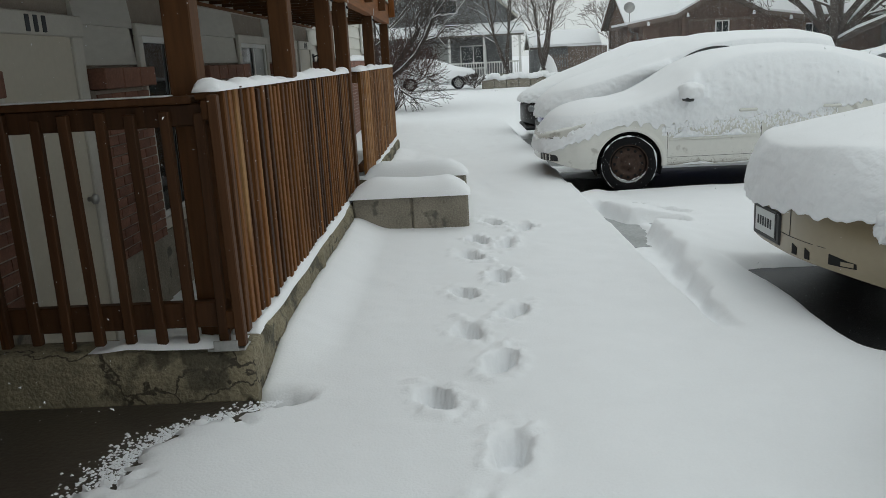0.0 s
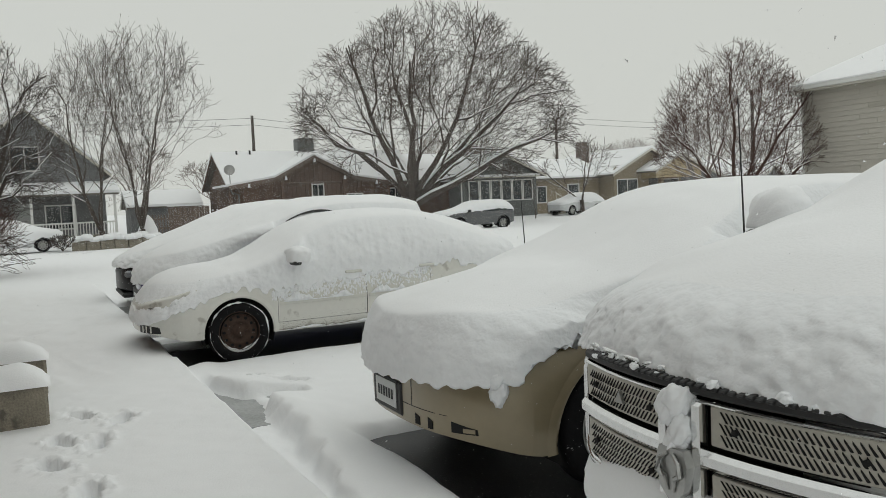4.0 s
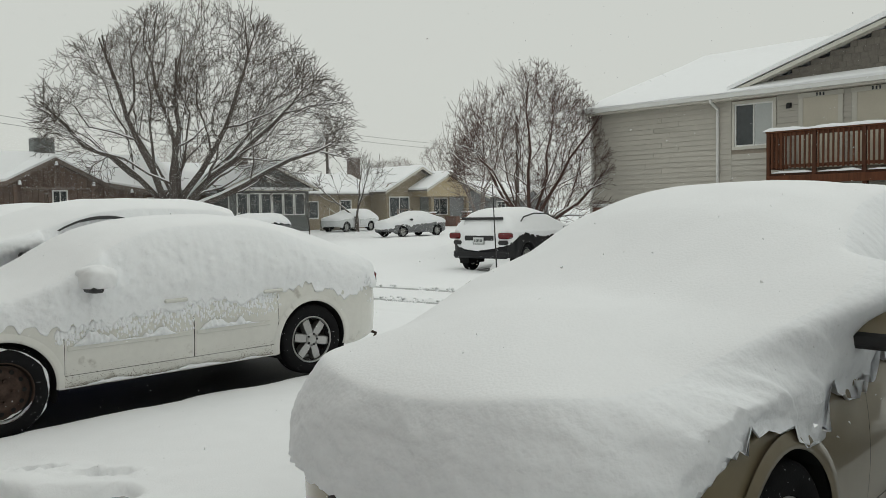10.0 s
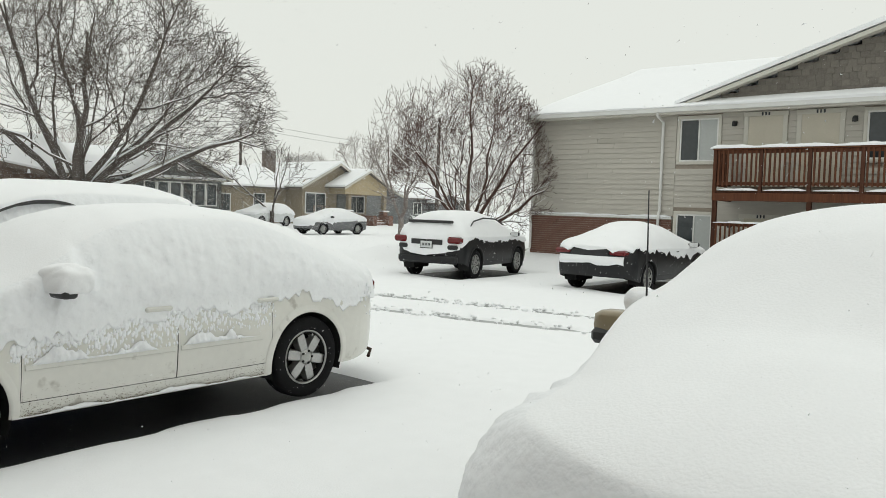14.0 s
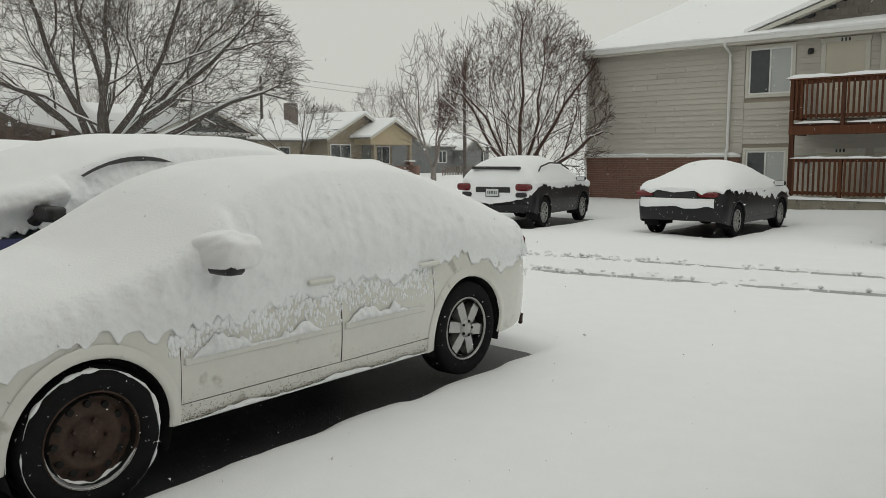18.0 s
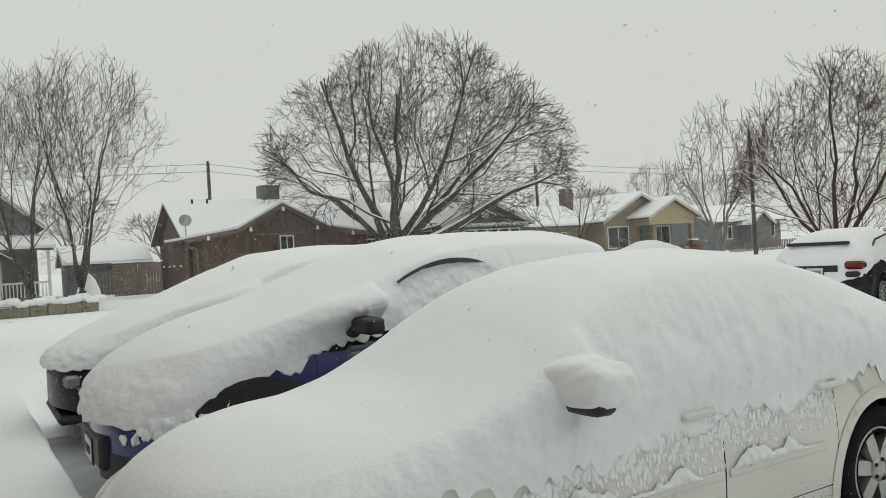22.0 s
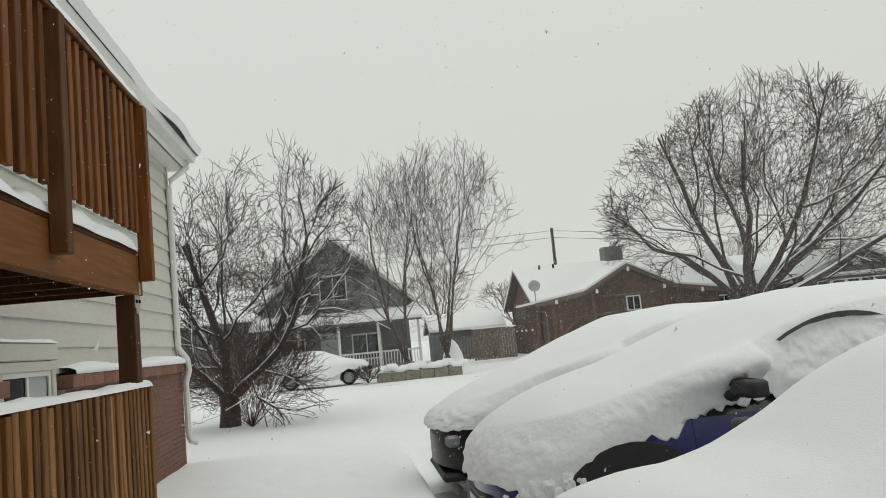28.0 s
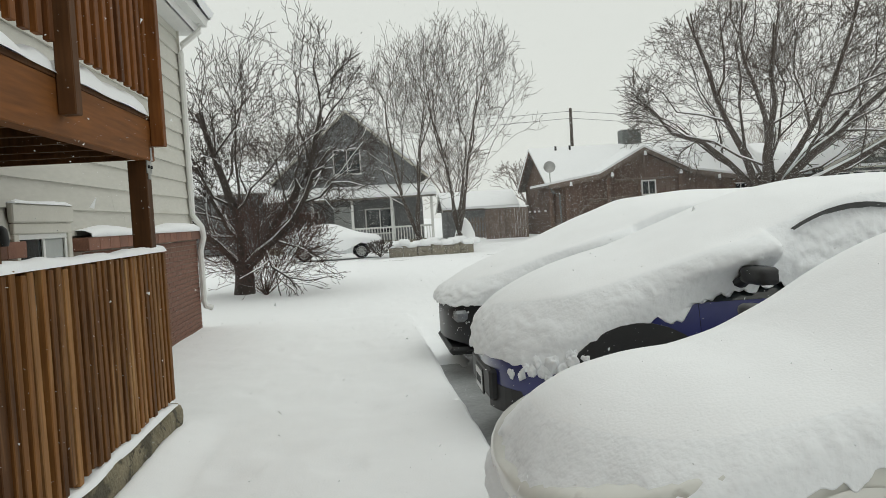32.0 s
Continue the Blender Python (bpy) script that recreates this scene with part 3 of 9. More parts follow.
# loose clods thrown up beside the ruts
rnd, g = random.Random(77), Geo()
for k in range(420):
    rx, dep, wide = RUTS[k % 2]
    y = rnd.uniform(4, 24) if k % 3 else rnd.gauss(14.0, 1.2)
    x, r = float(rut_x(rx, y)) + rnd.choice((-1, 1)) * rnd.uniform(0.06, 0.26), rnd.uniform(0.012, 0.045)
    pts = [(x + r * rnd.uniform(0.7, 1.3) * a, y + r * rnd.uniform(0.7, 1.3) * b, 0.01 + r * rnd.uniform(0.7, 1.2) * e)
           for a, b, e in ((1, 0, 0), (0.5, 0.9, 0.1), (-0.5, 0.9, 0), (-1, 0, 0.1), (-0.5, -0.9, 0), (0.5, -0.9, 0.1), (0, 0, 1), (0, 0, -0.8))]
    g.add(pts, [(i, (i + 1) % 6, 6) for i in range(6)] + [((i + 1) % 6, i, 7) for i in range(6)])
solid("snow_clods", g, SNOW, "loose clods of snow beside the wheel ruts", "snow", "stuff", True)

# ---- the apartment house with the timber porch beside the walk ----
RX, WX, END_Y = -0.06, -1.28, 21.35


def window_unit(name, x, y0, y1, z0, z1, out, label, frame_mat, blind=True, blind_from=0.5):
    """A sliding window in a wall of constant x; out: +1 or -1, the way it faces."""
    w = thing(name, pose(x, 0, 0), label, "window", "windows of the apartment houses", "structure")
    t, d = 0.085, 0.035 * out
    lo, hi = min(0, d), max(0, d)
    for a, b, c, e in ((y0, y1, z1 - t, z1), (y0, y1, z0, z0 + t), (y0, y0 + t, z0 + t, z1 - t), (y1 - t, y1, z0 + t, z1 - t)):
        part("casing", Geo().box((lo, a, c), (hi, b, e), 0.006), frame_mat, w)
    s, ym = 0.045, (y0 + y1) / 2
    a0, a1, c0, c1 = y0 + t, y1 - t, z0 + t, z1 - t
    d2 = 0.018 * out
    lo, hi = min(0, d2), max(0, d2)
    g = Geo()
    for a, b, c, e in ((a0, a1, c1 - s, c1), (a0, a1, c0, c0 + s), (a0, a0 + s, c0 + s, c1 - s), (a1 - s, a1, c0 + s, c1 - s), (ym - s / 2, ym + s / 2, c0 + s, c1 - s)):
        g.box((lo, a, c), (hi, b, e), 0.004)
    part("window_frame", g, TRIM_WHITE, w)
    p = -0.004 * out
    q = -0.012 * out
    part("pane", Geo().box((min(p, q), a0 + s, c0 + s), (max(p, q), ym - s / 2, c1 - s)), GLASS if blind_from > 0 else BLIND, w)
    part("pane", Geo().box((min(p, q), ym + s / 2, c0 + s), (max(p, q), a1 - s, c1 - s)), GLASS if not blind or blind_from <= 0 else BLIND, w)
    return w


def door_unit(name, x, y0, y1, z0, z1, out, label):
    """A flush door with a wide casing and a number board above it."""
    d = thing(name, pose(x, 0, 0), label, "door", "entry doors", "structure")
    t, o = 0.12, 0.04 * out
    lo, hi = min(0, o), max(0, o)
    part("casing", Geo().box((lo, y0, z0), (hi, y0 + t, z1 - t), 0.006), TRIM, d)
    part("casing", Geo().box((lo, y1 - t, z0), (hi, y1, z1 - t), 0.006), TRIM, d)
    part("casing", Geo().box((lo, y0 - 0.02, z1 - t), (hi * 1.1, y1 + 0.02, z1), 0.006), TRIM, d)
    i = 0.022 * out
    g = Geo().box((min(0, i), y0 + t, z0), (max(0, i), y1 - t, z1 - t), 0.003)
    leaf = part("door_leaf", g, DOOR_PAINT, d, "flush cream painted door leaf")
    g = Geo().lathe([(0.0, 0.06), (0.028, 0.055), (0.033, 0.035), (0.014, 0.02), (0.014, 0.0)], 12)
    k = Geo()
    for vx, vy, vz in g.v:
        k.v.append((vy * out + i, y1 - t - 0.08 + vx, z0 + 0.95 + vz))
    k.f = g.f
    part("door_knob", k, METAL, leaf, "round metal door knob", True)
    # the number, drawn as plain bars
    ym = (y0 + y1) / 2
    for j in (-1, 0, 1):
        b = Geo().box((min(o, o + 0.008 * out), ym + j * 0.085 - 0.022, z1 - 0.105), (max(o, o + 0.008 * out), ym + j * 0.085 + 0.022, z1 - 0.018), 0.004)
        part("number_bar", b, INK, d)
    return d


def wall_lamp(x, y, z, out):
    w = thing("wall_lamp", pose(x, y, z), "small dark metal wall lamp beside a door", "wall lamp", "porch lamps")
    part("back_plate", Geo().box((min(0, 0.02 * out), -0.055, -0.07), (max(0, 0.02 * out), 0.055, 0.07), 0.008), PLASTIC, w)
    part("arm", Geo().tube([(0.01 * out, 0, 0.02), (0.09 * out, 0, 0.05), (0.12 * out, 0, 0.03)], 0.012, 8), PLASTIC, w)
    sh = Geo().lathe([(0.02, 0.06), (0.05, 0.03), (0.06, -0.06), (0.05, -0.09)], 14)
    s2 = Geo()
    s2.v, s2.f = [(vx + 0.12 * out, vz, vy) for vx, vy, vz in sh.v], sh.f
    part("shade", s2, PLASTIC, w, smooth=True)
    return w


def clapboards(parent, x, y0, y1, z0, z1, reveal, out, material, cut=()):
    """Overlapping boards along y; cut: (y0, y1, z0, z1) openings that they leave free."""
    n = max(1, round((z1 - z0) / reveal))
    h = (z1 - z0) / n
    for i in range(n):
        a, b = z0 + i * h, z0 + (i + 1) * h
        spans = [(y0, y1)]
        for c0, c1, d0, d1 in cut:
            if d0 < b - 0.02 and d1 > a + 0.02:
                spans = [s for p, q in spans for s in ((p, min(q, c0)), (max(p, c1), q)) if s[1] - s[0] > 0.03]
        for p, q in spans:
            joint = p + (q - p) * (0.35 + 0.3 * ((i * 7) % 5) / 5) if q - p > 3.2 else None
            for u, v in ((p, joint - 0.0015), (joint + 0.0015, q)) if joint else ((p, q),):
                g = Geo()
                o1, o2 = 0.034 * out, 0.006 * out
                vs = [(0, u, a), (o1, u, a), (o2, u, b + 0.006), (0, u, b + 0.006), (0, v, a), (o1, v, a), (o2, v, b + 0.006), (0, v, b + 0.006)]
                g.add([(x + vx, vy, vz) for vx, vy, vz in vs], [(0, 1, 2, 3), (7, 6, 5, 4), (0, 4, 5, 1), (1, 5, 6, 2), (2, 6, 7, 3), (3, 7, 4, 0)])
                part("siding_board", g, material, parent)


def snow_strip(name, x0, x1, y0, y1, z, h, label, step=0.12, lump=0.35, seed=1):
    """A rounded bank of snow along a rail or an edge."""
    g, ys = Geo(), np.arange(y0, y1 + step * 0.5, step)
    m = len(ys)
    rows = []
    for i, y in enumerate(ys):
        k = h * max(0.25, 1 + lump * float(fbm(y * 2.3, seed, seed)) + lump * 0.6 * float(vnoise(y * 9.3, 0.5, seed)))
        if i in (0, m - 1):
            k *= 0.35
        xm, d = (x0 + x1) / 2, (x1 - x0) / 2 * (1 + 0.15 * float(vnoise(y * 3, 2, seed)))
        rows.append([(xm + d * math.cos(a), y, z + k * max(0.0, math.sin(a)) ** 0.7) for a in np.linspace(0, math.pi, 8)])
    for r in rows:
        g.v += r
    for i in range(m - 1):
        for j in range(7):
            g.f.append((i * 8 + j, i * 8 + j + 1, (i + 1) * 8 + j + 1, (i + 1) * 8 + j))
    g.f += [tuple(range(8)), tuple(range((m - 1) * 8 + 7, (m - 1) * 8 - 1, -1))]
    return solid(name, g, SNOW, label, "snow", "stuff", True)


DOORS_L = [(5.72, 6.76), (12.28, 13.28), (13.42, 14.44)]
WINS_L = [(7.62, 8.84), (10.27, 11.55), (15.15, 16.33)]
g = Geo().box((WX - 0.2, 1.5, -0.4), (WX, END_Y, 4.82))
wall_left = solid("wall_west", g, MORTAR, "apartment wall with beige siding over red brick", "wall")
g = Geo().box((WX - 9.0, END_Y - 0.2, -0.4), (WX - 0.2, END_Y, 4.82))
solid("wall_west_end", g, SIDING, "end wall of the porch apartment house", "wall")
cuts = [(a, b, -1, 1.9) for a, b in DOORS_L] + [(a, b, 0.42, 1.9 if a < 15 else 1.74) for a, b in WINS_L]
clapboards(wall_left, WX, 1.6, END_Y, 1.62, 4.78, 0.243, 1, SIDING, cuts)
for k, (a, b) in enumerate(DOORS_L):
    door_unit(f"door_{k + 1}", WX + 0.026, a, b, -0.1, 1.9, 1, "cream apartment door with wide pale casing under the deck")
for k, (a, b) in enumerate(WINS_L):
    window_unit(f"window_{k + 1}", WX + 0.026, a, b, 0.42 if k < 2 else 0.95, 1.9 if k < 2 else 1.74, 1, "white sliding window beside the porch doors", TRIM, True, 0.5)
for y in (5.45, 11.95, 14.72):
    wall_lamp(WX + 0.026, y, 1.66, 1)
tagged(solid("corner_board", Geo().box((WX - 0.01, END_Y - 0.02, 1.6), (WX + 0.05, END_Y + 0.03, 4.78), 0.006), TRIM, "pale corner board of the siding", "trim"))

# brick below, with a projecting ledge
spans = [(1.6, 5.70), (6.78, 7.60), (8.86, 10.25), (11.57, 12.26), (14.46, 15.12), (16.46, END_Y)]
bricks = []
for a, b in spans:
    foot = 0.02 if a > 16 else 0.40
    g = Geo().box((WX, a, foot), (WX + 0.085, b, 1.47))
    back = solid("brick_panel", g, MORTAR, "red brick panel with grey mortar joints", "brick wall")
    led = thing("brick_ledge", pose(0, 0, 0), "projecting red brick ledge on the panel", "brick ledge", "", "structure")
    n = max(1, round((b - a) / 0.30))
    for i in range(n):
        u = a + (b - a) * i / n
        part("brick", Geo().box((WX, u + 0.004, 1.475), (WX + 0.16, u + (b - a) / n - 0.004, 1.60), 0.006), BRICK, led)
    bricks.append((back, a, b))
for k, (a, b) in enumerate(WINS_L[:2]):
    g = Geo().box((WX, a, -0.2), (WX + 0.05, b, 0.41))
    solid("foundation_panel", g, CONCRETE, "bare concrete below the porch window", "foundation")
g = Geo().box((WX, 1.6, -0.3), (WX + 0.07, 5.70, 0.395)).box((WX, 6.78, -0.3), (WX + 0.07, 7.6, 0.395)).box((WX, 8.86, -0.3), (WX + 0.07, 10.25, 0.395))
g.box((WX, 11.57, -0.3), (WX + 0.07, 12.26, 0.395)).box((WX, 14.46, -0.3), (WX + 0.075, 16.45, 0.395)).box((WX, 15.12, 0.395), (WX + 0.02, 16.46, 0.95))
solid("foundation", g, CONCRETE, "grey concrete foundation below the bricks", "foundation")
# snow on the open ledge beyond the porch
g = Geo()
ys = np.arange(16.48, END_Y + 0.05, 0.15)
for i in range(len(ys) - 1):
    h0, h1 = (0.09 + 0.03 * float(vnoise(ys[j] * 1.1, 0, 3)) for j in (i, i + 1))
    v = []
    for y, h in ((ys[i], h0), (ys[i + 1], h1)):
        v += [(WX + 0.02, y, 1.60), (WX + 0.185, y, 1.60), (WX + 0.18, y, 1.60 + h * 0.6), (WX + 0.12, y, 1.60 + h), (WX + 0.02, y, 1.60 + h * 1.15)]
    g.add(v, [(0, 5, 6, 1), (1, 6, 7, 2), (2, 7, 8, 3), (3, 8, 9, 4)])
solid("ledge_snow", g, SNOW, "rounded snow lying on the brick ledge", "snow", "stuff", True)

g = Geo().box((WX + 0.03, 15.12, 1.745), (WX + 0.075, 16.36, 1.895), 0.01)
solid("window_head", g, TRIM, "tall pale board over the porch window", "window head")
snow_strip("head_snow", WX + 0.02, WX + 0.085, 15.12, 16.36, 1.895, 0.03, "thin snow on the board over the window", 0.12, 0.2, 11)

# gutter, roof and downspout
g = Geo().box((WX - 0.3, 1.5, 4.66), (-1.0, END_Y + 0.3, 4.70)).box((-1.02, 1.5, 4.66), (-0.99, END_Y + 0.3, 4.90))
solid("soffit", g, TRIM_WHITE, "white soffit and fascia under the eave", "soffit")
g = Geo()
sec = [(-0.99, 4.78), (-0.86, 4.78), (-0.835, 4.90), (-0.86, 4.90), (-0.875, 4.80), (-0.99, 4.80)]
g.prism(sec, 1, 1.5, END_Y + 0.32)
solid("gutter", g, TRIM_WHITE, "white metal gutter along the eave", "gutter")
g = Geo().tube([(-0.92, END_Y + 0.1, 4.78), (-0.94, END_Y + 0.08, 4.66), (WX + 0.10, END_Y - 0.04, 4.44), (WX + 0.075, END_Y - 0.06, 4.3), (WX + 0.075, END_Y - 0.06, 1.85),
                (WX + 0.20, END_Y - 0.06, 1.66), (WX + 0.22, END_Y - 0.06, 1.5), (WX + 0.16, END_Y - 0.06, 1.3), (WX + 0.16, END_Y - 0.06, 0.52), (WX + 0.18, END_Y - 0.04, 0.44), (WX + 0.27, END_Y + 0.0, 0.40)], 0.045, 8)
solid("downspout", g, TRIM_WHITE, "white downspout at the corner of the brick", "downspout")
g = Geo()
prof = []
ys = list(np.arange(1.5, END_Y + 0.2, 0.3)) + [END_Y + 0.33]
for y in ys:
    e = 0.05 * float(fbm(y * 0.5, 0, 4))
    ov = 0.06 + 0.05 * float(vnoise(y * 0.8, 1, 5))
    prof.append([(-0.86 + ov, y, 4.90), (-0.835 + ov + 0.03, y, 5.0), (-0.88 + ov, y, 5.10 + e), (-1.11, y, 5.20 + e), (-2.5, y, 5.78 + e * 0.5), (-6.0, y, 7.0), (-10.5, y, 5.2)])
for i in range(len(prof) - 1):
    for j in range(6):
        k = len(g.v)
        g.v += [prof[i][j], prof[i + 1][j], prof[i + 1][j + 1], prof[i][j + 1]]
        g.f.append((k, k + 1, k + 2, k + 3))
g.add(prof[-1] + [(-10.5, ys[-1], 4.98), (-6.0, ys[-1], 6.7), (-1.0, ys[-1], 4.85)], [tuple(range(10))])
solid("roof_snow", g, SNOW, "thick snow on the apartment roof", "snow", "stuff")
solid("roof_west", Geo().prism([(-1.02, 4.86), (-6.0, 6.75), (-10.5, 4.95), (-10.5, 4.85), (-6.0, 6.62), (-1.02, 4.72)], 1, 1.5, END_Y + 0.3), SHINGLE_SIDING, "shingled roof under the snow", "roof")

# porch: concrete edge with snow, deck, posts, rails
g = Geo()


def rough_wall(g, a, b, z0, z1, thick, seed):
    """An old concrete edge from plan point a to b (its outer face to the right of the way), worn and uneven."""
    a, b = Vector((*a, 0)), Vector((*b, 0))
    d = (b - a).normalized()
    o, n = Vector((d.y, -d.x, 0)), max(4, int((b - a).length / 0.045))
    prof = [(0.0, z0), (0.0, z0 + (z1 - z0) * 0.35), (0.0, z0 + (z1 - z0) * 0.55), (0.0, z0 + (z1 - z0) * 0.72), (0.0, z1 - 0.09), (0.0, z1 - 0.05), (-0.004, z1 - 0.018), (-0.022, z1), (-0.08, z1 + 0.003), (-thick, z1)]
    base = len(g.v)
    for i in range(n + 1):
        p = a + (b - a) * i / n
        s = (b - a).length * i / n
        for u, z in prof:
            k = 0.014 * float(fbm(s * 5, z * 6, seed)) + 0.012 * float(vnoise(s * 19, z * 19, seed + 3))
            chip = 0.03 * max(0.0, float(fbm(s * 2.6, seed, seed + 5)) - 0.35) * (z > z1 - 0.06)
            q = p + o * (u + (k - chip if u > -0.05 else 0))
            g.v.append((q.x, q.y, z - (0.6 * chip if u > -0.05 else 0)))
    m = len(prof)
    g.f += [(base + i * m + j, base + i * m + j + 1, base + (i + 1) * m + j + 1, base + (i + 1) * m + j) for i in range(n) for j in range(m - 1)]
    g.f += [tuple(base + j for j in range(m)), tuple(base + n * m + j for j in reversed(range(m)))]


rough_wall(g, (RX + 0.06, 9.45), (RX + 0.06, 5.32), -0.4, 0.335, 0.2, 3)
g.v = [(2 * (RX + 0.06) - x, y, z) for x, y, z in g.v]
k0 = len(g.v)
rough_wall(g, (RX + 0.06, 14.82), (RX + 0.06, 10.32), -0.4, 0.335, 0.2, 9)
g.v[k0:] = [(2 * (RX + 0.06) - x, y, z) for x, y, z in g.v[k0:]]
rough_wall(g, (WX, 5.31), (RX + 0.05, 5.31), -0.4, 0.332, 0.19, 14)
solid("porch_curb", g, CONCRETE_OLD, "cracked mossy concrete edge of the porch", "concrete edge", "structure", True)
g = Geo()
nn = 16
for i in range(nn + 1):
    for j in range(9):
        x, y = -0.75 + 0.70 * i / nn, 5.31 + 0.17 * j / 8
        e = min(1.0, 6 * min(i / nn, 1.02 - i / nn), 5 * min(j / 8, 1 - j / 8) + 0.3)
        g.v.append((x, y - 0.012 * float(vnoise(x * 9, 1, 5)), 0.335 + 0.028 * max(0, e) * (0.8 + 0.5 * float(fbm(x * 7, y * 7, 6)))))
g.f = [(i * 9 + j, i * 9 + j + 1, (i + 1) * 9 + j + 1, (i + 1) * 9 + j) for i in range(nn) for j in range(8)]
solid("curb_snow", g, SNOW, "thin patch of snow on the cracked porch corner", "snow", "stuff", True)
g = Geo().box((WX, 5.5, -0.4), (RX - 0.14, 14.8, -0.11))
solid("porch_floor", g, CONCRETE, "grey concrete porch floor", "floor")


for a, b in ((5.5, 9.42), (10.35, 14.80)):
    snow_strip("edge_snow", RX - 0.12, RX + 0.05, a, b, 0.33, 0.05, "thin snow on the concrete porch edge", seed=2)


def post(name, x, y, z0, z1, w, material, root, top=0.0):
    return part(name, Geo().box((x - w / 2, y - w / 2, z0), (x + w / 2, y + w / 2, z1), 0.006), material, root)


BAL = [Geo().box((-0.018, -0.019 + d0, 0), (0.018, 0.019 + d1, 1.0), 0.004).mesh("baluster", WOOD_PALE if k == 1 else WOOD_OLD)
       for k, (d0, d1) in enumerate(((0, 0.004), (-0.004, 0), (0.003, 0.003), (0, 0)))]


BAL_DECK = [Geo().box((-0.018, -0.019, 0), (0.018, 0.021 + d, 1.0), 0.004).mesh("baluster", WOOD) for d in (0.0, 0.003)]
BAL_FAR = [Geo().box((-0.018, -0.019, 0), (0.018, 0.021 + d, 1.0), 0.004).mesh("baluster", WOOD_FAR) for d in (0.0, 0.003)]
BAL_DARK = Geo().box((-0.018, -0.02, 0), (0.018, 0.022, 1.0), 0.004).mesh("baluster", WOOD_DEEP)
BAL_FIRST = [Geo().box((-0.018, -0.019, 0), (0.018, 0.021 + d, 1.0), 0.004).mesh("baluster", WOOD_AGED) for d in (0.0, 0.003, -0.003)]


def balusters(root, x, y0, y1, z0, z1, gap, rough=0.0, along="y", wide=(1.0, 1.2), kinds=BAL):
    n = max(1, round((y1 - y0) / gap))
    for i in range(n):
        y = y0 + (y1 - y0) * (i + 0.5) / n + random.uniform(-rough, rough) * 0.25
        ob = new("baluster", random.choice(kinds))
        ob.parent = root
        lean = random.uniform(-1, 1) * rough * 28
        w = random.uniform(*wide)
        m = pose(x, y, z0 + random.uniform(-1, 1) * rough * 0.5, lean if along == "y" else 0, 0 if along == "y" else lean, 0 if along == "y" else 90)
        ob.matrix_basis = m @ Matrix.Diagonal((1.0, w, z1 - z0, 1))


rail = thing("porch_railing", pose(0, 0, 0), "stained cedar porch railing with rough uneven balusters on concrete", "railing", "porch railings")
for a, b in ((5.33, 9.42), (10.36, 14.80)):
    part("top_rail", Geo().box((RX - 0.05, a, 1.35), (RX + 0.0, b, 1.435), 0.006), WOOD_DARK, rail)
    part("cap_rail", Geo().box((RX - 0.07, a, 1.436), (RX - 0.002, b, 1.466), 0.006), WOOD_DARK, rail)
    part("bottom_rail", Geo().box((RX - 0.05, a, 0.42), (RX + 0.0, b, 0.505), 0.006), WOOD_DARK, rail)
    balusters(rail, RX + 0.02, a + 0.02, b - 0.01, 0.385, 1.466, 0.098, 0.03, wide=(0.95, 1.35) if a < 6 else (1.15, 1.65), kinds=BAL_FIRST if a < 6 else BAL)
for a, b in ((5.3, 9.45), (10.34, 14.83)):
    snow_strip("rail_snow", RX - 0.07, RX + 0.045, a, b, 1.466, 0.045, "lumpy snow on the porch railing", 0.035, 0.4, 4 if a < 6 else 6)
end_rail = thing("porch_end_railing", pose(0, 0, 0), "stained cedar end railing of the porch by the entry pad", "railing", "porch railings")
part("top_rail", Geo().box((WX + 0.06, 5.37, 1.325), (RX - 0.05, 5.42, 1.42), 0.006), WOOD_DEEP, end_rail)
part("cap_rail", Geo().box((WX + 0.06, 5.335, 1.421), (RX - 0.09, 5.46, 1.452), 0.006), WOOD_DEEP, end_rail)
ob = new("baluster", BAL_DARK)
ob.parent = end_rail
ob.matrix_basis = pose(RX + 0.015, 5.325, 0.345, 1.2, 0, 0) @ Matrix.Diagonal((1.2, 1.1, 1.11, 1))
part("bottom_rail", Geo().box((WX + 0.06, 5.37, 0.42), (RX - 0.05, 5.42, 0.54), 0.006), WOOD_DEEP, end_rail)
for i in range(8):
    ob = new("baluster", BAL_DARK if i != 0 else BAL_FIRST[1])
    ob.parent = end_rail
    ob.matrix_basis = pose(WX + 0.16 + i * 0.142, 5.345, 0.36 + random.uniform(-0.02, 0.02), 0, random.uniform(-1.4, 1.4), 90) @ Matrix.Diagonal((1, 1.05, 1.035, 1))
g = Geo()
g.box((WX + 0.06, 5.36, 1.452), (RX - 0.2, 5.45, 1.458), 0.005)
solid("rail_snow", g, SNOW, "thin wind-blown snow on the end railing", "snow", "stuff")
brk = thing("post_bracket", pose(RX - 0.05, 5.34, 0.33), "galvanised metal foot of the corner post", "bracket")
part("plate", Geo().box((-0.085, -0.05, 0.0), (0.085, 0.05, 0.012), 0.003), METAL, brk)
part("flange", Geo().box((-0.055, -0.052, 0.0), (0.055, -0.046, 0.05), 0.002), METAL, brk)

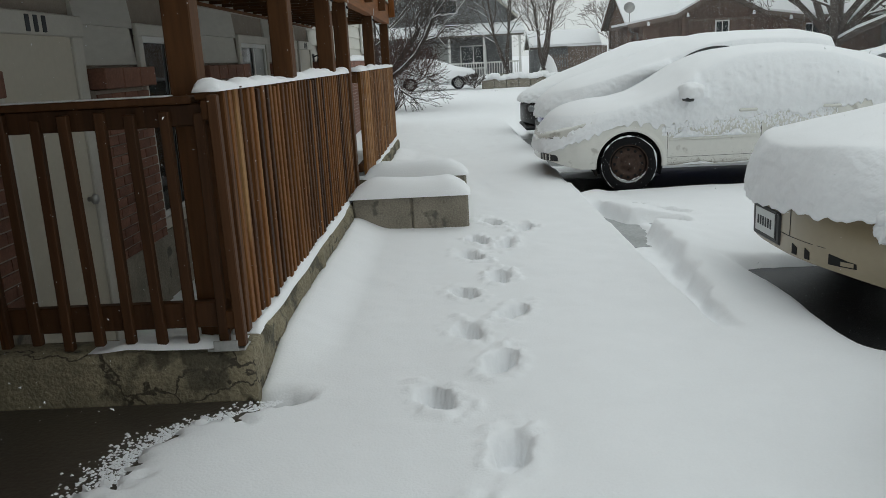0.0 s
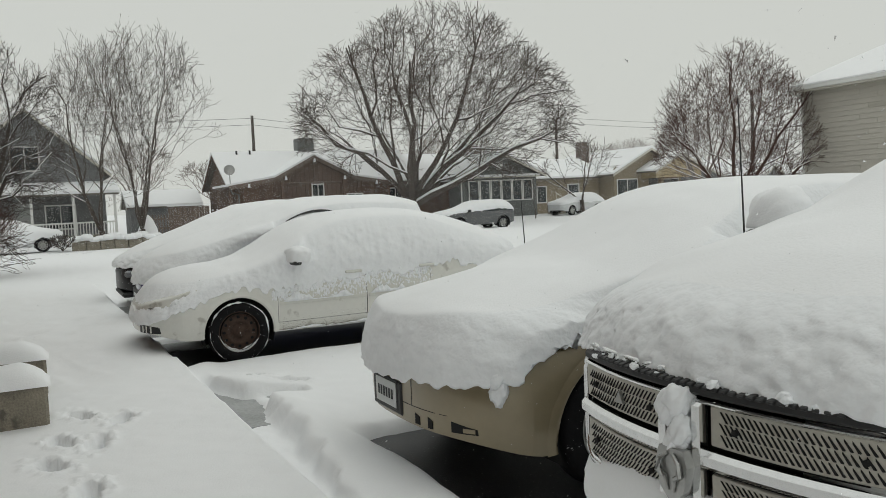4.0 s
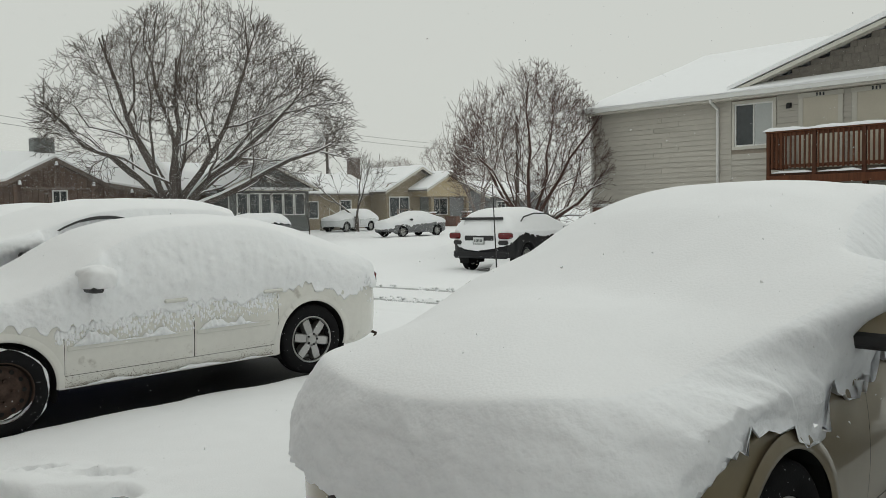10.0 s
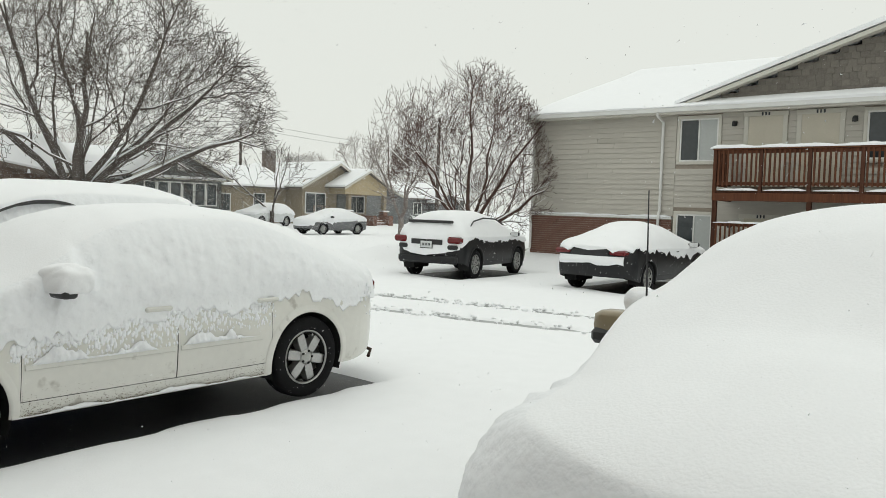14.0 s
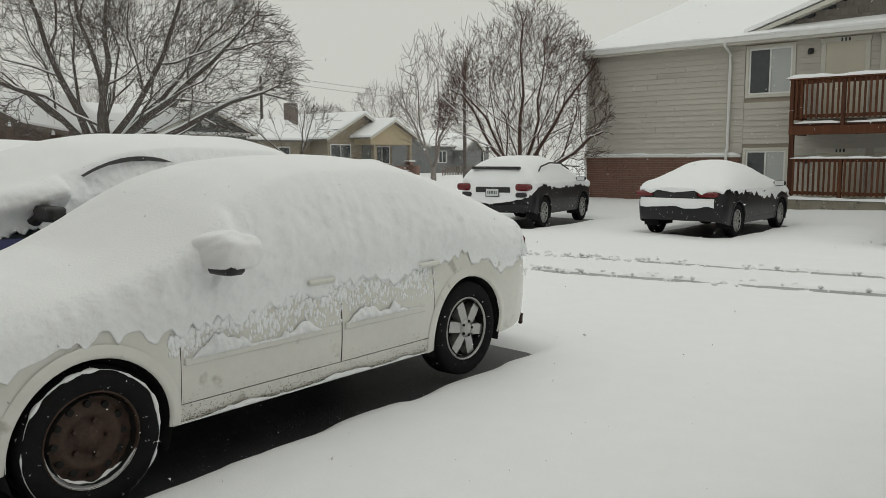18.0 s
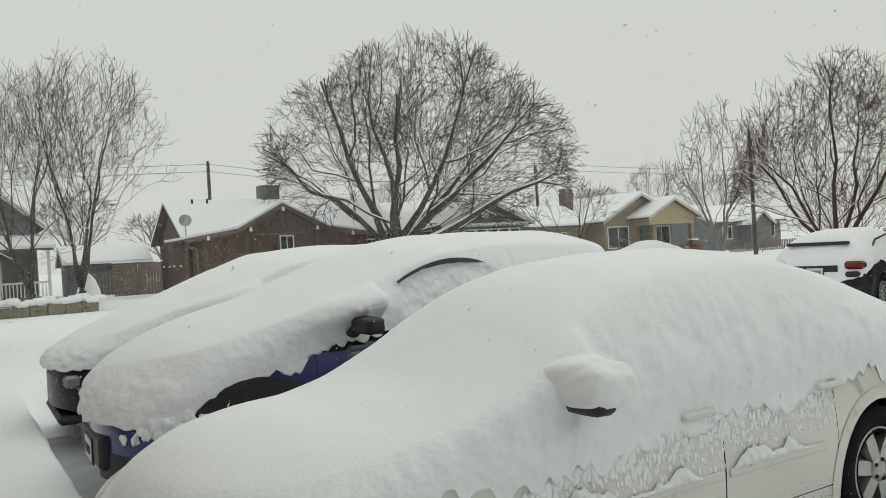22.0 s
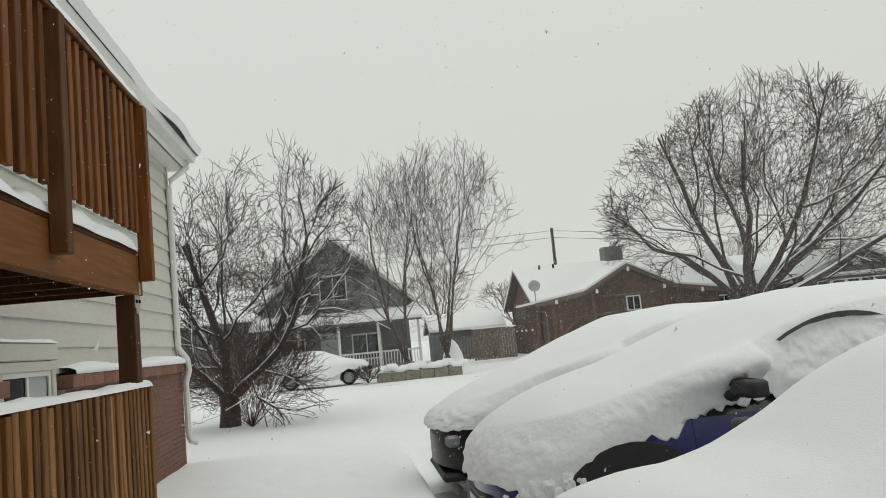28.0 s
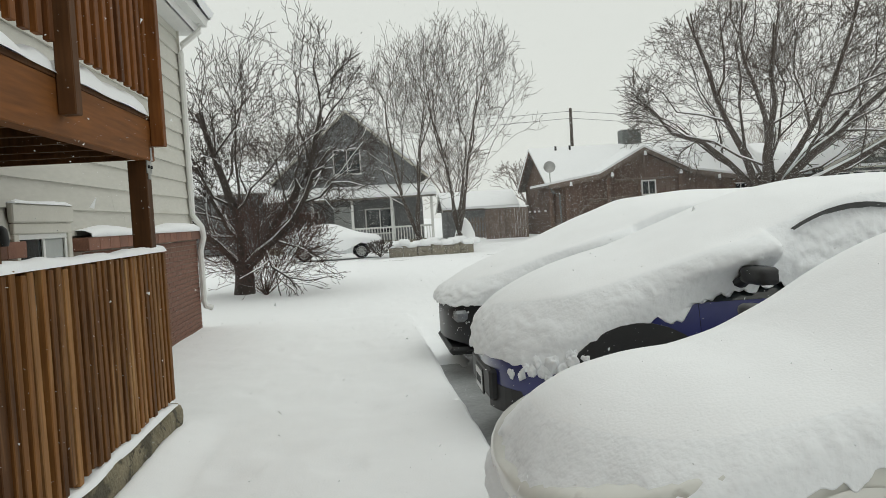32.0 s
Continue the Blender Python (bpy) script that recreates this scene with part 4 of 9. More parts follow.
frame_root = thing("timber_porch", pose(0, 0, 0), "dark stained timber posts and beam carrying the upper deck", "timber frame")
for y in (5.36, 7.05, 8.75, 9.75, 12.18, 14.56):
    p = post("post", RX - 0.04 - (0.11 if y < 6 else 0), y + (0.16 if y < 6 else 0), 0.33 if y < 9.6 or y > 10.3 else 0.1, 2.11, 0.125, WOOD_DARK, frame_root)
    g = Geo().box((RX + 0.024, y - 0.06, 2.02), (RX + 0.032, y + 0.06, 2.11), 0.002).box((RX + 0.024, y - 0.03, 1.98), (RX + 0.031, y + 0.03, 2.02), 0.002)
    g.box((RX + 0.046, y - 0.022, 2.11), (RX + 0.05, y + 0.022, 2.20), 0.002)
    part("post_strap", g, METAL, p, "galvanised strap at the head of the post")
    for dy in (-0.035, 0.035):
        part("bolt", Geo().tube([(RX + 0.03, y + dy, 2.065), (RX + 0.042, y + dy, 2.065)], 0.012, 8), DARK, p)
for a, b in ((1.6, 5.3), (5.303, 9.9), (9.903, 14.66)):
    part("beam", Geo().box((RX - 0.05, a, 2.11), (RX + 0.045, b, 2.39), 0.006), WOOD_BEAM, frame_root)
for i in range(33):
    y = 1.8 + 0.405 * i
    part("joist", Geo().box((WX + 0.03, y, 2.14), (RX - 0.05, y + 0.04, 2.38), 0.003), WOOD_DARK, frame_root)
part("ledger", Geo().box((WX + 0.026, 1.6, 2.11), (WX + 0.07, 14.66, 2.135), 0.003), WOOD_BEAM, frame_root)
for i in range(9):
    x = WX + 0.03 + i * 0.138
    part("deck_board", Geo().box((x, 1.6, 2.392), (x + 0.132, 14.68, 2.422), 0.003), WOOD_DARK, frame_root)

deck_rail = thing("deck_railing", pose(0, 0, 0), "stained cedar railing of the upper deck with thick posts", "railing", "deck railings")
uy = [2.9, 4.58, 6.25, 7.9, 9.56, 11.26, 12.95, 14.62]
for a, b in zip(uy, uy[1:]):
    part("top_rail", Geo().box((RX + 0.0, a + 0.047, 3.40), (RX + 0.04, b - 0.047, 3.49), 0.005), WOOD_DARK, deck_rail)
    part("bottom_rail", Geo().box((RX + 0.0, a + 0.047, 2.60), (RX + 0.04, b - 0.047, 2.68), 0.005), WOOD_DARK, deck_rail)
    balusters(deck_rail, RX + 0.062, a + 0.06, b - 0.06, 2.545, 3.485, 0.138, 0.012, wide=(1.45, 1.75), kinds=BAL_DECK)
    snow_strip("deck_snow", RX - 0.16, RX + 0.075, a + 0.06, b - 0.06, 2.412, 0.12, "snow lying along the edge of the deck", 0.1, 0.35, 8)
part("cap_rail", Geo().box((RX - 0.04, 3.0, 3.491), (RX + 0.10, 14.68, 3.525), 0.006), WOOD, deck_rail)
for y in uy:
    post("post", RX + 0.092, y, 2.21, 3.49, 0.09, WOOD_DARK if y < 14 else WOOD, deck_rail)
g = Geo()
snow_strip("rail_snow", RX - 0.04, RX + 0.10, 3.0, 14.68, 3.525, 0.06, "snow on the cap of the deck railing", 0.12, 0.4, 5)

# the low walls and step at the porch entry
for a, b, z, s in ((8.9, 9.28, 0.385, 3), (10.02, 10.36, 0.40, 7)):
    g = Geo().box((0.0, a, -0.4), (0.52, b, z), 0.02).box((0.523, a, -0.4), (1.03, b, z), 0.02)
    solid("step_wall", g, CONCRETE, "low weathered concrete wall beside the porch steps", "concrete wall", "", False, "step walls")
    g, n, m = Geo(), 22, 12
    for i in range(n + 1):
        for j in range(m + 1):
            u, v = i / n, j / m
            e = min(1.0, 5.5 * min(u + 0.0, 1 - u) + 0.0) ** 0.5 if 0 < u < 1 else 0.0
            e *= min(1.0, 3.4 * min(v, 1 - v)) ** 0.5 if 0 < v < 1 else 0.0
            x, y = -0.03 + 1.085 * u, a - 0.03 + (b - a + 0.06) * v
            g.v.append((x, y, z - 0.012 + e * (0.15 + 0.02 * float(fbm(x * 3, y * 3, s)))))
    for i in range(n):
        for j in range(m):
            k = i * (m + 1) + j
            g.f.append((k, k + 1, k + m + 2, k + m + 1))
    solid("step_wall_snow", g, SNOW, "thick rounded snow on the low step wall", "snow", "stuff", True)
g = Geo().box((-0.25, 9.29, -0.4), (0.35, 10.01, 0.16), 0.02).box((0.36, 9.29, -0.4), (0.95, 10.01, 0.03), 0.02)
solid("stair", g, CONCRETE, "concrete steps up to the porch", "steps")

# the neighbour's rail end at the start of the walk
near_post = thing("near_railing", pose(-0.13, 3.47, -0.02), "end post of another cedar railing with a snow cap", "railing", "porch railings")
part("post", Geo().box((-0.05, -0.05, 0.0), (0.05, 0.05, 0.86), 0.006), WOOD_PALE, near_post)
part("top_rail", Geo().box((-0.045, -1.2, 0.75), (0.045, -0.05, 0.84), 0.006), WOOD, near_post)
snow_strip("rail_snow", -0.2, -0.065, 3.0, 3.53, 0.84, 0.08, "snow on the end of the near railing", 0.06, 0.4, 9)

# the nearest bricks, one by one
kinds = [Geo().box((0, 0.004, 0.004), (0.012, 0.201 + d, 0.061), 0.003).mesh("brick", BRICK) for d in (-0.002, 0.0, 0.001)]
half = Geo().box((0, 0.004, 0.004), (0.012, 0.098, 0.061), 0.003).mesh("brick", BRICK)
for back, a, b in bricks:
    foot = 0.02 if a > 16 else 0.40
    rows = int((1.47 - foot) / 0.0655)
    if 6 < a < 10:
        for r in range(rows):
            y = a + (0.0 if r % 2 else -0.103)
            while y < b - 0.05:
                whole = y >= a - 0.001 and y + 0.205 <= b + 0.01
                ob = new("brick", random.choice(kinds) if whole else half)
                ob.parent = back
                ob.location = (WX + 0.085, y if whole else (max(y + 0.103, a) if y < a else min(y, b - 0.1)), 0.402 + r * 0.0655)
                y += 0.205
    else:
        g = Geo()
        for r in range(rows):
            y = a + (0.0 if r % 2 else -0.103)
            while y < b - 0.03:
                u, v = max(y + 0.004, a), min(y + 0.201, b)
                if v - u > 0.03:
                    g.box((WX + 0.085, u, foot + 0.006 + r * 0.0655), (WX + 0.096, v, foot + 0.002 + r * 0.0655 + 0.059))
                y += 0.205
        tagged(part("brickwork", g, BRICK, back), kind="stuff")

# ---- the apartment house across the lot ----
BX, BY1, BY0 = 23.18, 20.05, -12.0
g = Geo().box((BX, BY0, -0.4), (BX + 0.25, BY1, 4.55))
wall_right = solid("wall_east", g, MORTAR, "tan sided apartment wall over red brick", "wall")
solid("wall_east_end", Geo().box((BX + 0.25, BY1 - 0.25, -0.4), (BX + 15.9, BY1, 4.55)), SIDING_FAR, "end wall of the far apartment house", "wall")
DOORS_R = [(12.25, 13.38), (10.88, 12.03)]
WINS_R = [(13.98, 15.25, 3.07, 4.44), (14.05, 15.25, 0.42, 1.75), (9.2, 10.46, 3.07, 4.44)]
cuts = [(a, b, 2.4, 4.46) for a, b in DOORS_R] + [(a, b, c, d) for a, b, c, d in WINS_R] + [(a, b, -0.2, 1.72) for a, b in DOORS_R]
clapboards(wall_right, BX, 15.28, BY1 - 0.03, 1.60, 4.50, 0.155, -1, SIDING_FAR, cuts)
clapboards(wall_right, BX, BY0, 15.275, 0.3, 4.50, 0.155, -1, SIDING_FAR, cuts)
g = Geo().box((BX - 0.06, 15.3, 0.1), (BX, BY1 - 0.01, 1.50))
panel = solid("brick_panel", g, MORTAR, "red brick base of the far apartment house", "brick wall")
g = Geo()
for r in range(20):
    y = 15.3 + (0.0 if r % 2 else -0.105)
    while y < BY1:
        u, v = max(y + 0.006, 15.3), min(y + 0.204, BY1 - 0.01)
        if v - u > 0.03:
            g.box((BX - 0.075, u, 0.13 + r * 0.068), (BX - 0.06, v, 0.13 + r * 0.068 + 0.058))
        y += 0.21
tagged(part("brickwork", g, BRICK_FAR, panel), kind="stuff")
solid("ledge", Geo().box((BX - 0.13, 15.28, 1.50), (BX, BY1 + 0.02, 1.56), 0.01), TRIM_WHITE, "pale sill band above the brick", "trim")
snow_strip("ledge_snow", BX - 0.135, BX - 0.01, 15.3, BY1, 1.56, 0.05, "snow on the sill band above the brick", 0.2, 0.4, 12)
for k, (a, b, c, d) in enumerate(WINS_R):
    window_unit(f"window_{k + 4}", BX - 0.026, a, b, c, d, -1, "white sliding window in tan siding with a pale blind", TRIM, True, 0.0)
for k, (a, b) in enumerate(DOORS_R):
    door_unit(f"door_{k + 4}", BX - 0.026, a, b, 2.46, 4.46, -1, "cream apartment door opening on the upper balcony")
    door_unit(f"door_{k + 6}", BX - 0.026, a, b, -0.25, 1.72, -1, "cream apartment door on the ground floor under the balcony")
for y, z in ((13.62, 4.18), (10.65, 4.18), (13.62, 1.42), (10.65, 1.42)):
    wall_lamp(BX - 0.026, y, z, -1)
solid("corner_board", Geo().box((BX - 0.03, BY1 - 0.09, 1.56), (BX + 0.06, BY1 + 0.025, 4.5), 0.006), TRIM, "pale corner board of the tan siding", "trim")
# eave, gutter, roof, snow
g = Geo().box((BX - 0.46, BY0, 4.48), (BX + 0.1, BY1 + 0.10, 4.515)).box((BX - 0.48, BY0, 4.45), (BX - 0.455, BY1 + 0.10, 4.62))
solid("soffit", g, TRIM, "pale soffit and fascia of the far eave", "soffit")
solid("gutter", Geo().prism([(BX - 0.48, 4.51), (BX - 0.60, 4.51), (BX - 0.62, 4.62), (BX - 0.60, 4.62), (BX - 0.585, 4.53), (BX - 0.48, 4.53)], 1, BY0, BY1 + 0.12), TRIM_WHITE, "white gutter of the far apartment house", "gutter")
for y, x in ((15.66, BX - 0.09), (BY1 - 0.05, BX - 0.10)):
    g = Geo().tube([(BX - 0.54, y, 4.52), (BX - 0.52, y, 4.44), (x, y, 4.28), (x, y, 4.15), (x, y, 1.75), (x - 0.08, y, 1.62), (x - 0.08, y, 1.35), (x - 0.03, y, 1.2), (x - 0.03, y, 0.42), (x - 0.3, y, 0.36)], 0.042, 8)
    solid("downspout", g, TRIM_WHITE, "white downspout on the tan siding", "downspout")
RZ, RXX = 7.28, BX + 7.9
g = Geo().prism([(BX - 0.48, 4.62), (RXX, RZ), (BX + 16.3, 4.62), (BX + 16.3, 4.52), (RXX, RZ - 0.13), (BX - 0.48, 4.51)], 1, BY0, BY1 + 0.10)
solid("roof_east", g, SHINGLE_SIDING, "shingled roof of the far apartment house", "roof")
g, ys = Geo(), list(np.arange(BY0, 14.6, 0.8)) + list(np.arange(14.7, BY1 + 0.14, 0.19))
rows = []
for y in ys:
    w = 0.025 * float(fbm(y * 0.6, 2, 6))
    rows.append([(BX - 0.60, y, 4.625), (BX - 0.63, y, 4.68 + w), (BX - 0.52, y, 4.75 + w), (BX + 1.0, y, 5.26 + w), (BX + 3.5, y, 6.06 + w), (BX + 6.0, y, 6.83), (RXX - 0.3, y, RZ + 0.11), (RXX, y, RZ + 0.15), (RXX + 0.5, y, RZ + 0.05), (BX + 16.3, y, 4.8)])
for i in range(len(rows) - 1):
    for j in range(9):
        k = len(g.v)
        g.v += [rows[i][j], rows[i + 1][j], rows[i + 1][j + 1], rows[i][j + 1]]
        g.f.append((k, k + 1, k + 2, k + 3))
g.add(rows[-1] + [(BX + 16.3, ys[-1], 4.62), (RXX, ys[-1], RZ), (BX - 0.48, ys[-1], 4.62)], [tuple(range(13))])
solid("roof_snow", g, SNOW, "smooth snow on the far apartment roof", "snow", "stuff")
# the gable over the doors: shingled face, rake boards, snow
GX, GY0, GZ0, SL = BX - 0.05, 14.95, 4.66, 0.335
GYM = 3.5
gz = GZ0 + (GY0 - GYM) * SL
gable = thing("gable", pose(0, 0, 0), "grey-brown shingled gable above the balcony doors", "gable", "", "structure")
part("gable_face", Geo().prism([(GY0 - 0.3, GZ0), (GYM, gz - 0.1), (2 * GYM - GY0 + 0.3, GZ0)], 0, GX, GX + 0.1), SHINGLE_SIDING, gable)
for r in range(17):
    z = GZ0 + 0.02 + r * 0.165
    yr = GY0 - 0.35 - (z - GZ0) / SL
    y = yr
    while y > max(8.2, 2 * GYM - yr):
        w = 0.17 + 0.06 * random.random()
        if r * 0.165 < (GY0 - 0.35 - y) * SL + 0.02 and n < 300:
            dz = random.uniform(0, 0.02)
            part("shingle", Geo().box((GX - 0.018, y - w + 0.004, z - dz), (GX, y, z + 0.15)), SHINGLE_SIDING, gable)
            n += 1
        y -= w
for s in (1, -1):
    a, b = GYM + s * (GY0 - GYM + 0.25), GYM
    za, zb = GZ0 - 0.04, gz
    part("rake_board", Geo().prism([(a, za - 0.05), (b, zb - 0.05), (b, zb + 0.06), (a, za + 0.06)], 0, GX - 0.38, GX - 0.34), TRIM, gable)
    part("gable_soffit", Geo().prism([(a, za - 0.02), (b, zb - 0.02), (b, zb + 0.02), (a, za + 0.02)], 0, GX - 0.34, GX + 0.05), TRIM, gable)
    g = Geo().prism([(a, za + 0.10), (b, zb + 0.10), (b, zb + 0.26), (a, za + 0.20)], 0, GX - 0.42, GX + 4.5)
    part("gable_snow", g, SNOW, gable, "snow on the gable roof")
g = Geo().prism([(BX - 0.6, 4.63), (BX - 0.02, 4.63), (BX - 0.02, 4.80), (BX - 0.3, 4.77), (BX - 0.62, 4.70)], 1, -7.5, 14.2)
solid("eave_snow", g, SNOW, "snow along the eave under the gable", "snow", "stuff")
# balcony
bal = thing("balcony", pose(0, 0, 0), "stained cedar balcony and porch rail on the far apartments", "balcony")
PX = 22.0
part("deck", Geo().box((PX - 0.02, 2.0, 2.255), (BX - 0.03, 13.72, 2.31), 0.005), WOOD_FARDARK, bal)
for y0, y1 in ((2.0, 7.9), (7.903, 13.74)):
    part("beam", Geo().box((PX - 0.05, y0, 2.04), (PX + 0.05, y1, 2.25), 0.006), WOOD_FAR, bal)
part("side_beam", Geo().box((PX + 0.05, 13.64, 2.04), (BX - 0.03, 13.74, 2.25), 0.006), WOOD_FAR, bal)
part("cap_rail", Geo().box((PX - 0.07, 2.0, 3.36), (PX + 0.07, 13.76, 3.40), 0.006), WOOD_FAR, bal)
part("cap_rail", Geo().box((PX + 0.07, 13.62, 3.36), (BX - 0.03, 13.76, 3.40), 0.006), WOOD_FAR, bal)
part("side_rail", Geo().box((PX + 0.05, 13.66, 2.45), (BX - 0.03, 13.70, 2.53), 0.004), WOOD_FAR, bal)
py = [13.7 - 1.165 * k for k in range(10)]
for a, b in zip(py[1:], py):
    part("top_rail", Geo().box((PX - 0.02, a + 0.05, 3.26), (PX + 0.02, b - 0.05, 3.355), 0.004), WOOD_FAR, bal)
    part("bottom_rail", Geo().box((PX - 0.02, a + 0.05, 2.45), (PX + 0.02, b - 0.05, 2.53), 0.004), WOOD_FAR, bal)
    balusters(bal, PX - 0.038, a + 0.05, b - 0.05, 2.42, 3.35, 0.118, 0.006, kinds=BAL_FAR)
    part("low_top_rail", Geo().box((PX - 0.02, a + 0.05, 1.38), (PX + 0.02, b - 0.05, 1.46), 0.004), WOOD_FAR, bal)
    part("low_bottom_rail", Geo().box((PX - 0.02, a + 0.05, 0.58), (PX + 0.02, b - 0.05, 0.66), 0.004), WOOD_FAR, bal)
    balusters(bal, PX - 0.038, a + 0.05, b - 0.05, 0.56, 1.46, 0.118, 0.006, kinds=BAL_FAR)
    snow_strip("balcony_snow", PX - 0.06, PX + 0.06, a + 0.06, b - 0.06, 2.31, 0.06, "snow along the edge of the balcony", 0.2, 0.3, 21)
for i in range(8):
    ob = new("baluster", BAL_FAR[i % 2])
    ob.parent = bal
    ob.matrix_basis = pose(PX + 0.16 + i * 0.125, 13.735, 2.42, 0, 0, 90) @ Matrix.Diagonal((1, 1, 0.93, 1))
for k, y in enumerate(py):
    post("rail_post", PX, y, 2.06, 3.36, 0.09, WOOD_FARDARK if k else WOOD_FAR, bal)
    if k % 2 == 0:
        post("post", PX + 0.03, y - 0.02, 0.3, 2.04, 0.11, WOOD_FARDARK, bal)
    else:
        post("low_post", PX, y, 0.5, 1.46, 0.09, WOOD_FAR, bal)
snow_strip("rail_snow", PX - 0.08, PX + 0.08, 2.0, 13.78, 3.40, 0.07, "snow on the balcony rail", 0.16, 0.4, 14)
snow_strip("rail_snow", PX - 0.06, PX + 0.06, 2.0, 13.72, 1.46, 0.05, "snow on the ground floor rail", 0.16, 0.4, 15)
solid("porch_base", Geo().box((PX - 0.08, 2.0, -0.4), (BX, 13.7, 0.46), 0.02), CONCRETE, "concrete base of the far porch", "concrete base")
snow_strip("base_snow", PX - 0.10, PX + 0.06, 2.0, 13.72, 0.455, 0.06, "snow on the far porch base", 0.2, 0.4, 16)


# ---- cars under snow ----
def curve(pts, blur=0.0):
    """A smooth function through (x, value) points."""
    xs, ys = np.array([p[0] for p in pts], float), np.array([p[1] for p in pts], float)

    def f(x):
        x = np.asarray(x, float)
        if not blur:
            return np.interp(x, xs, ys)
        return sum(np.interp(x + d * blur, xs, ys) * w for d, w in ((-1, 0.1), (-0.5, 0.2), (0, 0.4), (0.5, 0.2), (1, 0.1)))
    return f


def plan_half(x, length, width, front, back, p=2.8):
    """Half the width of a car's outline at x, rounded at nose and tail."""
    a = np.clip((front - x) / front, 0, 1)
    b = np.clip((x - (length - back)) / back, 0, 1)
    return width / 2 * np.maximum(0.0, 1 - a**p) ** (1 / p) * np.maximum(0.0, 1 - b**p) ** (1 / p)


def ring_faces(n, m, keep=None):
    return [(i * m + j, i * m + j + 1, (i + 1) * m + j + 1, (i + 1) * m + j) for i in range(n - 1) for j in range(m - 1) if keep is None or keep(i, j)]


def rim_arc(prof, a0, a1, o, seed):
    """Snow lying in the lower arc of a rim, uneven along its edge."""
    g, n = Geo(), 30
    for i in range(n + 1):
        a = radians(a0 + (a1 - a0) * i / n)
        e = (0.15 + 0.85 * min(1.0, 5 * min(i, n - i) / n)) * (0.75 + 0.25 * float(vnoise(i * 0.6, 0, seed)))
        ro, yo = prof[-1]
        for rr, yy in prof:
            q = ro + (rr - ro) * e
            g.v.append((q * math.cos(a), (yo + (yy - yo) * e) * o, q * math.sin(a)))
    g.f = ring_faces(n + 1, len(prof))
    return g


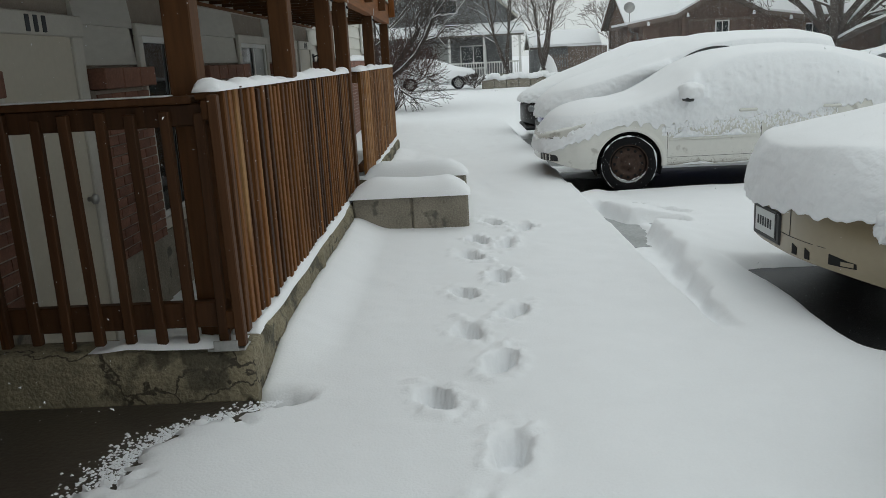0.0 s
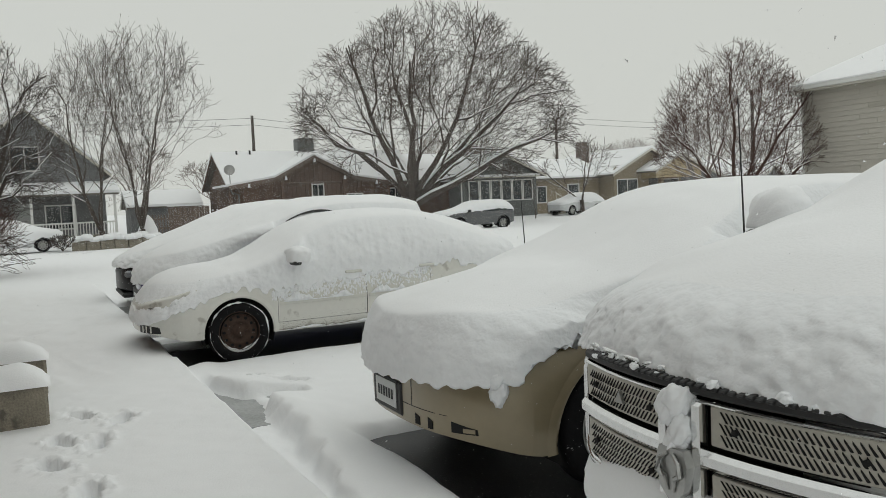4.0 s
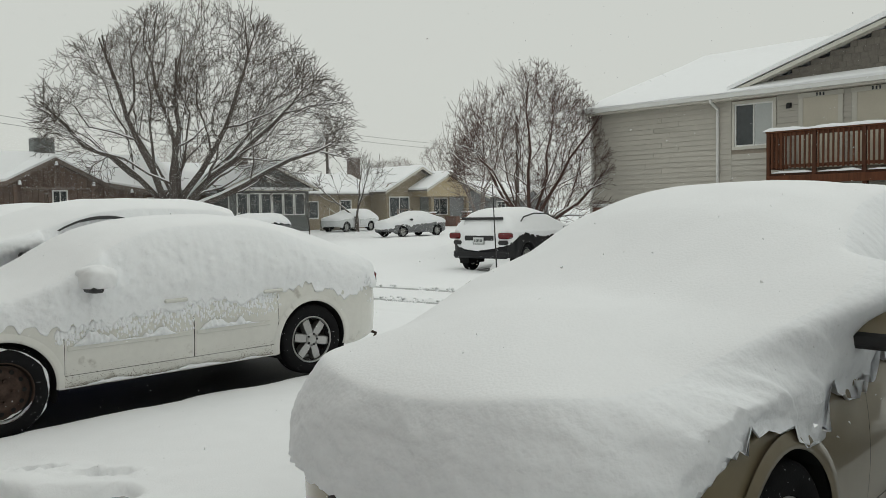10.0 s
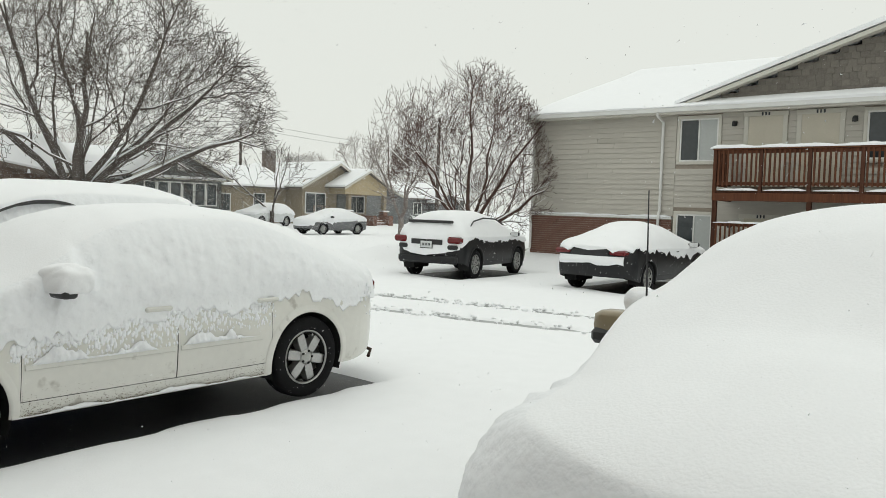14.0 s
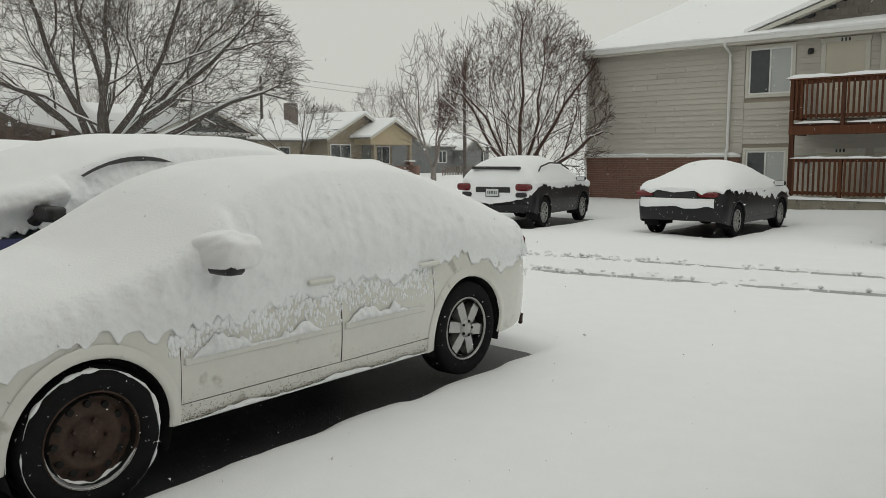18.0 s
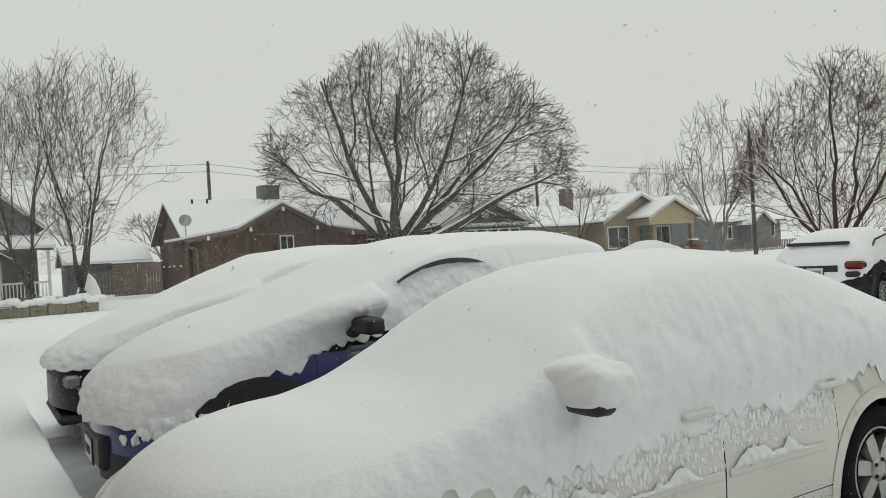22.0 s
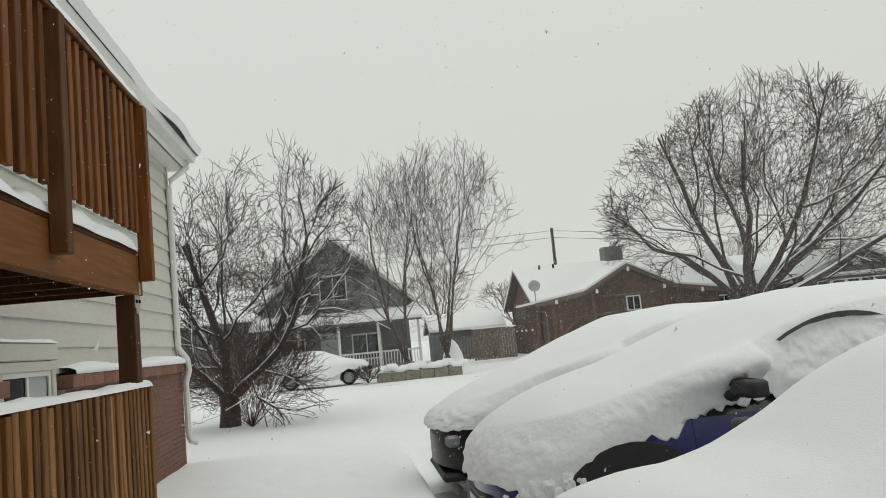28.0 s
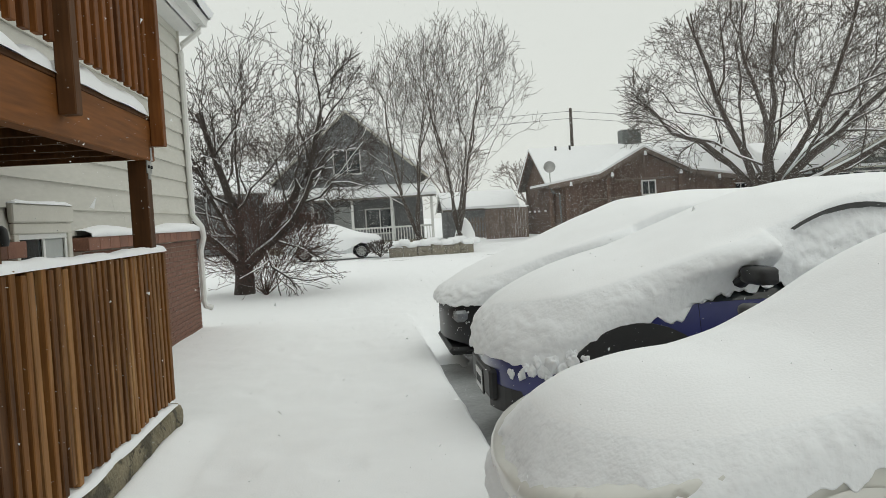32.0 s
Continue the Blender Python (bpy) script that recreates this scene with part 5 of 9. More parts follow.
def wheel(root, x, y, z, r, style, out):
    """A wheel with tyre and rim; out: -1 or 1, the side that faces away from the car."""
    w = part("wheel", Geo().lathe([(r * 0.60, -0.09), (r * 0.62, 0.08)], 20), DARK, root)
    w.matrix_basis = pose(x, y, z)
    o = out

    def shaped(prof, sides=52):
        g = Geo().lathe([(a, b * o) for a, b in prof], sides)
        return g
    part("tyre", shaped([(r * 0.66, -0.09), (r * 0.9, -0.1), (r * 0.985, -0.085), (r, -0.06), (r, -0.02), (r * 0.985, -0.018), (r * 0.985, -0.01), (r, -0.008), (r, 0.045), (r * 0.985, 0.08),
                         (r * 0.93, 0.098), (r * 0.82, 0.102), (r * 0.70, 0.095), (r * 0.66, 0.08)]), RUBBER, w, smooth=True)
    if style == "steel":
        rim = part("rim", shaped([(r * 0.67, 0.085), (r * 0.65, 0.088), (r * 0.63, 0.06), (r * 0.60, 0.035), (r * 0.52, 0.03), (r * 0.42, 0.055), (r * 0.36, 0.06), (r * 0.30, 0.04), (r * 0.2, 0.035), (r * 0.16, 0.06), (0.001, 0.062)]),
                   STEEL_RUST, w, "rusty bare steel rim", True)
        for k in range(12):
            a = k * 6.2832 / 12
            g = Geo().tube([(r * 0.475 * math.cos(a), 0.028 * o, r * 0.475 * math.sin(a)), (r * 0.475 * math.cos(a), 0.052 * o, r * 0.475 * math.sin(a))], 0.017, 8)
            part("rim_hole", g, DARK, rim)
        for k in range(5):
            a = k * 6.2832 / 5
            g = Geo().tube([(r * 0.25 * math.cos(a), 0.03 * o, r * 0.25 * math.sin(a)), (r * 0.25 * math.cos(a), 0.062 * o, r * 0.25 * math.sin(a))], 0.012, 6)
            part("lug_nut", g, STEEL_RUST, rim)
        part("rim_snow", rim_arc([(r * 0.55, 0.038), (r * 0.60, 0.05), (r * 0.655, 0.09)], 185, 335, o, 5), SNOW, rim, "snow caught in the rim", True)
        g = Geo()
        for q in range(121):
            a = radians(-62 + 304 * q / 120)
            k = max(0.001, 0.003 + 0.011 * float(fbm(q * 0.15, 0, 3))) * min(1.0, 0.15 + 0.06 * min(q, 120 - q))
            for t in np.linspace(-0.3, math.pi + 0.3, 6):
                rr = r * (0.95 + 0.02 * float(vnoise(q * 0.11, 4, 3))) + k * math.cos(t)
                g.v.append((rr * math.cos(a), (0.094 + 0.9 * k * math.sin(t)) * o, rr * math.sin(a)))
        g.f = ring_faces(121, 6)
        part("tyre_snow", g, SNOW_ROUGH, w, "ring of snow stuck to the tyre", True)
    else:
        rim = part("rim", shaped([(r * 0.67, 0.085), (r * 0.655, 0.094), (r * 0.62, 0.08), (r * 0.60, 0.0), (r * 0.58, -0.05)]), ALLOY, w, "alloy rim", True)
        part("brake_disc", shaped([(0.001, -0.04), (r * 0.5, -0.04), (r * 0.5, -0.05)], 24), STEEL_RUST, w)
        ns = {"six": 6, "eight": 8, "ten": 10}[style]
        wide = {"six": 0.052, "eight": 0.035, "ten": 0.028}[style]
        sp = Geo()
        sp.add([(r * 0.12, 0.02 * o, -wide * 0.8), (r * 0.12, 0.085 * o, -wide * 0.62), (r * 0.12, 0.085 * o, wide * 0.62), (r * 0.12, 0.02 * o, wide * 0.8),
                (r * 0.40, 0.02 * o, -wide), (r * 0.40, 0.08 * o, -wide * 0.75), (r * 0.40, 0.08 * o, wide * 0.75), (r * 0.40, 0.02 * o, wide),
                (r * 0.63, 0.03 * o, -wide * 0.8), (r * 0.63, 0.075 * o, -wide * 0.66), (r * 0.63, 0.075 * o, wide * 0.66), (r * 0.63, 0.03 * o, wide * 0.8)],
               [(0, 1, 2, 3), (8, 11, 10, 9)] + [(i + j, i + (j + 1) % 4, i + 4 + (j + 1) % 4, i + 4 + j) for i in (0, 4) for j in range(4)])
        me = sp.mesh("spoke", ALLOY)
        for k in range(ns):
            s = new("spoke", me)
            s.parent = rim
            s.matrix_basis = Euler((0, k * 6.2832 / ns + 0.2, 0)).to_matrix().to_4x4()
        part("hub_cap", shaped([(r * 0.2, 0.06), (r * 0.19, 0.09), (r * 0.1, 0.098), (0.001, 0.1)], 20), ALLOY, rim, smooth=True)
        for k in range(5):
            a = k * 6.2832 / 5
            part("lug_nut", Geo().tube([(r * 0.155 * math.cos(a), 0.08 * o, r * 0.155 * math.sin(a)), (r * 0.155 * math.cos(a), 0.1 * o, r * 0.155 * math.sin(a))], 0.011, 6), DARK, rim)
        part("rim_snow", rim_arc([(r * 0.58, 0.02), (r * 0.61, 0.05), (r * 0.645, 0.092)], 250, 310, o, 6), SNOW, rim, "snow caught in the rim", True)
    return w


def car_body(root, c):
    """The sheet metal of a car: nose at x 0, tail at +x, tyres on z 0."""
    L, W, top, sill = c["L"], c["W"], curve(c["top"], 0.05), c["sill"]
    doors, wheels, r = c["doors"], c["wheels"], c["r"] + c.get("gap", 0.06)
    hubs = c.get("hubs", (c["r"], c["r"]))
    xs = sorted({0.0, 0.004, 0.015, 0.04, 0.08, 0.13, *np.round(np.arange(0.18, L - 0.15, c.get("step", 0.055)), 3), L - 0.13, L - 0.08, L - 0.04, L - 0.015, L - 0.004, L, *doors})
    lo, hi = 14, 11
    m = 2 * (lo + hi) - 1
    verts, upper = [], []
    for x in xs:
        h, zt = float(plan_half(x, L, W, c["nose"], c["tail"])), float(top(x))
        zb = min(c["belt"], zt - 0.05)
        zs = sill + c.get("kick", 0.10) * (float(smooth(0.5, 0, x)) + float(smooth(L - 0.6, L, x)))
        side = []
        for k in range(lo):
            s = k / (lo - 1)
            side.append((h * (0.93 + 0.07 * math.sin(math.pi * min(1, 0.12 + s * 0.80)) ** 0.7), zs + (zb - zs) * s))
        for k in range(1, hi + 1):
            a = math.pi / 2 * k / hi
            z = zb + (zt - zb) * math.sin(a) ** (2 / 3.0)
            y = side[lo - 1][0] * math.cos(a) ** (2 / 3.4) * (1 - 0.27 * max(0.0, z - c["belt"]) / 0.55)
            side.append((max(0.0, y) if k < hi else 0.0, z))
        full = [(x, -y, z) for y, z in side] + [(x, y, z) for y, z in reversed(side[:-1])]
        verts += full
    n, gone = len(xs), set()
    for i, (x, y, z) in enumerate(verts):
        for wx, hub in zip(wheels, hubs):
            d = math.hypot(x - wx, z - hub)
            if abs(y) > W * 0.3 and d < r + 0.028:
                if d > r - 0.035 and d > 0:
                    verts[i] = (wx + (x - wx) * r / d, y * 1.004, hub + (z - hub) * r / d)
                elif d < r:
                    gone.add(i)
    groups = {}
    for f in ring_faces(n, m):
        if any(i in gone for i in f):
            continue
        p = np.mean([verts[i] for i in f], axis=0)
        low = p[2] < min(c["belt"], float(top(p[0])) - 0.05) - 0.005
        key = c["split"](p[0], p[1], p[2], low) if "split" in c else None
        if key is None:
            key = "body"
            if low and abs(p[1]) > W * 0.36:
                for k, (a, b) in enumerate(zip(doors, doors[1:])):
                    if a < p[0] < b and p[2] > sill + 0.09:
                        key = f"door{k}{'a' if p[1] < 0 else 'b'}"
            if p[0] < 0.42 and low:
                key = "front_bumper"
            if p[0] > L - 0.42 and p[2] < 0.62:
                key = "rear_bumper"
            if not low and float(top(p[0])) > c["belt"] + 0.12 and p[2] < c["roof"] - 0.075 and c["glass"][0] < p[0] < c["glass"][1]:
                key = "glass"
        groups.setdefault(key, []).append(f)
    made = {}
    for key, faces in groups.items():
        used = sorted({i for f in faces for i in f})
        idx = {i: k for k, i in enumerate(used)}
        pts = [verts[i] for i in used]
        if key.startswith("door"):
            x0, x1, z0, z1 = min(p[0] for p in pts), max(p[0] for p in pts), min(p[2] for p in pts), max(p[2] for p in pts)
            pts = [(x0 + 0.004 + (x - x0) * (1 - 0.008 / (x1 - x0)), y, z0 + 0.004 + (z - z0) * (1 - 0.006 / (z1 - z0))) for x, y, z in pts]
        g = Geo()
        g.v, g.f = pts, [tuple(idx[i] for i in f) for f in faces]
        name = "door" if key.startswith("door") else "window" if key == "glass" else key
        mt = {"glass": GLASS, "trim": PLASTIC, "lamp": LAMP_CLEAR, "tail_lamp": LAMP_RED}.get(key, c["paint"])
        made[key] = part(name, g, mt, root, smooth=True)
    inner = Geo().box((0.62, -W / 2 + 0.16, sill + 0.05), (L - 0.55, W / 2 - 0.16, c["belt"] - 0.12), 0.02)
    part("underbody", inner, DARK, root, "dark underbody")
    for wx, hub in zip(wheels, hubs):
        for s in (-1, 1):
            g = Geo()
            for k in range(15):
                a = math.pi * (1.12 - 1.24 * k / 14)
                for y in (W / 2 * 0.985, W / 2 - 0.3):
                    g.v.append((wx + r * math.cos(a), s * y, hub + r * math.sin(a)))
            g.f = [(2 * k, 2 * k + 1, 2 * k + 3, 2 * k + 2) for k in range(14)]
            g.f.append(tuple(2 * q + 1 for q in range(15)))
            part("arch_liner", g, DARK, root)
            g = Geo()
            for k in range(29):
                low = math.asin(min(1.0, max(0.0, hub - sill) / r)) - 0.02
                a = math.pi + low - (math.pi + 2 * low) * k / 28
                for q, proud in ((r - 0.012, 0.0), (r - 0.006, 0.012), (r + 0.012, 0.013), (r + 0.05, 0.004)):
                    x, z = wx + q * math.cos(a), hub + q * math.sin(a)
                    f = min(1.0, max(0.0, (z - sill) / (c["belt"] - sill)))
                    half = float(plan_half(x, L, W, c["nose"], c["tail"])) * (0.93 + 0.07 * math.sin(math.pi * min(1, 0.12 + f * 0.80)) ** 0.7)
                    g.v.append((x, s * (half + proud), z))
            g.f = ring_faces(29, 4)
            part("arch_lip", g, c["paint"], root, smooth=True)
    return made


def car_snow(key, m, c, label):
    """The blanket of snow on a car: smooth above, clotted down the sides."""
    L, W = c["L"], c["W"] + 2 * c.get("side", 0.045)
    top, low = curve(c["snow"], 0.10), curve(c["hem"], 0.03)
    x0, x1 = -c.get("lip", 0.05), L + 0.05
    nx, lo, hi = c.get("res", 120), c.get("rows", 16), c.get("hi", 24)
    u = np.linspace(0, 1, nx)
    xs = x0 + (x1 - x0) * (0.5 - 0.5 * np.cos(np.pi * u)) * 0.5 + (x1 - x0) * u * 0.5
    mm = 2 * (lo + hi) + 1
    V = np.zeros((nx, mm, 3))
    p = c.get("soft", 2.5)
    for i, x in enumerate(xs):
        h = float(plan_half(x - x0, x1 - x0, W, c["nose"] + 0.1, c["tail"] + 0.1, 2.6))
        zt = float(top(x))
        jag = 0.05 * float(fbm(x * 2.2, 0.3, c["seed"])) + 0.04 * float(vnoise(x * 11, 0.7, c["seed"] + 3)) + 0.03 * float(vnoise(x * 27, 0.2, c["seed"] + 4))
        zl = min(float(low(x)) - 0.05 + jag * c.get("ragged", 1.0), zt - 0.06)
        zb = max(zl + 0.02, min(zt - c.get("crown", 0.22), c["belt"] + 0.02 + 0 * zl))
        side = []
        for k in range(lo):
            s = k / lo
            side.append((h * (1.0 - 0.018 * (1 - s) ** 3), zl + (zb - zl) * s))
        for k in range(hi + 1):
            a = math.pi / 2 * k / hi
            z = zb + (zt - zb) * math.sin(a) ** (2 / p)
            y = h * max(0.0, math.cos(a)) ** (2 / p) * (1 - c.get("tumble", 0.24) * max(0.0, z - c["belt"]) / 0.6)
            side.append((y if k < hi else 0.0, z))
        ring = [(x, -y, z) for y, z in side] + [(x, y, z) for y, z in reversed(side[:-1])]
        ring = [(x + 0.0, -(side[0][0] - 0.07) if side[0][0] > 0.09 else 0.0, zl + 0.015)] + ring + [(x, side[0][0] - 0.07 if side[0][0] > 0.09 else 0.0, zl + 0.015)]
        V[i, :, :] = ring[:mm]
    X, Y, Z = V[..., 0], V[..., 1], V[..., 2]
    steep = np.clip(np.abs(Y) / (W / 2) * 1.6 - 0.62, 0, 1) * (Z < top(X) - 0.03)
    front = np.clip(1 - (X - x0) / 0.5, 0, 1) * (Z < top(X) - 0.1)
    rough = np.maximum(steep, front)
    rough = rough * np.where(Y > 0, 0.35, 1.0)
    fade = np.clip((Z - low(X)) / 0.20, 0, 1)
    d = 1.3 * rough * c.get("clot", 1.0) * (0.020 * fbm(X * 4 + Z * 1.5, Z * 6, c["seed"] + 5) + 0.014 * vnoise(X * 17 + 3 * Z, Z * 11, c["seed"] + 7) + 0.007 * vnoise(X * 40, Z * 34, c["seed"] + 8))
    flush = Y * (c["W"] * 0.988) / W
    blotch = c.get("blotch", 1.0) * 0.016 * fbm(X * 7, Z * 9, c["seed"] + 15) + 0.010 * vnoise(X * 26, Z * 22, c["seed"] + 16)
    thin = rough * (1 - fade) * (X > 0.35)
    Y[:] = Y * (1 - thin) + (flush + np.sign(Y) * blotch) * thin
    Y += np.sign(Y) * d
    X -= front * d * 0.8
    Z += (1 - rough) * 0.010 * fbm(X * 1.2, Y * 1.2, c["seed"] + 9)
    g = Geo()
    g.v = V.reshape(-1, 3).tolist()
    g.f = ring_faces(nx, mm)
    me = g.mesh("snow_blanket", SNOW, True)
    me.materials.append(SNOW_ROUGH)
    vals = rough.reshape(-1)
    me.polygons.foreach_set("material_index", [1 if vals[list(f)].mean() > 0.5 else 0 for f in g.f])
    ob = new("snow_blanket", me)
    ob.matrix_basis = m
    return tagged(ob, label, "snow", "snow on the cars", "stuff")


def body_share(c, z):
    """The half width of the bodywork at a height, as a share of its widest."""
    f = np.clip((np.asarray(z, float) - c["sill"]) / (c["belt"] - c["sill"]), 0.0, 1.0)
    return 0.93 + 0.07 * np.sin(np.pi * np.minimum(1.0, 0.12 + f * 0.80)) ** 0.7


def snow_shell(m, c, label):
    """Snow on a car in two layers: a smooth upper sheet that ends in a lip, and a rough slope below it down to a ragged hem."""
    L, W, seed = c["L"], c["W"] + 2 * c.get("side", 0.045), c["seed"]
    top, hem = curve(c["snow"], 0.10), curve(c["hem"], 0.03)
    cy, cz = curve([(a, b) for a, b, e in c["crease"]], 0.12), curve([(a, e) for a, b, e in c["crease"]], 0.12)
    n0, n1 = c["ends"]
    drop = curve(c.get("far_drop", [(0, 0), (1, 0)]), 0.1)
    nq, ns, nl, nu = c.get("nq", 48), c.get("res", 230), c.get("rows", 34), 22

    def outline(a, b, front, back, p):
        t = np.linspace(0, math.pi / 2, nq)
        xa, ya = a + front - front * np.cos(t) ** (2 / p), np.sin(t) ** (2 / p)
        xb, yb = b - back + back * np.cos(t[::-1]) ** (2 / p), np.sin(t[::-1]) ** (2 / p)
        mid = np.linspace(a + front, b - back, ns)[1:-1]
        return np.concatenate([xa, mid, xb]), np.concatenate([ya, np.ones(ns - 2), yb])
    xh, fh = outline(-c.get("lip", 0.05), L + 0.05, c["nose"] + c.get("under", 0.1), c["tail"] + 0.1, c.get("plan", 2.6))
    xc, fc = outline(n0, n1, c.get("bow", c["nose"] * 0.8), c["tail"] * 0.8, 2.4)
    xh, fh, xc, fc = (np.concatenate([a, a[-2:0:-1]]) for a in (xh, fh, xc, fc))
    n = len(xh)
    half = nq * 2 + ns - 2
    sgn = np.where(np.arange(n) < half, -1.0, 1.0)
    along = np.concatenate([[0], np.cumsum(np.hypot(np.diff(xh), np.diff(fh * W / 2)))])

    def sheet(x, y):
        k = np.clip(np.abs(y) / cy(x), 0, 1)
        return top(x) - (top(x) - np.minimum(cz(x), top(x) - 0.01) + drop(x) * (y > 0)) * k ** 2.3 + 0.010 * fbm(x * 1.2, y * 1.2, seed + 9)
    yc = sgn * fc * cy(xc)
    zc = sheet(xc, yc)
    yh = sgn * fh * W / 2
    jag = 0.04 * fbm(along * 2.2, 0.3 + 0 * along, seed) + 0.03 * vnoise(along * 11, 0.7 + 0 * along, seed + 3) + c.get("drip", 0.03) * vnoise(along * 27, 0.2 + 0 * along, seed + 4)
    jag = jag * (0.4 + 0.6 * smooth(0.2, 0.6, xh))
    zl = np.minimum(hem(xh) - 0.03 + jag * c.get("ragged", 1.0), zc - 0.08)
    lip = c.get("edge", 0.02) * (1 - 0.6 * smooth(1.3, 1.9, xc)) * np.clip(0.75 + 0.7 * fbm(along * 0.9, 0.1 + 0 * along, seed + 11, 3), 0.25, 1.4)
    out = np.stack([xh - xc, yh - yc], 1)
    out = out / np.maximum(np.linalg.norm(out, axis=1, keepdims=True), 0.02)
    rows, belly = [], c.get("belly", 0.62) - c.get("droop", 0.0) * smooth(0.75, 0.25, xc)
    # the hidden return under the hem
    rows.append(np.stack([xh - 0.07 * out[:, 0], yh - 0.07 * out[:, 1], zl + 0.015], 1))
    for i in range(nl):
        u = i / (nl - 1)
        b0, b1, b2 = (1 - u) ** 2, 2 * u * (1 - u), u * u
        zs = zc - lip
        x = b0 * xh + b1 * (xh * 0.97 + xc * 0.03) + b2 * (xc - 0.3 * lip * out[:, 0])
        y = b0 * yh + b1 * (yh * 0.97 + yc * 0.03) + b2 * (yc - 0.3 * lip * out[:, 1])
        z = b0 * zl + b1 * (zl + belly * (zs - zl)) + b2 * zs
        low = np.clip((z - hem(xh)) / 0.20, 0, 1)
        ramp = min(1.0, 6 * (1 - u)) * (0.55 + 0.45 * min(1.0, 2 * (1 - u)))
        ripple = 0.015 * fbm(along * 3.2 + z * 1.5, z * 5, seed + 5) + 0.010 * vnoise(along * 13 + 3 * z, z * 15, seed + 7) + 0.0075 * vnoise(along * 29, z * 31, seed + 8) + 0.004 * vnoise(along * 57, z * 53, seed + 6)
        ripple = ripple + c.get("chunk", 0.0) * (0.009 * vnoise(along * 19 + z * 5, z * 30, seed + 17) + 0.006 * vnoise(along * 41, z * 62, seed + 18))
        d = ramp * c.get("clot", 1.0) * ripple
        # near the hem the snow thins to patches on the paint
        thin = (1 - low) * (xh > 0.35) * (z < hem(xh) + 0.2)
        blotch = c.get("blotch", 1.0) * (0.016 * fbm(along * 7, z * 9, seed + 15) + 0.010 * vnoise(along * 26, z * 22, seed + 16))
        flush = np.sign(y) * np.minimum(np.abs(y), (c["W"] / 2 * body_share(c, z) + c.get("thick", 0.010)) * fh)
        x, y = x + out[:, 0] * d * (1 - thin), (y + out[:, 1] * d) * (1 - thin) + (flush + np.sign(y) * blotch) * thin
        if "wing" in c:
            mx, mz, push = c["wing"]
            q = np.where(x < mx, np.exp(-np.abs((x - mx) / 0.42) ** 1.7), np.exp(-((x - mx) / 0.085) ** 4)) * np.exp(-np.abs((z - mz - 0.16 * np.clip(x - mx, -1, 0)) / c.get("wing_h", 0.105)) ** 2.6)
            q = q * np.where(y > 0, c.get("far_wing", 1.0), 1.0)
            y = y + np.sign(y) * push * q
            z = z + 0.02 * q
        if c.get("pane"):
            k = (x - 2.02) / 0.93
            arc = 1.40 + 0.165 * np.sin(np.pi * np.clip(0.04 + k * 0.84, 0, 1)) ** 0.8 + 0.03 * k
            q = smooth(0.0, 0.08, k) * (1 - smooth(0.92, 1.0, k)) * (1 - smooth(-0.07, -0.03, z - arc)) * smooth(1.16, 1.24, z) * (y < -0.4)
            y = y + q * (c["pane"] + 0.016 * vnoise(x * 20, z * 24, seed + 21) + 0.008 * vnoise(x * 45, z * 50, seed + 22))
        rows.append(np.stack([x, y, z], 1))
    xm = np.clip(xc, n0 + c.get("bow", c["nose"] * 0.8), n1 - c["tail"] * 0.8)
    for i in range(nu):
        v = (i / (nu - 1)) ** 1.25
        x, y = xc * (1 - v) + xm * v, yc * (1 - v)
        z = sheet(x, y)
        if i == 0:
            k = min(1.0, c.get("edge", 0.02) / 0.014)
            x, y, z = x + 0.003 * k * out[:, 0], y + 0.003 * k * out[:, 1], z - 0.004 * k
        rows.append(np.stack([x, y, z], 1))
    V, k = np.stack(rows, 0), len(rows)
    # the wind rounds the crease off
    a, b = nl - 9, nl + 7
    for i in range(c.get("soft", 4)):
        V[a:b] = 0.25 * V[a - 1:b - 1] + 0.5 * V[a:b] + 0.25 * V[a + 1:b + 1]
    g = Geo()
    g.v = V.reshape(-1, 3).tolist()
    j, i = np.meshgrid(np.arange(k - 1), np.arange(n), indexing="ij")
    a, b = (j * n + i).ravel(), (j * n + (i + 1) % n).ravel()
    g.f = np.stack([a, b, b + n, a + n], 1).tolist()
    me = bpy.data.meshes.new("snow_blanket")
    me.from_pydata(g.v, [], g.f)
    me.materials.append(SNOW)
    me.materials.append(SNOW_ROUGH)
    me.polygons.foreach_set("material_index", (j.ravel() < nl).astype(int))
    me.polygons.foreach_set("use_smooth", [True] * len(g.f))
    me.update()
    ob = new("snow_blanket", me)
    ob.matrix_basis = m
    return tagged(ob, label, "snow", "snow on the cars", "stuff")


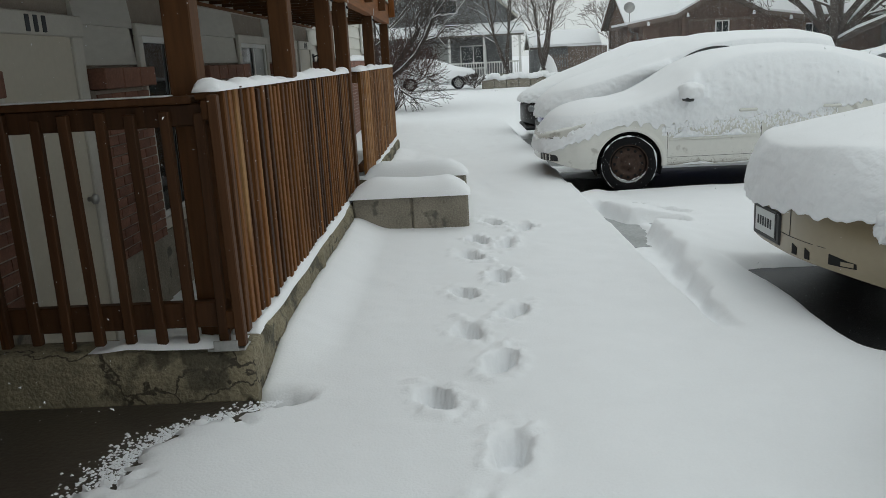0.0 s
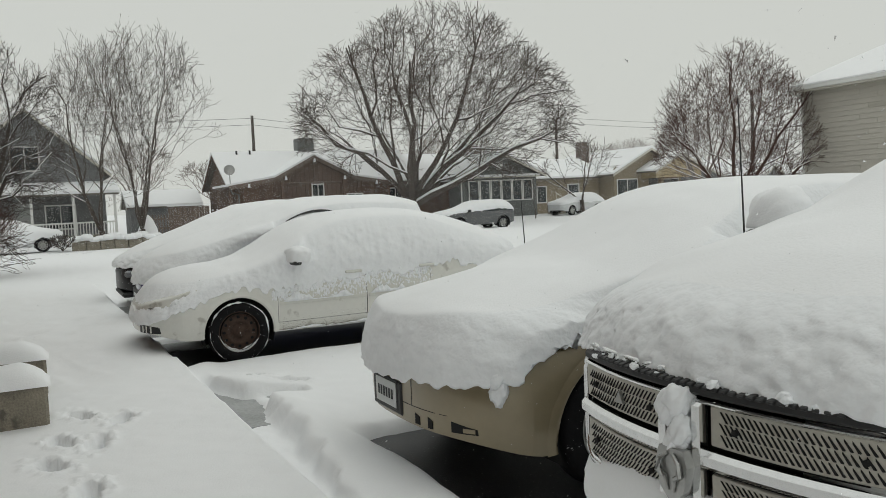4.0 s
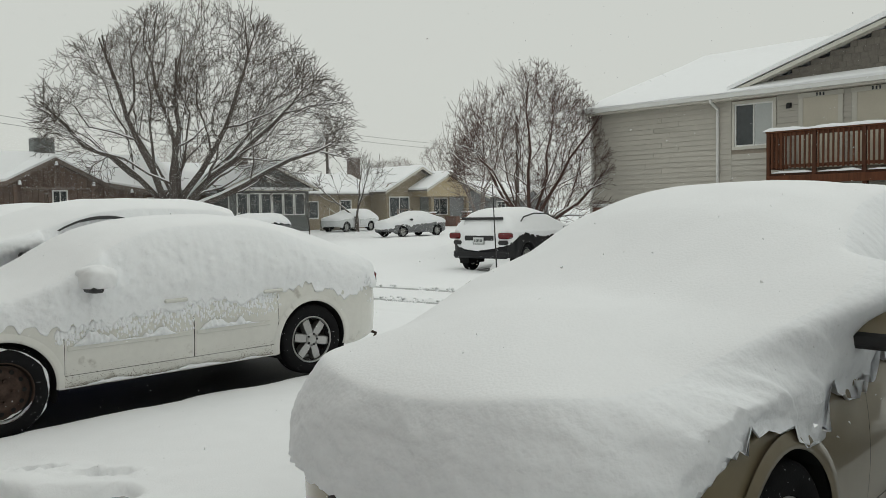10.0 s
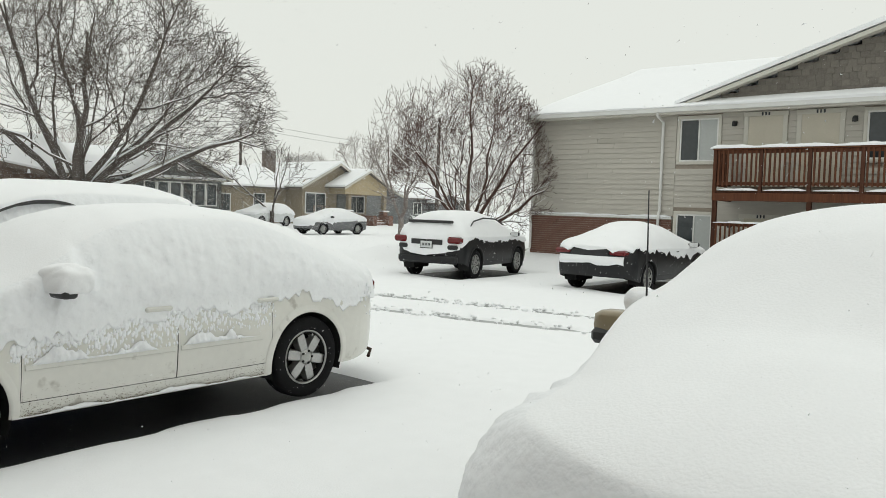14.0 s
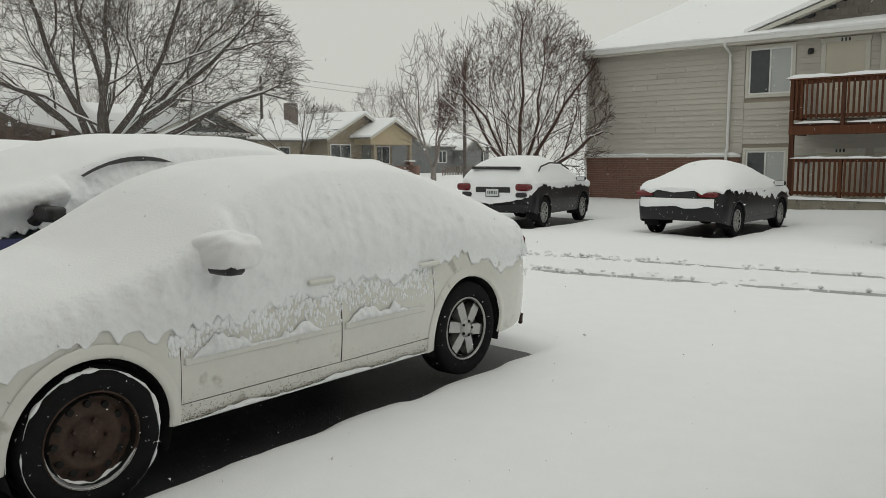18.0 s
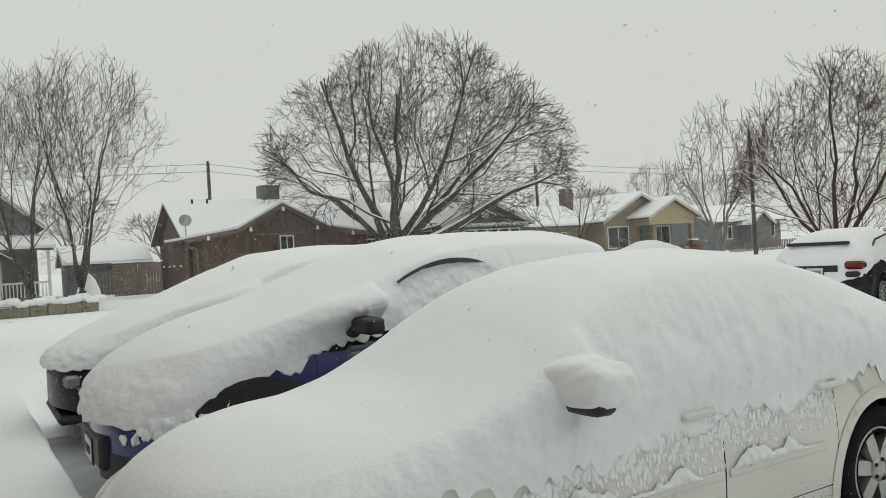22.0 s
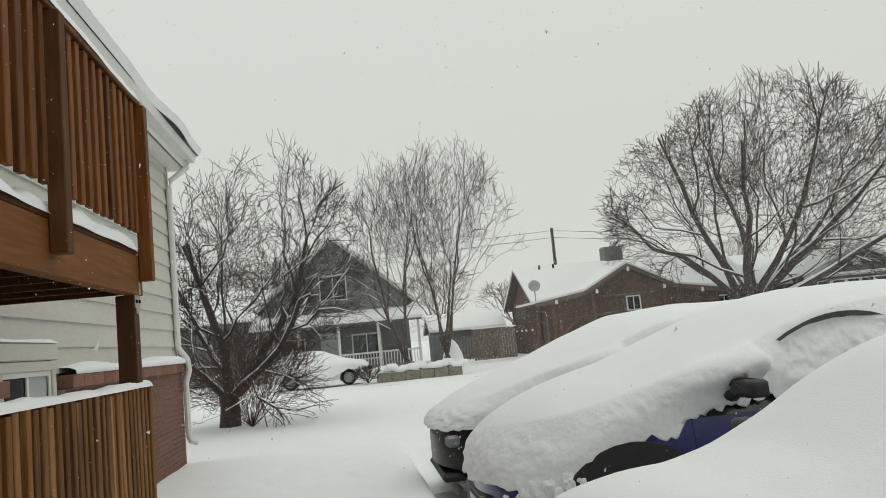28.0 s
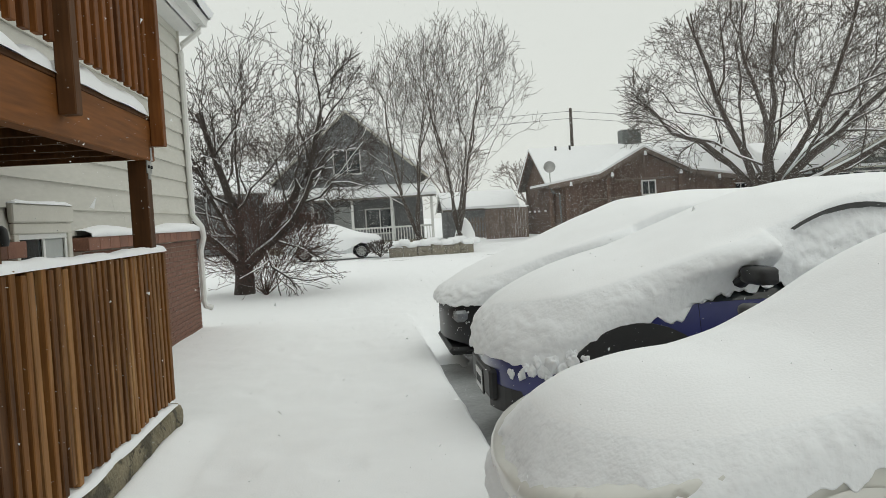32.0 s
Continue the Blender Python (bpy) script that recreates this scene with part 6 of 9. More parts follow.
def side_mirror(root, x, y, z, s, material, low=0.0, cap=True, size=1.0, boxy=3.0):
    """A door mirror on the side s (-1 or 1), with its own snow."""
    g = Geo()
    bm = bmesh.new()
    bmesh.ops.create_icosphere(bm, subdivisions=3, radius=1)
    for v in bm.verts:
        a, b, e = v.co
        k = 1 / (abs(a) ** boxy + abs(b) ** boxy + abs(e) ** boxy) ** (1 / boxy)
        v.co = (a * (0.075 if boxy < 4 else 0.055) * k, b * 0.125 * k, e * 0.06 * k)
        if v.co.x > 0.03:
            v.co.x = 0.03
        v.co.z = max(v.co.z, -0.06)
    me = bpy.data.meshes.new("mirror")
    bm.to_mesh(me)
    bm.free()
    me.materials.append(material)
    me.polygons.foreach_set("use_smooth", [True] * len(me.polygons))
    ob = part("mirror", me, material, root)
    ob.matrix_basis = pose(x, y + s * 0.12 * size, z) @ Matrix.Diagonal((size, size, size * (0.72 if boxy > 6 else 1.0), 1))
    part("mirror_glass", Geo().box((0.028, -0.1, -0.05), (0.033, 0.1, 0.05), 0.002), CHROME, ob)
    part("mirror_base", Geo().tube([(-0.01, -s * 0.09, -0.02), (-0.02, -s * 0.17, -0.07)], [0.03, 0.04], 8), PLASTIC, ob)
    return ob


def mirror_snow(m, x, y, z, seed, sx=0.12, sy=0.19, sz=0.12, under=-0.35):
    bm = bmesh.new()
    bmesh.ops.create_icosphere(bm, subdivisions=4, radius=1)
    for v in bm.verts:
        a, b, e = v.co
        k = (1 + 0.10 * float(fbm(a * 2 + seed, b * 2 + e * 1.7, seed, 3))) / (abs(a) ** 2.6 + abs(b) ** 2.6 + abs(e) ** 2.6) ** (1 / 2.6)
        if b * y < 0:
            b *= 1.2
        v.co = (a * sx * k, b * sy * k, max(e * k, under) * sz)
    me = bpy.data.meshes.new("mirror_snow")
    bm.to_mesh(me)
    bm.free()
    me.materials.append(SNOW)
    me.polygons.foreach_set("use_smooth", [True] * len(me.polygons))
    ob = new("mirror_snow", me)
    ob.matrix_basis = m @ pose(x, y, z)
    return tagged(ob, "mound of snow on a car mirror", "snow", "snow on the mirrors", "stuff")


def plate(root, x, y, z, label="licence plate in a dark frame", turn=0, dark=True):
    p = part("licence_plate", Geo().box((-0.006, -0.152, -0.076), (0.0, 0.152, 0.076), 0.003), PLATE_MAT, root, label)
    p.matrix_basis = pose(x, y, z, 0, 0, turn)
    if dark:
        part("plate_frame", Geo().box((-0.001, -0.17, -0.094), (0.012, 0.17, 0.094), 0.006), PLASTIC, p)
    for k in range(6):
        part("plate_bar", Geo().box((-0.009, -0.11 + k * 0.04, -0.03), (-0.006, -0.088 + k * 0.04, 0.03), 0.001), INK, p)
    return p


def antenna(root, x, y, z, h, lean=0.0):
    return part("antenna", Geo().tube([(x, y, z - 0.05), (x + lean * 0.5, y, z + h / 2), (x + lean, y, z + h)], [0.006, 0.004, 0.0025], 6), PLASTIC, root, "thin black whip antenna")


def finish_car(root, c, styles):
    for k, wx in enumerate(c["wheels"]):
        for s in (-1, 1):
            wheel(root, wx, s * (c["W"] / 2 - 0.115), c.get("hubs", (c["r"], c["r"]))[k], c["r"], styles[k], s)


GROUND_Z = -0.05


def lot_car(name, key, label, c, styles):
    nx, cy, ln, w = (LOT.get(key) or FAR_LOT.get(key))[:4]
    m = pose(nx, cy, GROUND_Z + c.get("lift", 0.0))
    root = thing(name, m, label, "car", "parked cars")
    made = car_body(root, c)
    finish_car(root, c, styles)
    return root, made, m

def nose_patch(c, y0, y1, z0, z1, off, cut=0.0):
    """A piece that lies on the rounded nose of a car, off outside it."""
    g, n = Geo(), 8
    for i in range(n + 1):
        y = y0 + (y1 - y0) * i / n
        x = c["nose"] * (1 - (1 - min(1.0, abs(y) / (c["W"] / 2 * 0.985)) ** 2.8) ** (1 / 2.8)) - off
        e = cut * (1 - i / n)
        g.v += [(x, y, z0), (x, y, z1 - e), (x + 0.05, y, z1 - e), (x + 0.05, y, z0)]
    g.f = [(4 * i + j, 4 * i + (j + 1) % 4, 4 * i + 4 + (j + 1) % 4, 4 * i + 4 + j) for i in range(n) for j in range(4)] + [(0, 1, 2, 3), tuple(4 * n + j for j in (3, 2, 1, 0))]
    return g


# the cream sedan
CREAM = dict(L=4.75, W=1.80, sill=0.24, belt=0.90, roof=1.42, r=0.335, wheels=(0.99, 3.70), hubs=(0.285, 0.335), nose=0.75, tail=0.62, paint=PAINT_CREAM, lift=0.025,
             top=[(0, 0.60), (0.1, 0.68), (0.5, 0.80), (1.15, 0.92), (1.35, 0.97), (2.05, 1.36), (2.5, 1.42), (3.1, 1.40), (3.75, 1.16), (4.1, 1.03), (4.6, 0.98), (4.75, 0.85)],
             doors=(1.42, 2.48, 3.32), glass=(1.3, 4.0), seed=3, wing=(1.70, 1.12, 0.10), wing_h=0.17, gap=0.05, drip=0.03, blotch=0.3, lip=0.035, plan=3.1, under=0.06, far_drop=[(0, 0.09), (4, 0.09)], far_wing=0.0, thick=0.006, droop=0.3, soft=26,
             snow=[(-0.06, 0.64), (0.0, 0.68), (0.08, 0.77), (0.2, 0.88), (0.4, 0.965), (0.65, 1.01), (0.9, 1.02), (1.18, 1.075), (1.43, 1.20), (1.68, 1.355), (1.9, 1.455), (2.2, 1.525), (2.6, 1.555), (3.0, 1.56), (3.4, 1.525), (3.9, 1.42), (4.3, 1.28), (4.6, 1.16), (4.8, 1.0)],
             hem=[(-0.1, 0.47), (0.1, 0.48), (0.35, 0.57), (0.6, 0.67), (0.99, 0.77), (1.2, 0.74), (1.3, 0.68), (1.4, 0.66), (1.6, 0.71), (2.0, 0.76), (2.3, 0.80), (2.9, 0.83), (3.3, 0.84), (3.7, 0.86), (4.0, 0.80), (4.2, 0.74), (4.6, 0.80), (4.8, 0.80)],
             side=0.03, clot=1.0, res=260, rows=36, ragged=1.2, edge=0.0, ends=(0.16, 4.66),
             crease=[(0.1, 0.52, 0.74), (0.3, 0.66, 0.80), (0.66, 0.78, 0.87), (1.09, 0.82, 0.95), (1.5, 0.82, 1.09), (1.72, 0.80, 1.22), (1.88, 0.74, 1.33), (2.16, 0.68, 1.44), (2.45, 0.645, 1.485), (3.0, 0.63, 1.48),
                     (3.4, 0.65, 1.42), (3.9, 0.70, 1.24), (4.3, 0.72, 1.10), (4.7, 0.66, 0.98)])
cream, cm, M = lot_car("cream_sedan", "cream", "cream four-door sedan deep under snow, one bare steel wheel", CREAM, ("steel", "six"))
snow_shell(M, CREAM, "thick smooth snow blanket on the cream sedan")
for s in (-1, 1):
    side_mirror(cream, 1.62, s * 0.87, 1.035 if s < 0 else 0.98, s, PLASTIC, size=1.05, boxy=4.5)
    if s < 0:
        mirror_snow(M, 1.65, s * 0.98, 1.075, 4 + s, 0.13, 0.19, 0.105, -0.62)
part("indicator", Geo().box((0.34, -0.858, 0.608), (0.38, -0.838, 0.618), 0.004), LAMP_AMBER, cream, "broken orange indicator")
part("tail_lamp", Geo().box((4.50, -0.755, 0.76), (4.64, -0.60, 0.93), 0.03), LAMP_RED, cream, "red tail lamp")
for a, b in ((1.44, 2.46), (2.50, 3.22)):
    for s in (-1, 1):
        part("rub_strip", Geo().box((a, s * 0.906 - 0.006, 0.535), (b, s * 0.906 + 0.006, 0.575), 0.005), PAINT_CREAM, cream, "body-coloured rubbing strip")
for hx in (2.33, 3.27):
    part("door_handle", Geo().box((hx - 0.11, -0.918, 0.825), (hx + 0.10, -0.89, 0.86), 0.012), PAINT_CREAM, cream)
part("tow_bracket", Geo().tube([(4.55, -0.7, 0.30), (4.62, -0.72, 0.27), (4.56, -0.75, 0.22)], 0.018, 6), STEEL_RUST, cream)
part("fog_grille", nose_patch(CREAM, -0.72, -0.40, 0.335, 0.425, 0.005, 0.02), PLASTIC, cream, "black fog lamp opening")
for q in (-0.62, -0.55, -0.48):
    part("grille_rib", nose_patch(CREAM, q - 0.008, q + 0.008, 0.34, 0.41, 0.009), PAINT_CREAM, cream)
part("bumper_seam", nose_patch(CREAM, -0.84, -0.60, 0.60, 0.606, 0.003), DARK, cream)
antenna(cream, 4.2, 0.3, 1.1, 0.3, 0.05)


def strip_snow(m, x0, x1, y, z, h, seed, label):
    """Loose snow caught on a ledge of the bodywork."""
    g, n = Geo(), 150
    for i in range(n + 1):
        x = x0 + (x1 - x0) * i / n
        e = min(1.0, 6 * min(i, n - i) / n)
        k = h * e * max(0.12, 0.60 + 0.65 * float(fbm(x * 5.3, 0.1, seed)) + 0.4 * float(vnoise(x * 23, 0.4, seed)))
        for a in np.linspace(-0.25, math.pi * 0.95, 8):
            wob = 1 + 0.35 * float(vnoise(x * 24, a * 2.2, seed + 2)) + 0.35 * float(vnoise(x * 60, a * 4, seed + 3))
            g.v.append((x, y - (0.012 + 0.35 * k) * max(0.0, math.sin(a)) * wob, z + k * (0.5 - 0.5 * math.cos(a)) * 1.0))
    g.f = ring_faces(n + 1, 8)
    ob = new("ledge_snow", g.mesh("ledge_snow", SNOW_ROUGH, True))
    ob.matrix_basis = m
    return tagged(ob, label, "snow", "snow on the car ledges", "stuff")


strip_snow(M, 1.40, 3.22, -0.885, 0.25, 0.03, 15, "dirty snow along the sill")
strip_snow(M, 1.47, 2.32, -0.905, 0.565, 0.095, 5, "clotted snow on the door rubbing strip")
strip_snow(M, 2.52, 3.16, -0.905, 0.57, 0.075, 9, "clotted snow on the rear door strip")


def clots(m, x0, x1, y, z0, z1, count, seed, label, r=(0.006, 0.02), side=-1, hem=None, car=None):
    """Many small clots of snow stuck to the side of a car, fewer towards the bottom."""
    rnd, g = random.Random(seed), Geo()
    bm = bmesh.new()
    bmesh.ops.create_icosphere(bm, subdivisions=1, radius=1)
    base = [v.co.copy() for v in bm.verts]
    faces = [tuple(v.index for v in f.verts) for f in bm.faces]
    bm.free()
    for k in range(count):
        u = rnd.random() ** 1.7
        x, s = rnd.uniform(x0, x1), rnd.uniform(*r) * (1.1 - 0.6 * u)
        zt = float(hem(x)) + 0.01 if hem else z1
        z = zt - (zt - z0) * u
        yy = -car["W"] / 2 * float(body_share(car, z)) if car else y
        long = rnd.uniform(0.9, 2.6)
        g.add([(x + a * s * rnd.uniform(0.8, 1.2), yy + side * (b * s * 0.35), z + e * s * long) for a, b, e in base], faces)
    ob = new("snow_clots", g.mesh("snow_clots", SNOW_ROUGH, True))
    ob.matrix_basis = m
    return tagged(ob, label, "snow", "clots on the cars", "stuff")


clots(M, 1.36, 2.48, -0.903, 0.58, 0.90, 620, 3, "small clots of snow on the cream front door", (0.006, 0.019), hem=curve(CREAM["hem"], 0.03), car=CREAM)
clots(M, 2.48, 3.35, -0.903, 0.64, 0.92, 430, 4, "small clots of snow on the cream rear door", (0.006, 0.019), hem=curve(CREAM["hem"], 0.03), car=CREAM)
clots(M, 3.9, 4.45, -0.88, 0.62, 0.9, 110, 5, "small clots of snow on the cream rear wing", (0.006, 0.018))
clots(M, 0.35, 0.62, -0.84, 0.52, 0.66, 60, 6, "small clots of snow on the cream front wing", (0.006, 0.018))
g, rnd = Geo(), random.Random(8)
for k in range(2200):
    u = rnd.random() ** 3
    x, z = rnd.uniform(1.36, 3.26), 0.255 + 0.16 * u
    w = (z - 0.24) / 0.66
    y = -0.90 * (0.93 + 0.07 * math.sin(math.pi * (0.12 + w * 0.8)) ** 0.7) - 0.0025
    r = rnd.uniform(0.001, 0.0033) * (1.2 - 0.7 * u)
    g.add([(x - r * 1.5, y, z), (x, y - 0.0015, z + r), (x + r * 1.7, y, z), (x, y, z - r * rnd.uniform(0.6, 1.2))], [(0, 1, 3), (1, 2, 3)])
ob = new("mud_spatter", g.mesh("mud_spatter", MUD))
ob.matrix_basis = M
tagged(ob, "brown mud spattered along the cream doors", "mud", "", "stuff")

# the gold sedan
GOLD = dict(L=5.15, W=1.86, sill=0.27, belt=0.93, roof=1.46, r=0.37, wheels=(0.94, 3.86), nose=0.80, tail=0.7, paint=PAINT_GOLD, gap=0.05,
            top=[(0, 0.66), (0.1, 0.72), (0.5, 0.85), (1.3, 0.97), (1.55, 1.02), (2.3, 1.40), (2.8, 1.46), (3.4, 1.45), (4.1, 1.20), (4.5, 1.08), (5.0, 1.03), (5.15, 0.9)],
            doors=(1.72, 2.80, 3.70), glass=(1.45, 4.4), seed=11,
            snow=[(-0.07, 0.96), (0.0, 1.01), (0.12, 1.06), (0.35, 1.125), (0.7, 1.19), (1.1, 1.24), (1.4, 1.36), (1.8, 1.575), (2.2, 1.695), (2.8, 1.725), (3.6, 1.72), (4.3, 1.70), (4.8, 1.45), (5.2, 1.15)],
            hem=[(-0.1, 0.67), (0.12, 0.69), (0.3, 0.72), (0.45, 0.81), (0.6, 0.88), (0.75, 0.91), (0.95, 0.89), (1.12, 0.81), (1.22, 0.80), (1.32, 0.94), (1.5, 0.88), (1.75, 0.89), (1.9, 0.98), (2.1, 0.94), (2.6, 0.88), (3.4, 0.78), (4.2, 0.84), (5.1, 0.8)],
            side=0.05, clot=1.0, res=230, rows=36, ends=(0.0, 5.02), edge=0.0, soft=8, far_wing=0.0, lip=0.08, bow=0.52, ragged=0.9, drip=0.05, wing=(1.64, 1.28, 0.24), far_drop=[(1.2, 0), (1.7, 0.07), (2.0, 0.0)],
            crease=[(-0.05, 0.69, 1.02), (0.25, 0.69, 1.02), (0.66, 0.71, 1.055), (1.0, 0.79, 1.14), (1.4, 0.87, 1.28), (1.65, 0.85, 1.37), (1.9, 0.77, 1.47), (2.3, 0.68, 1.59), (2.8, 0.64, 1.655), (3.6, 0.64, 1.66),
                    (4.3, 0.66, 1.56), (4.8, 0.70, 1.32), (5.1, 0.70, 1.12)])
gold, gm, M = lot_car("gold_sedan", "gold", "gold four-door sedan under deep snow with bare bumper and alloy wheels", GOLD, ("ten", "ten"))
snow_shell(M, GOLD, "deep sculpted snow blanket on the gold sedan")
for s in (-1, 1):
    side_mirror(gold, 1.54, s * (0.90 if s < 0 else 0.80), 1.13, s, PAINT_GOLD, size=1.15, boxy=5.0)
    part("mirror_band", Geo().box((1.463, s * (1.038 if s < 0 else 0.938) - 0.14, 1.05), (1.58, s * (1.038 if s < 0 else 0.938) + 0.14, 1.118), 0.018), PLASTIC, gold, "black lower half of the mirror")
    if s > 0:
        mirror_snow(M, 1.66, s * (0.96 if s < 0 else 0.93), 1.215 if s < 0 else 1.22, 14 + s, 0.105 if s < 0 else 0.075, 0.135 if s < 0 else 0.07, 0.10 if s < 0 else 0.075, -0.45)
plate(gold, -0.012, 0.12, 0.50, "white licence plate with dark marks in a black bracket")
part("plate_bracket", Geo().box((-0.01, -0.10, 0.38), (0.05, 0.34, 0.60), 0.02), PLASTIC, gold, "black plastic plate bracket")
part("headlight", Geo().box((0.16, 0.55, 0.60), (0.34, 0.80, 0.72), 0.03), LAMP_CLEAR, gold)

for y0, y1 in ((-0.31, -0.24), (-0.43, -0.37)):
    part("bumper_slot", nose_patch(GOLD, y0 + 0.01, y1 - 0.01, 0.385, 0.445, 0.003, 0.015), DARK, gold)
part("bumper_seam", nose_patch(GOLD, -0.80, -0.05, 0.478, 0.481, 0.002), DARK, gold)
part("bumper_seam", nose_patch(GOLD, -0.215, -0.211, 0.48, 0.64, 0.002), PLASTIC, gold)
fog = part("fog_lamp", nose_patch(GOLD, -0.70, -0.56, 0.395, 0.455, 0.003, 0.03), DARK, gold, "fog lamp in a dark recess")
part("lens", nose_patch(GOLD, -0.69, -0.63, 0.402, 0.425, 0.005), PAINT_GOLD, fog)
antenna(gold, 1.50, 0.83, 1.0, 0.72, -0.04)
part("tail_lamp", Geo().box((5.0, -0.82, 0.7), (5.12, -0.6, 0.92), 0.03), LAMP_RED, gold)

# the silver-white sport utility with the big grille
SUVC = dict(L=5.0, W=1.95, sill=0.42, belt=1.15, roof=1.80, r=0.38, wheels=(0.98, 3.95), nose=0.55, tail=0.4, paint=PAINT_WHITE, kick=0.04,
            top=[(0, 1.12), (0.1, 1.15), (0.5, 1.17), (1.35, 1.24), (1.5, 1.28), (2.25, 1.74), (2.6, 1.80), (4.4, 1.80), (4.85, 1.72), (5.0, 1.2)],
            doors=(1.55, 2.65, 3.5), glass=(1.45, 4.8), seed=23,
            snow=[(-0.05, 1.20), (0.02, 1.26), (0.15, 1.35), (0.4, 1.45), (0.9, 1.54), (1.25, 1.66), (1.6, 1.84), (2.1, 2.06), (2.6, 2.17), (3.2, 2.20), (4.5, 2.18), (5.0, 1.8)],
            hem=[(-0.1, 1.12), (0.2, 1.11), (0.5, 1.02), (1.2, 1.0), (2.0, 0.9), (3.5, 0.9), (5.0, 1.0)],
            side=0.02, clot=0.85, chunk=0.8, soft=16, nq=150, res=200, rows=48, lip=0.05, far_drop=[(0, 0.05), (0.3, 0.10), (0.5, 0.045), (0.9, 0.05), (1.1, 0.08), (1.3, 0.12), (1.5, 0.145), (1.76, 0.21), (2.1, 0.24), (4.8, 0.23)], edge=0.0, ragged=0.6, bow=0.35, ends=(0.17, 4.85), belly=0.70,
            crease=[(0.1, 0.78, 1.31), (0.3, 0.79, 1.36), (0.5, 0.80, 1.41), (0.9, 0.82, 1.48), (1.3, 0.84, 1.60), (1.75, 0.84, 1.82), (2.2, 0.81, 1.98), (2.8, 0.79, 2.06), (4.5, 0.78, 2.04), (5.0, 0.75, 1.7)])
suv, sm, M = lot_car("silver_sport_utility", "suv", "silver-white sport utility under deep snow with a chrome cross-bar grille", SUVC, ("ten", "ten"))
snow_shell(M, SUVC, "deep snow blanket on the silver sport utility")
for s in (-1, 1):
    side_mirror(suv, 1.52, s * 0.96, 1.37, s, PLASTIC, size=1.2)
    mirror_snow(M, 1.54, s * 1.07, 1.49, 24 + s, 0.14, 0.14, 0.14)
antenna(suv, 1.15, 0.93, 1.26, 0.78, -0.03)


def bend(x, y):
    """How far the front of the sport utility falls back at y."""
    return x + 0.10 * (abs(y) / 0.64) ** 2.2


def bent(g):
    g.v = [(bend(x, y), y, z) for x, y, z in g.v]
    return g


def row_box(y0, y1, z0, z1, x0, x1, b=0.006, n=6):
    """A bar across the bent front, in short pieces joined end to end."""
    g, m = Geo(), 8
    sec = [(x0, z0 + b), (x0 + b, z0), (x1, z0), (x1, z1), (x0 + b, z1), (x0, z1 - b)]
    for i in range(n + 1):
        y = y0 + (y1 - y0) * i / n
        g.v += [(x, y, z) for x, z in sec]
    g.f = [(i * 6 + j, i * 6 + (j + 1) % 6, (i + 1) * 6 + (j + 1) % 6, (i + 1) * 6 + j) for i in range(n) for j in range(6)]
    g.f += [tuple(range(6)), tuple(n * 6 + j for j in reversed(range(6)))]
    return bent(g)


SLOT = Geo().add([(0, 0.008, -0.0155), (0, -0.014, 0.0155), (0, -0.0075, 0.0155), (0, 0.0145, -0.0155), (0.006, 0.008, -0.0155), (0.006, -0.014, 0.0155), (0.006, -0.0075, 0.0155), (0.006, 0.0145, -0.0155)],
                 [(0, 1, 2, 3), (4, 7, 6, 5), (0, 4, 5, 1), (1, 5, 6, 2), (2, 6, 7, 3), (3, 7, 4, 0)]).mesh("slot", DARK)


def perforated(parent, y0, y1, z0, z1, x, rows, flip):
    """A grille insert of slanted slots in a brushed plate."""
    p = part("grille_insert", row_box(y0, y1, z0, z1, x, x + 0.012, 0.003), GRILLE_PLATE, parent, "brushed metal grille insert with slanted slots")
    part("insert_shadow", row_box(y0 - 0.008, y1 + 0.008, z0 - 0.008, z1 + 0.008, x + 0.012, x + 0.016, 0.001), DARK, parent)
    cols = int((y1 - y0 - 0.035) / 0.0185)
    h = (z1 - z0 - 0.016) / rows
    for a in range(rows):
        for b in range(cols):
            y, z = y0 + 0.022 + b * 0.0185 + 0.004 * (a % 2), z0 + 0.008 + (a + 0.5) * h
            ob = new("slot", SLOT)
            ob.parent = p
            ob.matrix_basis = pose(bend(x - 0.002, y), y, z) @ Matrix.Diagonal((1, flip, h / 0.036, 1))
    for yy in (y0 + 0.05, y1 - 0.09):
        zz = (z0 + z1) / 2
        part("grille_clip", Geo().tube([(bend(x - 0.012, yy), yy, zz), (bend(x, yy), yy, zz)], 0.009, 8), DARK, p)
    return p


def loop_tube(hw, z0, z1, x, r, cr):
    """A closed bar along a rounded rectangle."""
    pts = []
    for cy, cz, a0 in ((hw - cr, z1 - cr, 0), (-hw + cr, z1 - cr, 90), (-hw + cr, z0 + cr, 180), (hw - cr, z0 + cr, 270)):
        pts += [(x, cy + cr * math.cos(radians(a0 + 15 * k)), cz + cr * math.sin(radians(a0 + 15 * k))) for k in range(7)]
    full = []
    for k, p in enumerate(pts):
        q = pts[(k + 1) % len(pts)]
        n = max(1, int(abs(q[1] - p[1]) / 0.08))
        full += [tuple(p[i] + (q[i] - p[i]) * u / n for i in range(3)) for u in range(n)]
    return bent(Geo().tube(full + full[:2], r, 8, False))


